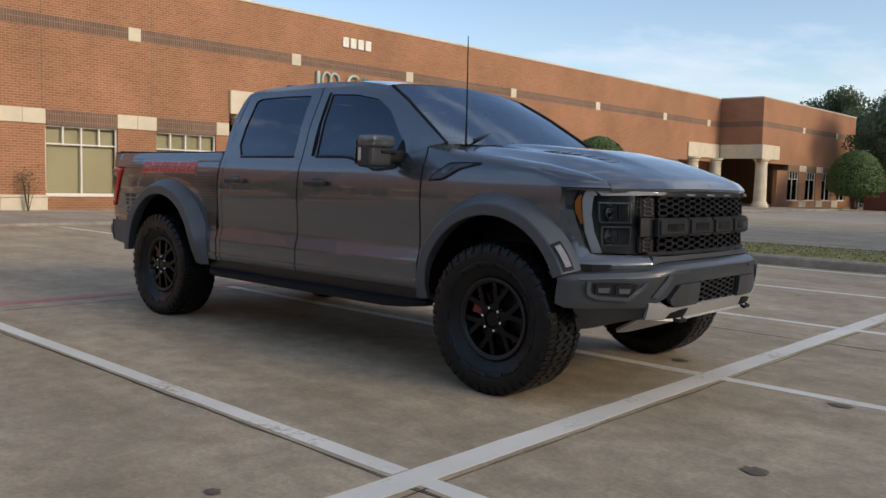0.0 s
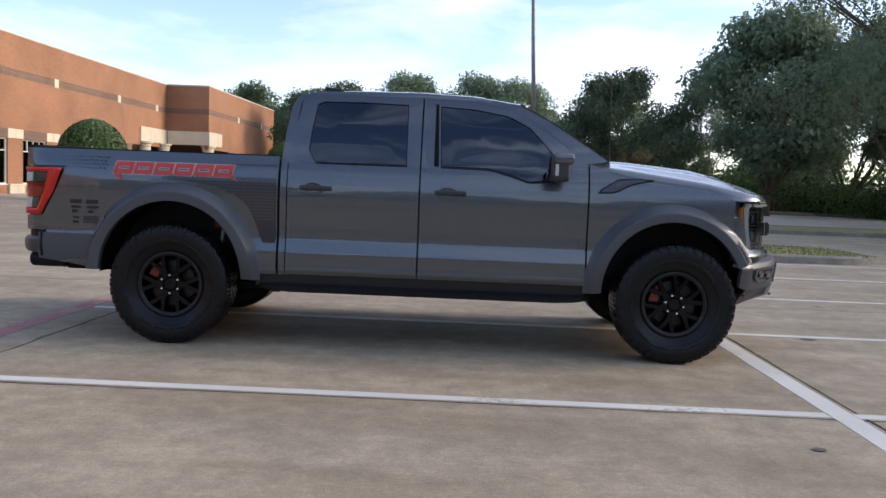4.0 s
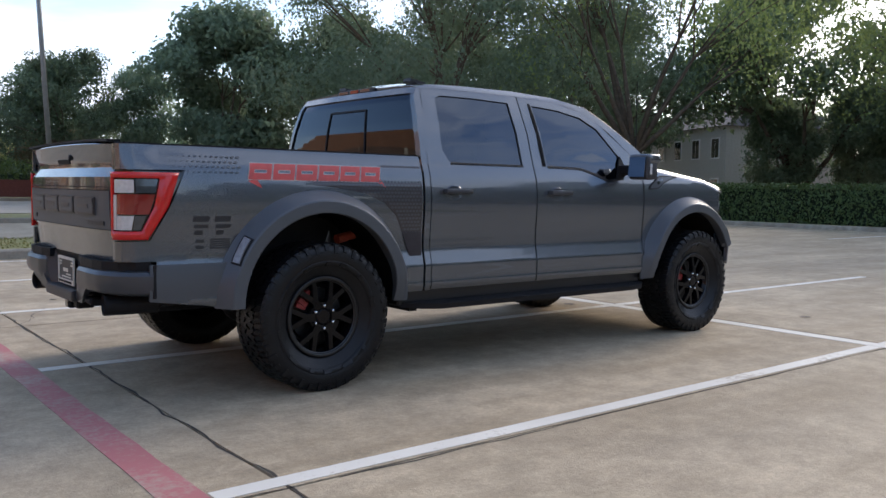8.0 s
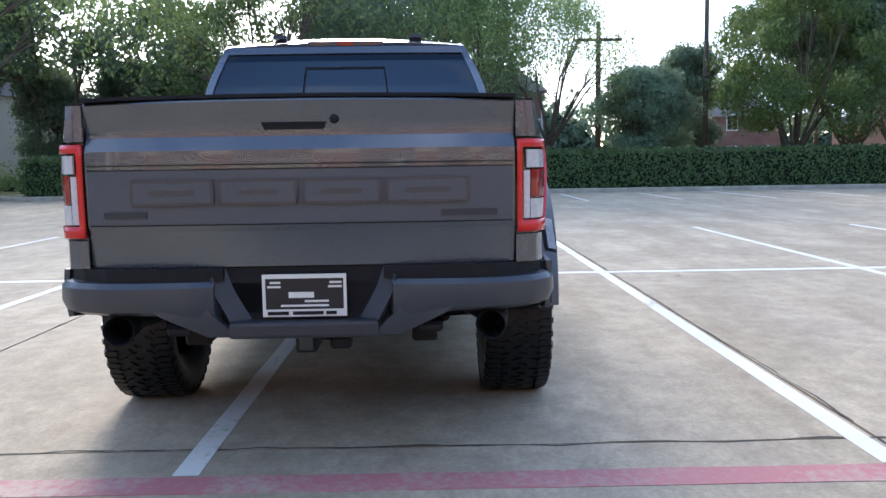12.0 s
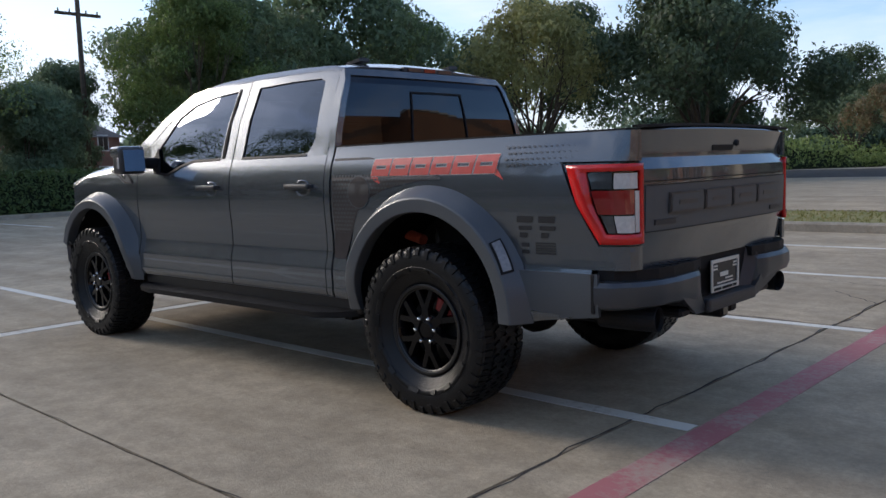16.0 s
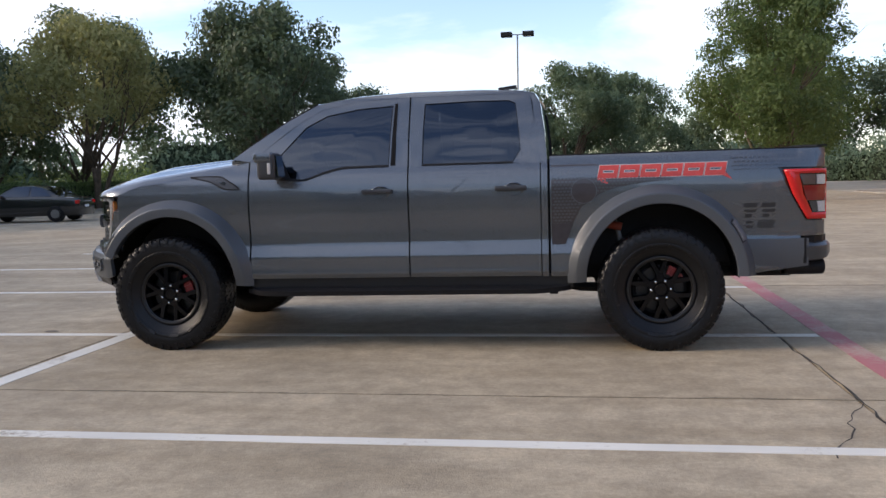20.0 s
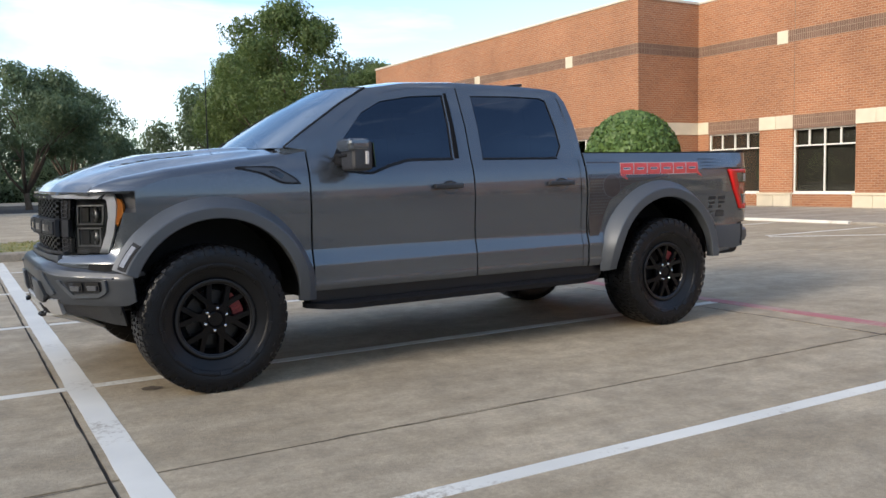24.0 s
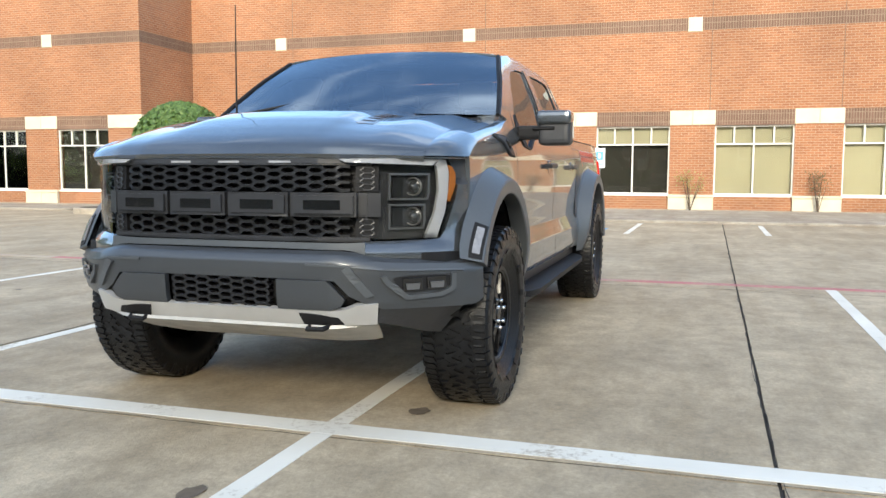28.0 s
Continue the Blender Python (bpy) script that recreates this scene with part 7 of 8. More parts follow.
def tread_mesh():
    """Interlocking jagged blocks: u in pitches round the tyre, w across it."""
    bm = bmesh.new()
    n = 40
    centre = [(0.05, -0.04), (0.26, -0.30), (0.60, -0.33), (0.82, -0.12), (0.56, 0.03), (0.42, -0.09), (0.20, 0.05)]
    middle = [(0.08, 0.34), (0.34, 0.16), (0.60, 0.27), (0.86, 0.14), (0.94, 0.38), (0.70, 0.57), (0.42, 0.46), (0.16, 0.59)]
    wide = [(0.02, 0.68), (0.38, 0.60), (0.46, 0.78), (0.42, 1.0), (0.04, 1.0)]
    slim = [(0.53, 0.70), (0.78, 0.60), (0.94, 0.70), (0.92, 1.0), (0.57, 1.0)]
    shapes = [(p, 0.0, 1) for p in (centre, middle, wide, slim)] + [(p, 0.5, -1) for p in (centre, middle, wide, slim)]
    for k in range(n):
        a = 2 * math.pi * k / n
        for pts, ph, side in shapes:
            lo, hi = [], []
            for u, w in pts:
                an = 2 * math.pi * (k + u + ph) / n
                y = side * w * 0.146
                rr = 0.437 - (0.007 if w > 0.95 else 0)
                lo.append(bm.verts.new((0.419 * math.sin(an), y, 0.419 * math.cos(an))))
                hi.append(bm.verts.new((rr * math.sin(an), y, rr * math.cos(an))))
            bm.faces.new(hi)
            for i in range(len(pts)):
                j = (i + 1) % len(pts)
                bm.faces.new((lo[i], lo[j], hi[j], hi[i]))
        for sd in (-1, 1):
            long = 0.042 if k % 2 else 0.026
            an = a + 0.15 * 2 * math.pi / n
            v = []
            for s in (-1, 1):
                for r, y in ((0.432, 0.147), (0.421, 0.158), (0.421 - long, 0.163)):
                    v.append(bm.verts.new((r * math.sin(an + s * 0.030), sd * y, r * math.cos(an + s * 0.030))))
            for i in range(2):
                bm.faces.new((v[i], v[i + 1], v[i + 4], v[i + 3]))
            w = [bm.verts.new((q.co.x * 0.985, q.co.y - sd * 0.012, q.co.z * 0.985)) for q in v]
            for i in range(2):
                bm.faces.new((v[i], w[i], w[i + 1], v[i + 1]))
                bm.faces.new((v[i + 3], v[i + 4], w[i + 4], w[i + 3]))
            bm.faces.new((v[2], w[2], w[5], v[5]))
    bmesh.ops.recalc_face_normals(bm, faces=bm.faces[:])
    return bm


def spoke_mesh(ang):
    """One forked spoke from the hub to the rim."""
    bm = bmesh.new()
    rot = Matrix.Rotation(ang, 4, "Y")

    def bar(p, q, w0, w1, y0, y1, d):
        p, q = Vector((p[0], 0, p[1])), Vector((q[0], 0, q[1]))
        t = (q - p).normalized()
        s = Vector((t.z, 0, -t.x))
        top = [p + s * w0, p - s * w0, q - s * w1, q + s * w1]
        ys = [y0, y0, y1, y1]
        hi = [bm.verts.new(rot @ Vector((v.x * 1.0, y, v.z))) for v, y in zip(top, ys)]
        lo = [bm.verts.new(rot @ Vector((v.x, y - d, v.z))) for v, y in zip([p + s * (w0 + 0.007), p - s * (w0 + 0.007), q - s * (w1 + 0.007), q + s * (w1 + 0.007)], ys)]
        bm.faces.new(hi)
        for i in range(4):
            bm.faces.new((hi[i], lo[i], lo[(i + 1) % 4], hi[(i + 1) % 4]))

    bar((0.0, 0.055), (0.0, 0.118), 0.026, 0.020, 0.108, 0.104, 0.035)
    bar((0.004, 0.105), (0.054, 0.212), 0.0150, 0.0135, 0.104, 0.098, 0.03)
    bar((-0.004, 0.105), (-0.054, 0.212), 0.0150, 0.0135, 0.104, 0.098, 0.03)
    bmesh.ops.recalc_face_normals(bm, faces=bm.faces[:])
    return bm


ROT_Y = Matrix.Rotation(radians(-90), 4, "X")
wheel0 = part("wheel", lathe([(0.225, 0.112), (0.218, 0.112), (0.212, 0.104), (0.205, 0.09), (0.196, 0.07), (0.190, 0.02), (0.195, -0.10), (0.222, -0.13), (0.226, -0.12), (0.226, 0.10), (0.225, 0.112)], 48, m=ROT_Y), M_RIM, truck, "gloss black forked-spoke wheel with an all-terrain tyre")
part("tyre", tyre_mesh(), M_RUBBER, wheel0, "black all-terrain tyre", smooth=True)
part("sidewall_band", lathe([(0.300, 0.140), (0.303, 0.1455), (0.330, 0.1585), (0.333, 0.156)], 60, m=Matrix.Rotation(radians(-90), 4, "X")), M_RUBBER, wheel0, smooth=True)
for k in range(14):
    a = 2 * math.pi * (k + (0.25 if k % 7 > 4 else 0)) / 14
    mk = box(-0.014 - 0.010 * (k % 3), 0.154, 0.305, 0.014 + 0.010 * (k % 3), 0.160, 0.327)
    for v in mk.verts:
        v.co.y += (v.co.z - 0.316) * 0.48 - 0.0015
    bmesh.ops.rotate(mk, verts=mk.verts[:], cent=(0, 0, 0), matrix=Matrix.Rotation(a, 3, "Y"))
    part("raised_mark", mk, M_RUBBER, wheel0)
part("tread", tread_mesh(), M_RUBBER, wheel0)
part("rim_lip", lathe([(0.210, 0.104), (0.220, 0.113), (0.234, 0.116), (0.240, 0.113), (0.238, 0.100)], 48, m=ROT_Y), M_LIP, wheel0, smooth=True)
for k in range(6):
    part("spoke", spoke_mesh(2 * math.pi * (k + 0.5) / 6), M_RIM, wheel0)
    a = 2 * math.pi * k / 6
    part("lug_nut", lathe([(0, 0.022), (0.007, 0.021), (0.0095, 0.015), (0.010, 0.0)], 10, m=Matrix.Translation((0.067 * math.sin(a), 0.104, 0.067 * math.cos(a))) @ ROT_Y), M_CHROME, wheel0, "chrome lug nut", smooth=True)
part("hub", lathe([(0, 0.112), (0.040, 0.111), (0.046, 0.105), (0.050, 0.100), (0.085, 0.098), (0.090, 0.085), (0.085, 0.05), (0, 0.05)], 30, m=ROT_Y), M_RIM, wheel0)
part("brake_disc", lathe([(0, 0.030), (0.165, 0.030), (0.165, 0.0), (0, 0.0)], 36, m=ROT_Y), M_LIP, wheel0)
part("rim_back", lathe([(0.0, -0.01), (0.192, -0.01)], 36, m=ROT_Y), M_TRIM, wheel0)
YW = 0.897
spots = [(RX, -1), (FXL, -1), (RX, 1), (FXL, 1)]
wheels = []
for k, (x, sg) in enumerate(spots):
    m = Matrix.Translation((x, sg * YW, HUB)) @ Matrix.Rotation(0 if sg > 0 else math.pi, 4, "Z") @ Matrix.Rotation(radians(17 * k), 4, "Y")
    if k == 0:
        wheel0.matrix_basis = m
        wheels.append(wheel0)
    else:
        w = copy_thing(wheel0, m)
        wheels.append(w)
    # calipers stay at their own angle behind the spokes
    c = bmesh.new()
    aa = radians(60 if x > 1 else 45) * (1 if x > 1 else 1)
    for q in range(5):
        t0, t1 = aa + (q - 2.5) * 0.17, aa + (q - 1.6) * 0.17
        v = []
        for yy in (0.035, 0.075):
            for r in (0.115, 0.178):
                for t in (t0, t1):
                    v.append(c.verts.new((-r * math.sin(t), sg * yy, r * math.cos(t))))
        for f in ((0, 1, 3, 2), (4, 6, 7, 5), (0, 2, 6, 4), (1, 5, 7, 3), (2, 3, 7, 6), (0, 4, 5, 1)):
            c.faces.new([v[i] for i in f])
    bmesh.ops.recalc_face_normals(c, faces=c.faces[:])
    cal = part("brake_caliper", c, M_CALIPER, truck, "red brake caliper")
    cal.matrix_basis = Matrix.Translation((x, sg * YW, HUB))

# ---- under the body ----
for sg in (-1, 1):
    plan = [(0.62, 0.90), (0.70, 0.985), (0.86, 1.03), (2.82, 1.04), (2.98, 1.01), (3.08, 0.92)]
    bmr = ruled([(x, 0.86) for x, _ in plan], plan, lambda x, y: (x, sg * y, 0.425 - 0.014 * ((y - 0.86) / 0.18) ** 3), 34, 5, 0.035)
    board = sharpen(part("running_board", bmr, M_TRIM, truck, "black running board"), 40)
    for k in range(10):
        part("tread_strip", box(0.85 + 0.21 * k, sg * 0.90, 0.421, 1.0 + 0.21 * k, sg * 0.985, 0.4290), M_GREYTRIM, board)
    for x in (0.75, 1.75, 2.75):
        part("bracket", box(x - 0.03, sg * 0.55, 0.39, x + 0.03, sg * 0.88, 0.425), M_TRIM, board)
    part("rocker_panel", box(0.60, sg * 0.80, 0.435, 3.05, sg * 0.915, 0.545, 0.012), M_COMB, truck)
    part("frame_rail", box(-1.0, sg * 0.40, 0.46, 4.2, sg * 0.50, 0.60, 0.01), M_TRIM, truck)
    part("shock_absorber", cyl(0.032, 0.032, (0.22, sg * 0.60, 0.50), (0.30, sg * 0.56, 1.02), 12), M_DISC, truck)
    part("spring", cyl(0.030, 0.030, (0.25, sg * 0.74, 0.865), (0.40, sg * 0.72, 0.895), 12), M_ORANGE, truck, "orange damper reservoir")
    part("trailing_arm", tube([(0.0, sg * 0.55, 0.38), (0.55, sg * 0.55, 0.40), (0.95, sg * 0.52, 0.47)], 0.035, 8), M_TRIM, truck)
    part("lower_arm", tube([(FXL, sg * 0.70, 0.36), (FXL - 0.05, sg * 0.3, 0.42)], 0.04, 8), M_TRIM, truck)
part("rear_axle", tube([(0, -0.75, HUB), (0, -0.2, HUB - 0.01), (0, 0.2, HUB - 0.01), (0, 0.75, HUB)], [0.05, 0.06, 0.06, 0.05], 12), M_TRIM, truck)
part("differential", lathe([(0, -0.15), (0.10, -0.12), (0.15, -0.04), (0.15, 0.04), (0.10, 0.12), (0, 0.15)], 16, m=Matrix.Translation((0, 0.05, HUB - 0.02)) @ ROT_Y), M_TRIM, truck, smooth=True)
part("front_axle", tube([(FXL, -0.72, HUB), (FXL, 0.72, HUB)], 0.045, 10), M_TRIM, truck)
part("under_tray", box(0.65, -0.40, 0.47, 4.15, 0.40, 0.53, 0.02), M_TRIM, truck)
part("spare_wheel", lathe([(0, -0.11), (0.36, -0.10), (0.38, 0), (0.36, 0.10), (0, 0.11)], 30, m=Matrix.Translation((-0.70, 0, 0.60))), M_RUBBER, truck)

# ---- decals ----
for sg in (-1, 1):
    def dec(x, z, off=0.003):
        return (x, sg * (S(x, z) + off), z)

    edge = lerp([(0.76, 0.66), (0.92, 0.60), (1.02, 0.55), (1.10, 0.46), (1.16, 0.30), (1.19, 0.10), (1.205, -0.10)])
    wp = part("graphic_panel", ruled([(0.755, z) for z in (0.76, 0.92, 1.02, 1.10, 1.16, 1.19, 1.205, 1.33)], [(edge(z), z) for z in (0.76, 0.92, 1.02, 1.10, 1.16, 1.19, 1.205)] + [(0.46, 1.33)], lambda x, z: dec(x, z, 0.0015), 0, 16, 0, True), M_DECALWINE, truck, "wine-dark honeycomb side graphic")
    cells = bmesh.new()
    for r in range(25):
        for c in range(34):
            x = 0.740 - 0.026 * c - (0.013 if r % 2 else 0)
            z = 0.77 + 0.023 * r
            if x < edge(z) + 0.012 or z > 1.24:
                continue
            vs = [cells.verts.new(dec(x + 0.0115 * math.cos(radians(60 * i)), z + 0.008 * math.sin(radians(60 * i)), 0.0026)) for i in range(6)]
            cells.faces.new(vs)
    tagged(part("graphic_pattern", cells, M_DECALDOT, wp), kind="stuff")
    dots = bmesh.new()
    for r in range(4):
        for c in range(14):
            x = -0.50 - 0.030 * c - (0.015 if r % 2 else 0)
            z = 1.345 - 0.028 * r
            k = 0.010 * (1 - c / 18)
            vs = [dots.verts.new(dec(x + 1.2 * k * math.cos(radians(60 * i)), z + 0.6 * k * math.sin(radians(60 * i)), 0.006)) for i in range(6)]
            dots.faces.new(vs)
    tagged(part("graphic_pattern", dots, M_DECALDOT, truck), kind="stuff")
    # word graphic as six framed blocks, with a spur at both ends
    x0, wd = (0.43, -0.147) if sg > 0 else (-0.45, 0.147)
    word = part("word_graphic", ruled([(x0, 1.215), (x0 + wd * 0.5, 1.180)], [(x0 + wd * 0.3, 1.240), (x0 + wd * 0.55, 1.182)], lambda x, z: dec(x, z, 0.002), 6, 1, 0), M_DECALRED, truck, "red framed blocks with pale edges in place of a word")
    part("spur", ruled([(x0 + wd * 5.55, 1.245), (x0 + wd * 6.25, 1.195)], [(x0 + wd * 5.9, 1.262), (x0 + wd * 6.27, 1.197)], lambda x, z: dec(x, z, 0.002), 6, 1, 0), M_DECALRED, word)
    slots = [(0.22, 0.78, 0.40, 0.62)] * 6
    for k, (u0, u1, t0, t1) in enumerate(slots):
        def blk_at(u, t, off):
            return dec(x0 + wd * (k + 0.93 * u) - 0.020 * t * math.copysign(1, wd) * -1, 1.226 + 0.090 * t, off)

        for a, b, c, d in ((0, 1, t1, 1), (0, u0, t0, t1), (u1, 1, t0, t1), (0, 1, 0, t0)):
            if b - a < 0.01 or d - c < 0.01:
                continue
            part("pale_edge", ruled([(a - 0.03, c - 0.045), (b + 0.03, c - 0.045)], [(a - 0.03, d + 0.045), (b + 0.03, d + 0.045)], lambda u, t: blk_at(u, t, 0.002), 4, 2, 0), M_DECALPALE, word)
            part("red_bar", ruled([(a, c), (b, c)], [(a, d), (b, d)], lambda u, t: blk_at(u, t, 0.0035), 4, 2, 0), M_DECALRED, word)
    def fpx(x, z):
        return dec(x if sg > 0 else -1.335 - x, 0.925 + (z - 0.94) * 0.78 if z > 0.93 else 0.85 + (z - 0.83) * 0.72, 0.002)

    fp = part("tail_graphic", ruled([(-0.575, 0.985), (-0.65, 0.985)], [(-0.575, 1.010), (-0.65, 1.010)], fpx, 4, 1, 0), M_DECALBLK, truck, "small black bar graphics")
    for a, b, c, d in ((-0.565, -0.655, 1.030, 1.068), (-0.575, -0.62, 0.94, 0.970), (-0.685, -0.775, 1.030, 1.068), (-0.69, -0.775, 0.985, 1.010), (-0.695, -0.735, 0.94, 0.970)):
        part("bar", ruled([(a, c), (b, c)], [(a - 0.006, d), (b - 0.006, d)], fpx, 3, 1, 0), M_DECALBLK, fp)
    for k in range(5):
        part("bar", ruled([(-0.665, 0.83 + 0.016 * k), (-0.775, 0.83 + 0.016 * k)], [(-0.665, 0.841 + 0.016 * k), (-0.775, 0.841 + 0.016 * k)], fpx, 4, 1, 0), M_DECALBLK, fp)
    for z in (0.83, 0.875):
        part("bar", ruled([(-0.585, z), (-0.63, z)], [(-0.585, z + 0.025), (-0.63, z + 0.025)], fpx, 3, 1, 0), M_DECALBLK, fp)
ring = [(0.525 + 0.092 * math.cos(a), 1.14 + 0.092 * math.sin(a)) for a in [2 * math.pi * k / 40 for k in range(41)]]
ring2 = [(0.525 + 0.086 * math.cos(a), 1.14 + 0.086 * math.sin(a)) for a in [2 * math.pi * k / 40 for k in range(41)]]
fuel = part("fuel_door", ruled(ring2, [(0.525, 1.14)] * 41, lambda x, z: (x, S(x, z) + 0.0045, z), 0, 3, 0.004, True), M_DECALWINE, truck, "round fuel door")
part("fuel_door_gap", ruled(ring, ring2, lambda x, z: (x, S(x, z) + 0.0032, z), 0, 1, 0, True), M_FLARE, fuel)

# ---- lamp posts, signs, parked car, houses and distance ----
def lamp_post(x, y, h, lean, heads, label):
    p = thing("lamp_post", pose(x, y, 0.0, 0, 0, 0), label, "lamp post")
    part("footing", lathe([(0, -0.05), (0.36, -0.05), (0.36, 0.78), (0.33, 0.82), (0, 0.82)], 24), M_KERB, p)
    part("base_plate", box(-0.2, -0.2, 0.815, 0.2, 0.2, 0.845), M_POLE, p)
    top = (lean * h, 0, h)
    part("shaft", tube([(0, 0, 0.83), (lean * h * 0.5, 0, h * 0.5), top], [0.085, 0.075, 0.06], 12), M_POLE, p, smooth=True)
    if heads:
        part("cross_arm", cyl(0.035, 0.035, (top[0] - 0.8, 0, h), (top[0] + 0.8, 0, h), 8), M_POLE, p)
        for s in (-1, 1):
            hd = part("lamp_head", box(top[0] + s * 0.40, -0.34, h - 0.15, top[0] + s * 1.25, 0.34, h + 0.20, 0.04), M_TRIM, p)
            part("lens", box(top[0] + s * 0.55, -0.2, h - 0.165, top[0] + s * 1.05, 0.2, h - 0.149), M_WHITELENS, hd)
    return p


lamp_post(4.6, 24.3, 12.0, -0.045, True, "tall grey lamp post on a concrete footing, leaning slightly")
lamp_post(5.0, -57.7, 11.9, -0.012, True, "tall grey twin-headed lamp post on a concrete footing")


def utility_pole(x, y, h):
    p = thing("utility_pole", pose(x, y, -0.05), "weathered wooden utility pole with a cross arm", "utility pole", "utility poles")
    part("shaft", cyl(0.15, 0.11, (0, 0, 0), (0, 0, h), 10), M_BARK, p, smooth=True)
    part("cross_arm", box(-0.06, -1.1, h - 0.9, 0.06, 1.1, h - 0.76), M_BARK, p)
    for k in (-0.95, -0.4, 0.4, 0.95):
        part("insulator", cyl(0.05, 0.03, (0, k, h - 0.76), (0, k, h - 0.6), 8), M_KERB, p)
    return p


for x, y, h in ((35.3, -8.3, 7.6), (37.9, -14.2, 10.0), (52.0, 6.0, 10.0), (47.0, -24.0, 10.0), (40.0, -50.0, 10.5), (30.0, -66.0, 10.0)):
    utility_pole(x, y, h)

M_SIGNWHITE = mat("white_sign_face", (0.72, 0.75, 0.76), 0.4, var=0.06)
M_SIGNBLUE = mat("blue_sign_face", (0.13, 0.36, 0.60), 0.4, var=0.06)
M_SIGNGREEN = mat("green_sign_rule", (0.35, 0.55, 0.50), 0.4)


def access_sign(x, y, z0=0.03):
    s = thing("accessible_parking_sign", pose(x, y, z0), "small white and blue accessible parking sign on a steel post", "sign", "accessible parking signs")
    part("post", cyl(0.028, 0.028, (0, 0, -0.05), (0, 0, 1.72), 10), M_POLE, s)
    face = part("sign_face", box(0.03, -0.135, 1.24, 0.036, 0.135, 1.72, 0.0), M_SIGNWHITE, s)
    part("blue_square", box(0.036, -0.09, 1.43, 0.0385, 0.09, 1.63), M_SIGNBLUE, face)
    part("white_mark", box(0.0385, -0.03, 1.47, 0.041, 0.03, 1.59), M_SIGNWHITE, face)
    part("green_rule", box(0.036, -0.13, 1.66, 0.0385, 0.13, 1.69), M_SIGNGREEN, face)
    part("green_rule", box(0.036, -0.10, 1.30, 0.0385, 0.10, 1.36), M_SIGNGREEN, face)
    return s


access_sign(-13.0, -0.55)
access_sign(-13.0, -4.47)
access_sign(-13.0, -24.1)
access_sign(-14.0, -29.6)
tagged(part("painted_kerb", box(-12.56, -8.6, -0.02, -12.42, -5.6, 0.062, 0.01), M_WHITE), "white painted kerb with faded lettering bars", "kerb", kind="structure")

# bare shrubs at the pier bases
for y in (1.45, 5.03, 8.55, -2.1):
    sh = thing("shrub", pose(FX + 0.35, y, -0.02), "sparse half-bare shrub against a stone pier base", "shrub", "pier shrubs")
    rng = np.random.default_rng(int(abs(y) * 100))
    bm = bmesh.new()
    tips = []
    for k in range(9):
        a, r = rng.uniform(0, 6.28), rng.uniform(0.1, 0.35)
        e = (r * math.cos(a) * 0.6, r * math.sin(a), rng.uniform(0.7, 1.15))
        tube([(0, 0, 0), (e[0] * 0.4, e[1] * 0.5, e[2] * 0.55), e], [0.014, 0.009, 0.003], 5, bm)
        tips.append(e)
    part("stems", bm, M_BARK, sh)
    P = np.array(tips)[rng.integers(0, 9, 260)] + rng.normal(0, 0.11, (260, 3))
    v, f = leaves(P, rng.normal(0, 1, (260, 3)), 0.06, rng)
    tagged(raw("foliage", v.tolist(), f, M_RUST if y > 2 else M_OLIVE, sh), kind="stuff")

# parked saloon car
M_CARBLK = mat("black_car_paint", (0.012, 0.014, 0.016), 0.25, metal=0.3, var=0.1, coat=1.0)


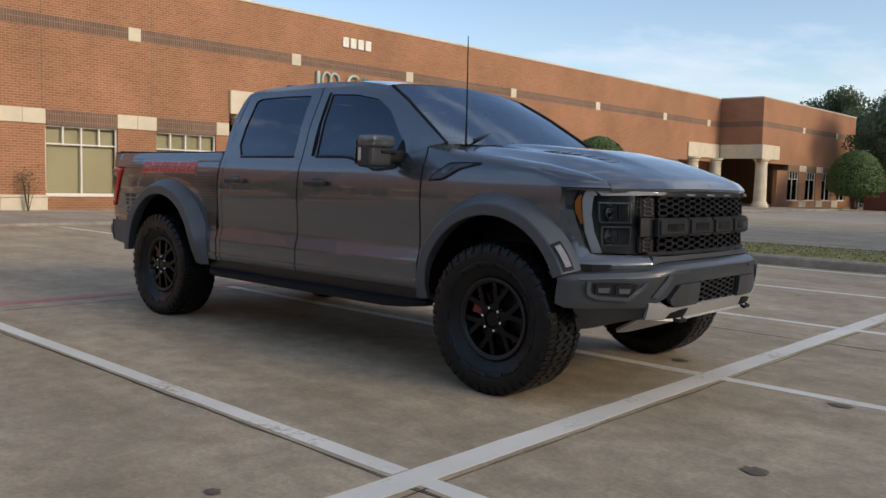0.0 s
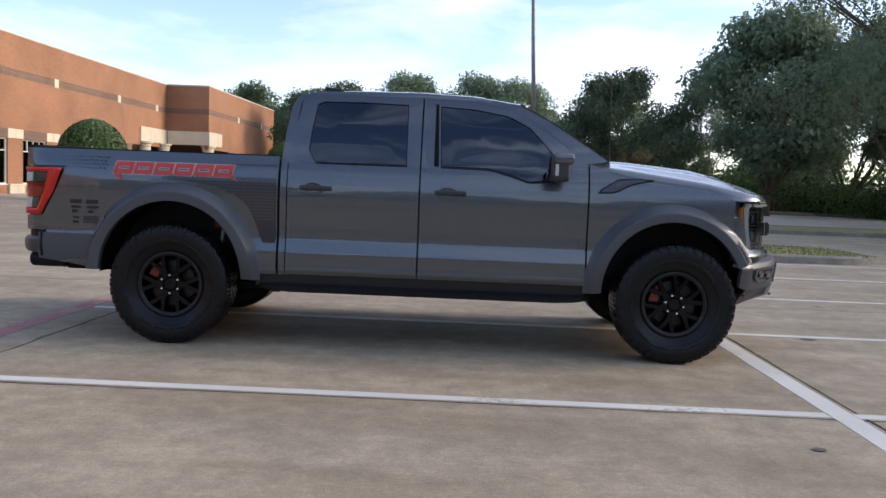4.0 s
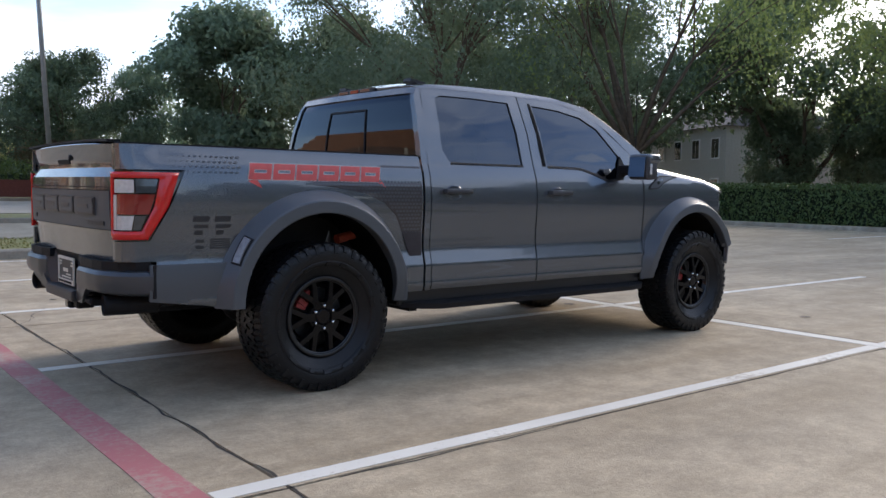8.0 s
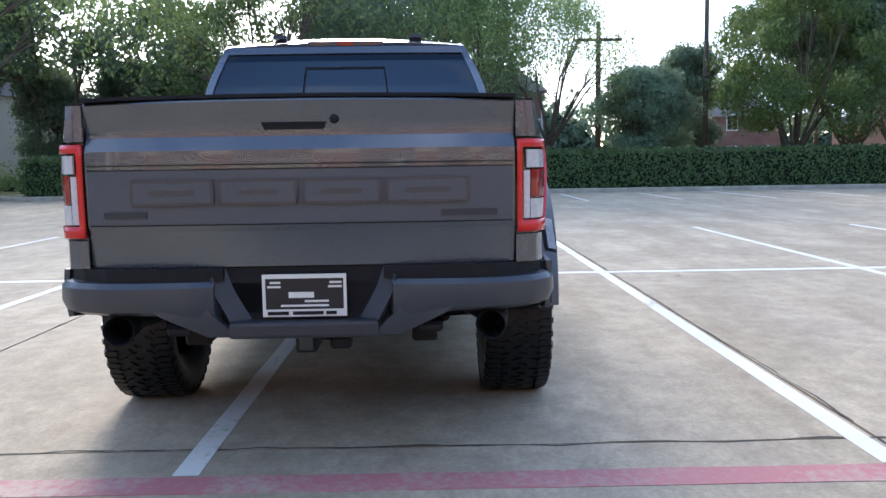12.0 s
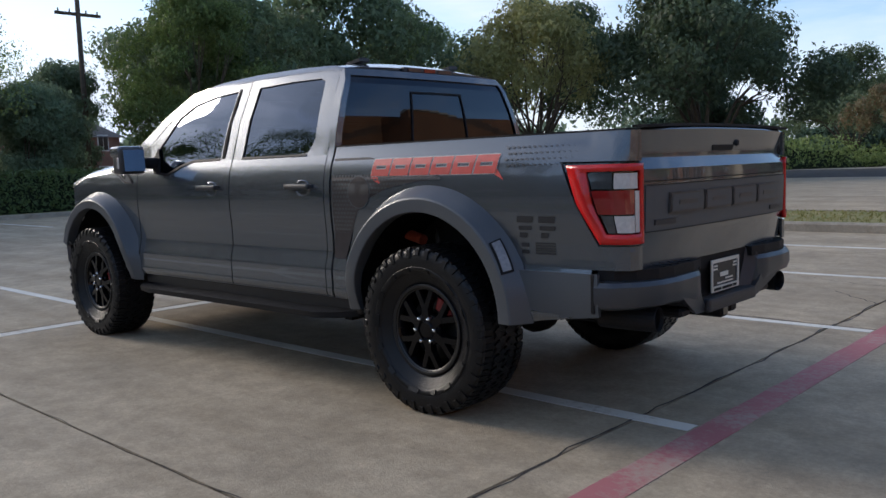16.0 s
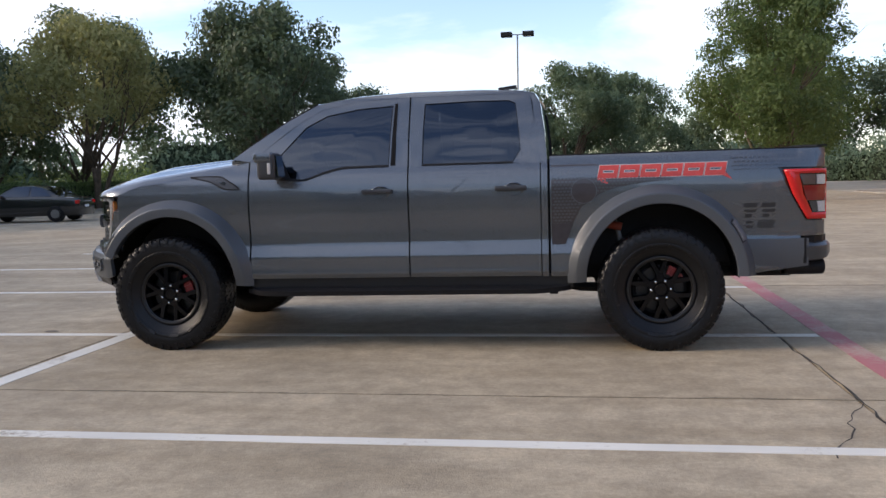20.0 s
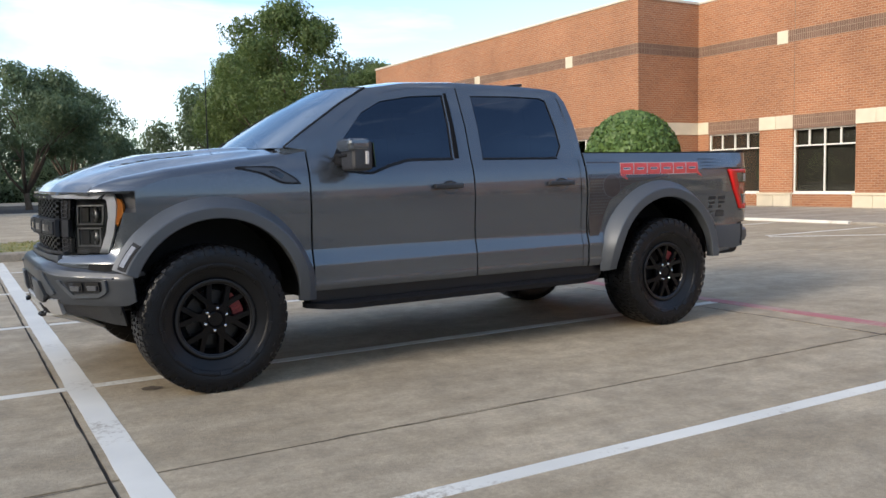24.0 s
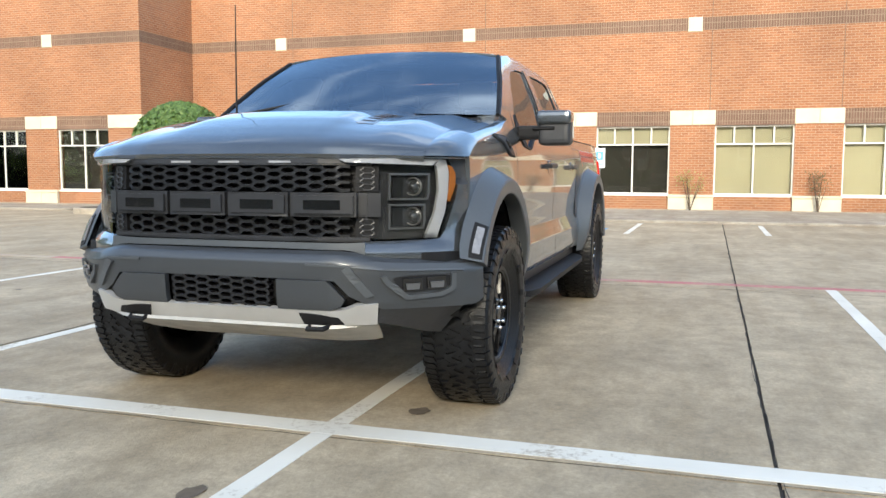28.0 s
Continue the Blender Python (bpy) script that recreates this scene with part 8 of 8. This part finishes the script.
def sedan(m):
    c = thing("saloon_car", m, "dark parked saloon car in front of the hedge", "car")
    bm = bmesh.new()
    rings = []
    for x, w, belt, roof in ((-2.2, 0.66, 0.78, 0.78), (-2.14, 0.77, 0.88, 0.885), (-1.9, 0.82, 0.93, 0.935), (-1.5, 0.84, 0.95, 0.975), (-1.2, 0.845, 0.96, 1.17), (-0.9, 0.85, 0.965, 1.335), (-0.5, 0.85, 0.97, 1.42), (0.0, 0.85, 0.97, 1.435),
                             (0.3, 0.85, 0.97, 1.39), (0.6, 0.85, 0.965, 1.22), (0.95, 0.845, 0.95, 0.99), (1.4, 0.83, 0.88, 0.92), (1.8, 0.80, 0.80, 0.84), (2.1, 0.72, 0.70, 0.73), (2.2, 0.60, 0.58, 0.59)):
        ww = w * 0.97 - (roof - belt) * 0.42
        half = [(w * 0.9, 0.24), (w, 0.36), (w * 1.012, 0.56), (w * 1.005, belt - 0.12), (w * 0.97, belt), (ww, roof - 0.10 * (roof - belt)), (ww * 0.7, roof)]
        rings.append([bm.verts.new((x, y, z)) for y, z in half] + [bm.verts.new((x, -y, z)) for y, z in half[::-1]])
    for p, q in zip(rings, rings[1:]):
        for k in range(len(p)):
            bm.faces.new((p[k], q[k], q[(k + 1) % len(p)], p[(k + 1) % len(p)]))
    bm.faces.new(rings[0][::-1])
    bm.faces.new(rings[-1])
    bmesh.ops.recalc_face_normals(bm, faces=bm.faces[:])
    sharpen(part("body", bm, M_CARBLK, c), 38)
    for sg in (-1, 1):
        part("side_window", prism([(-1.25, 0.98), (-0.85, 1.30), (-0.45, 1.36), (-0.42, 0.99)], 0.02, lambda u, v, d: (u, sg * (0.83 - (v - 0.98) * 0.42 + 0.006 - d * 0.5), v)), M_GLASS, c)
        part("side_window", prism([(-0.36, 0.99), (-0.38, 1.36), (0.15, 1.36), (0.75, 1.0)], 0.02, lambda u, v, d: (u, sg * (0.83 - (v - 0.98) * 0.42 + 0.006 - d * 0.5), v)), M_GLASS, c)
        part("tail_lamp", box(-2.2, sg * 0.50, 0.68, -2.10, sg * 0.80, 0.82, 0.02), M_REDLENS, c)
        part("head_lamp", box(2.05, sg * 0.45, 0.62, 2.17, sg * 0.76, 0.74, 0.02), M_WHITELENS, c)
        part("door_mirror", box(0.6, sg * 0.84, 0.95, 0.75, sg * 1.0, 1.06, 0.02), M_CARBLK, c)
    part("rear_window", ruled([(-1.52, -0.68, 0.955), (-1.52, 0.68, 0.955)], [(-1.0, -0.58, 1.325), (-1.0, 0.58, 1.325)], lambda x, y, z: (x - 0.012, y, z + 0.012), 4, 2, 0.005), M_GLASS, c)
    part("windscreen", ruled([(0.92, -0.68, 1.015), (0.92, 0.68, 1.015)], [(0.25, -0.58, 1.40), (0.25, 0.58, 1.40)], lambda x, y, z: (x + 0.01, y, z + 0.012), 4, 2, 0.005), M_GLASS, c)
    part("plate", box(-2.215, -0.16, 0.55, -2.20, 0.16, 0.64), M_SIGNWHITE, c)
    for x in (-1.35, 1.35):
        for sg in (-1, 1):
            w = part("wheel", lathe([(0, 0.10), (0.19, 0.10), (0.20, 0.08), (0.22, 0.11), (0.30, 0.10), (0.315, 0.06), (0.315, -0.1), (0, -0.1)], 24, m=Matrix.Translation((x, sg * 0.76, 0.315)) @ Matrix.Rotation(radians(-90 * sg), 4, "X")), M_RUBBER, c)
            part("hub_cap", lathe([(0, 0.112), (0.17, 0.105)], 18, m=Matrix.Translation((x, sg * 0.76, 0.315)) @ Matrix.Rotation(radians(-90 * sg), 4, "X")), M_DISC, w)
    return c


sedan(pose(21.6, -22.6, 0.0, 0, 0, 8))


# houses behind the hedge and across the street
def house(x, y, w, d, h, rz, wallm, storeys, label, porch=True):
    t = thing("house", pose(x, y, -0.06, 0, 0, rz), label, "house", "houses beyond the lot")
    part("wall", box(-d / 2, -w / 2, 0, d / 2, w / 2, h), wallm, t)
    rise = 2.2
    bm = bmesh.new()
    v = [bm.verts.new(p) for p in ((-d / 2 - 0.4, -w / 2 - 0.4, h), (d / 2 + 0.4, -w / 2 - 0.4, h), (d / 2 + 0.4, w / 2 + 0.4, h), (-d / 2 - 0.4, w / 2 + 0.4, h), (0, -w / 2 + 1.5, h + rise), (0, w / 2 - 1.5, h + rise))]
    for f in ((0, 1, 4), (1, 2, 5, 4), (2, 3, 5), (3, 0, 4, 5), (0, 3, 2, 1)):
        bm.faces.new([v[i] for i in f])
    bmesh.ops.recalc_face_normals(bm, faces=bm.faces[:])
    part("roof", bm, M_ROOF, t)
    n = max(2, int(w / 2.6))
    for s in range(storeys):
        for k in range(n):
            yy = -w / 2 + (k + 0.5) * w / n
            z = 0.9 + s * 2.9
            win = part("window", box(-d / 2 - 0.05, yy - 0.55, z - 0.08, -d / 2 - 0.002, yy + 0.55, z + 1.43), M_FRAME, t)
            part("pane", box(-d / 2 - 0.06, yy - 0.47, z, -d / 2 - 0.05, yy - 0.02, z + 1.35), M_GLOSSBLK, win)
            part("pane", box(-d / 2 - 0.06, yy + 0.02, z, -d / 2 - 0.05, yy + 0.47, z + 1.35), M_GLOSSBLK, win)
    if porch:
        for k in range(0, n, 2):
            yy = -w / 2 + (k + 0.5) * w / n
            b = part("balcony", box(-d / 2 - 1.4, yy - 1.4, 2.7, -d / 2, yy + 1.4, 2.95), M_FRAME, t)
            for q in (-1.35, 1.35):
                part("post", box(-d / 2 - 1.4, yy + q - 0.06, 0, -d / 2 - 1.28, yy + q + 0.06, 4.9), M_FRAME, b)
            part("rail", box(-d / 2 - 1.4, yy - 1.3, 3.75, -d / 2 - 1.33, yy + 1.3, 3.83), M_FRAME, b)
            for q in range(9):
                part("baluster", box(-d / 2 - 1.385, yy - 1.2 + q * 0.3 - 0.02, 2.95, -d / 2 - 1.345, yy - 1.2 + q * 0.3 + 0.02, 3.75), M_FRAME, b)
    return t


M_BRICKFAR = mat("dull_brick", (0.22, 0.12, 0.085), 0.9, var=0.25, scale=1.5)
M_PINKBRICK = mat("pale_pink_brick", (0.42, 0.25, 0.18), 0.9, var=0.2, scale=1.5)
house(54, 1.5, 18, 9, 5.6, 0, M_BRICKFAR, 2, "dull brick townhouse with white balconies beyond the hedge")
house(57, 14.5, 13, 9, 3.3, -8, M_BRICKFAR, 1, "low dull brick house beyond the hedge", False)
house(78, -28, 10, 9, 5.0, 4, M_BRICKFAR, 2, "dull brick townhouse beyond the hedge", False)
house(62, -38, 9, 7, 3.6, 35, M_PINKBRICK, 1, "small pale brick gatehouse with a hipped roof", False)
house(66, -52, 16, 9, 6.0, 40, M_BRICKFAR, 2, "dull brick townhouse behind trees")
house(50, 62, 20, 10, 6.2, -50, M_HOUSE, 2, "pale two-storey house across the street", False)
house(58, 34, 16, 10, 6.0, -25, M_HOUSE, 2, "pale house behind oaks", False)
fence = thing("boundary_wall", label="low dark red wall across the street", category="wall", kind="structure")
for k in range(3, 14):
    part("panel", box(-30 + k * 6, 60.0, -0.06, -24.1 + k * 6, 60.2, 1.35, 0.02), M_WALLRED, fence)
    part("post", box(-30.12 + k * 6, 59.9, -0.06, -29.9 + k * 6, 60.3, 1.5, 0.02), M_WALLRED, fence)
skip_fence = thing("screen_fence", label="dark red screen fence beside the entrance", category="fence", kind="structure")
for k in range(3):
    part("panel", box(-24.0 + 2.4 * k, -44.1, -0.06, -21.65 + 2.4 * k, -44.0, 1.5), M_WALLRED, skip_fence)

# woods in the distance
def woods(name, pts, n, h, size, leaf, seed, label):
    rng = np.random.default_rng(seed)
    P = np.array(pts, float)
    seg = rng.integers(0, len(P) - 1, n)
    q = rng.uniform(0, 1, n)
    base = P[seg] + (P[seg + 1] - P[seg]) * q[:, None]
    along = seg + q
    top = h * (0.62 + 0.22 * np.sin(along * 9.1 + seed) + 0.16 * np.sin(along * 23.7))
    z = rng.uniform(0, 1, n) ** 0.8 * top
    off = rng.normal(0, 1.3, (n, 2))
    pos = np.stack([base[:, 0] + off[:, 0], base[:, 1] + off[:, 1], z], 1)
    v, f = leaves(pos, rng.normal(0, 1, (n, 3)), size, rng)
    w_ = tagged(raw(name, v.tolist(), f, leaf), label, "woods", kind="stuff")
    # dark sheet added inside the leaves, so no sky shows through low down
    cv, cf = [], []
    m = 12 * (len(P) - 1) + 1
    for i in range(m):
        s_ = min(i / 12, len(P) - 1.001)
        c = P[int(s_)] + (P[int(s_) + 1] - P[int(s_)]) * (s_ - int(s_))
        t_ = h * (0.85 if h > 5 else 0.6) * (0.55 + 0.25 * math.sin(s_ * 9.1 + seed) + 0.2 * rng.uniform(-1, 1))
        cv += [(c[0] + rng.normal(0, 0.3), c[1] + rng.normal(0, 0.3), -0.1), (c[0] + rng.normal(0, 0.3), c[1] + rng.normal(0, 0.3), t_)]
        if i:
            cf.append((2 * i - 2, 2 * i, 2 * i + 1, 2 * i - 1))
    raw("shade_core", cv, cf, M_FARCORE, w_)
    return w_


woods("far_woods", [(90, 30), (95, 0), (92, -30), (85, -60), (60, -100), (30, -125), (6, -128)], 26000, 11, 0.9, M_OAK, 1, "dense dark woods in the distance")
woods("far_woods", [(-16, -126), (-40, -120), (-70, -90), (-80, -60)], 9000, 10, 0.9, M_OAK, 2, "dense dark woods in the distance")
woods("far_woods", [(90, 30), (84, 60), (60, 96), (30, 104), (0, 108), (-30, 104), (-60, 100)], 26000, 9, 0.9, M_OAK, 3, "dense dark woods in the distance")
woods("shrub_belt", [(38, 24), (40, 8), (40, -12), (38, -34)], 18000, 1.7, 0.24, M_OAKB, 4, "belt of low shrubs behind the hedge")
woods("shrub_belt", [(38, -34), (34, -54), (14, -74), (4, -76)], 24000, 3.4, 0.26, M_OAKB, 7, "belt of mixed shrubs behind the hedge")
woods("shrub_belt", [(36, 30), (34, 52), (22, 66), (0, 70), (-16, 74)], 34000, 5.0, 0.30, M_ASH, 5, "belt of mixed shrubs across the street")
woods("shrub_belt", [(10, -76), (2, -79), (-8, -79), (-18, -74), (-32, -64)], 26000, 6.0, 0.32, M_OAK, 6, "belt of mixed trees beyond the lot")
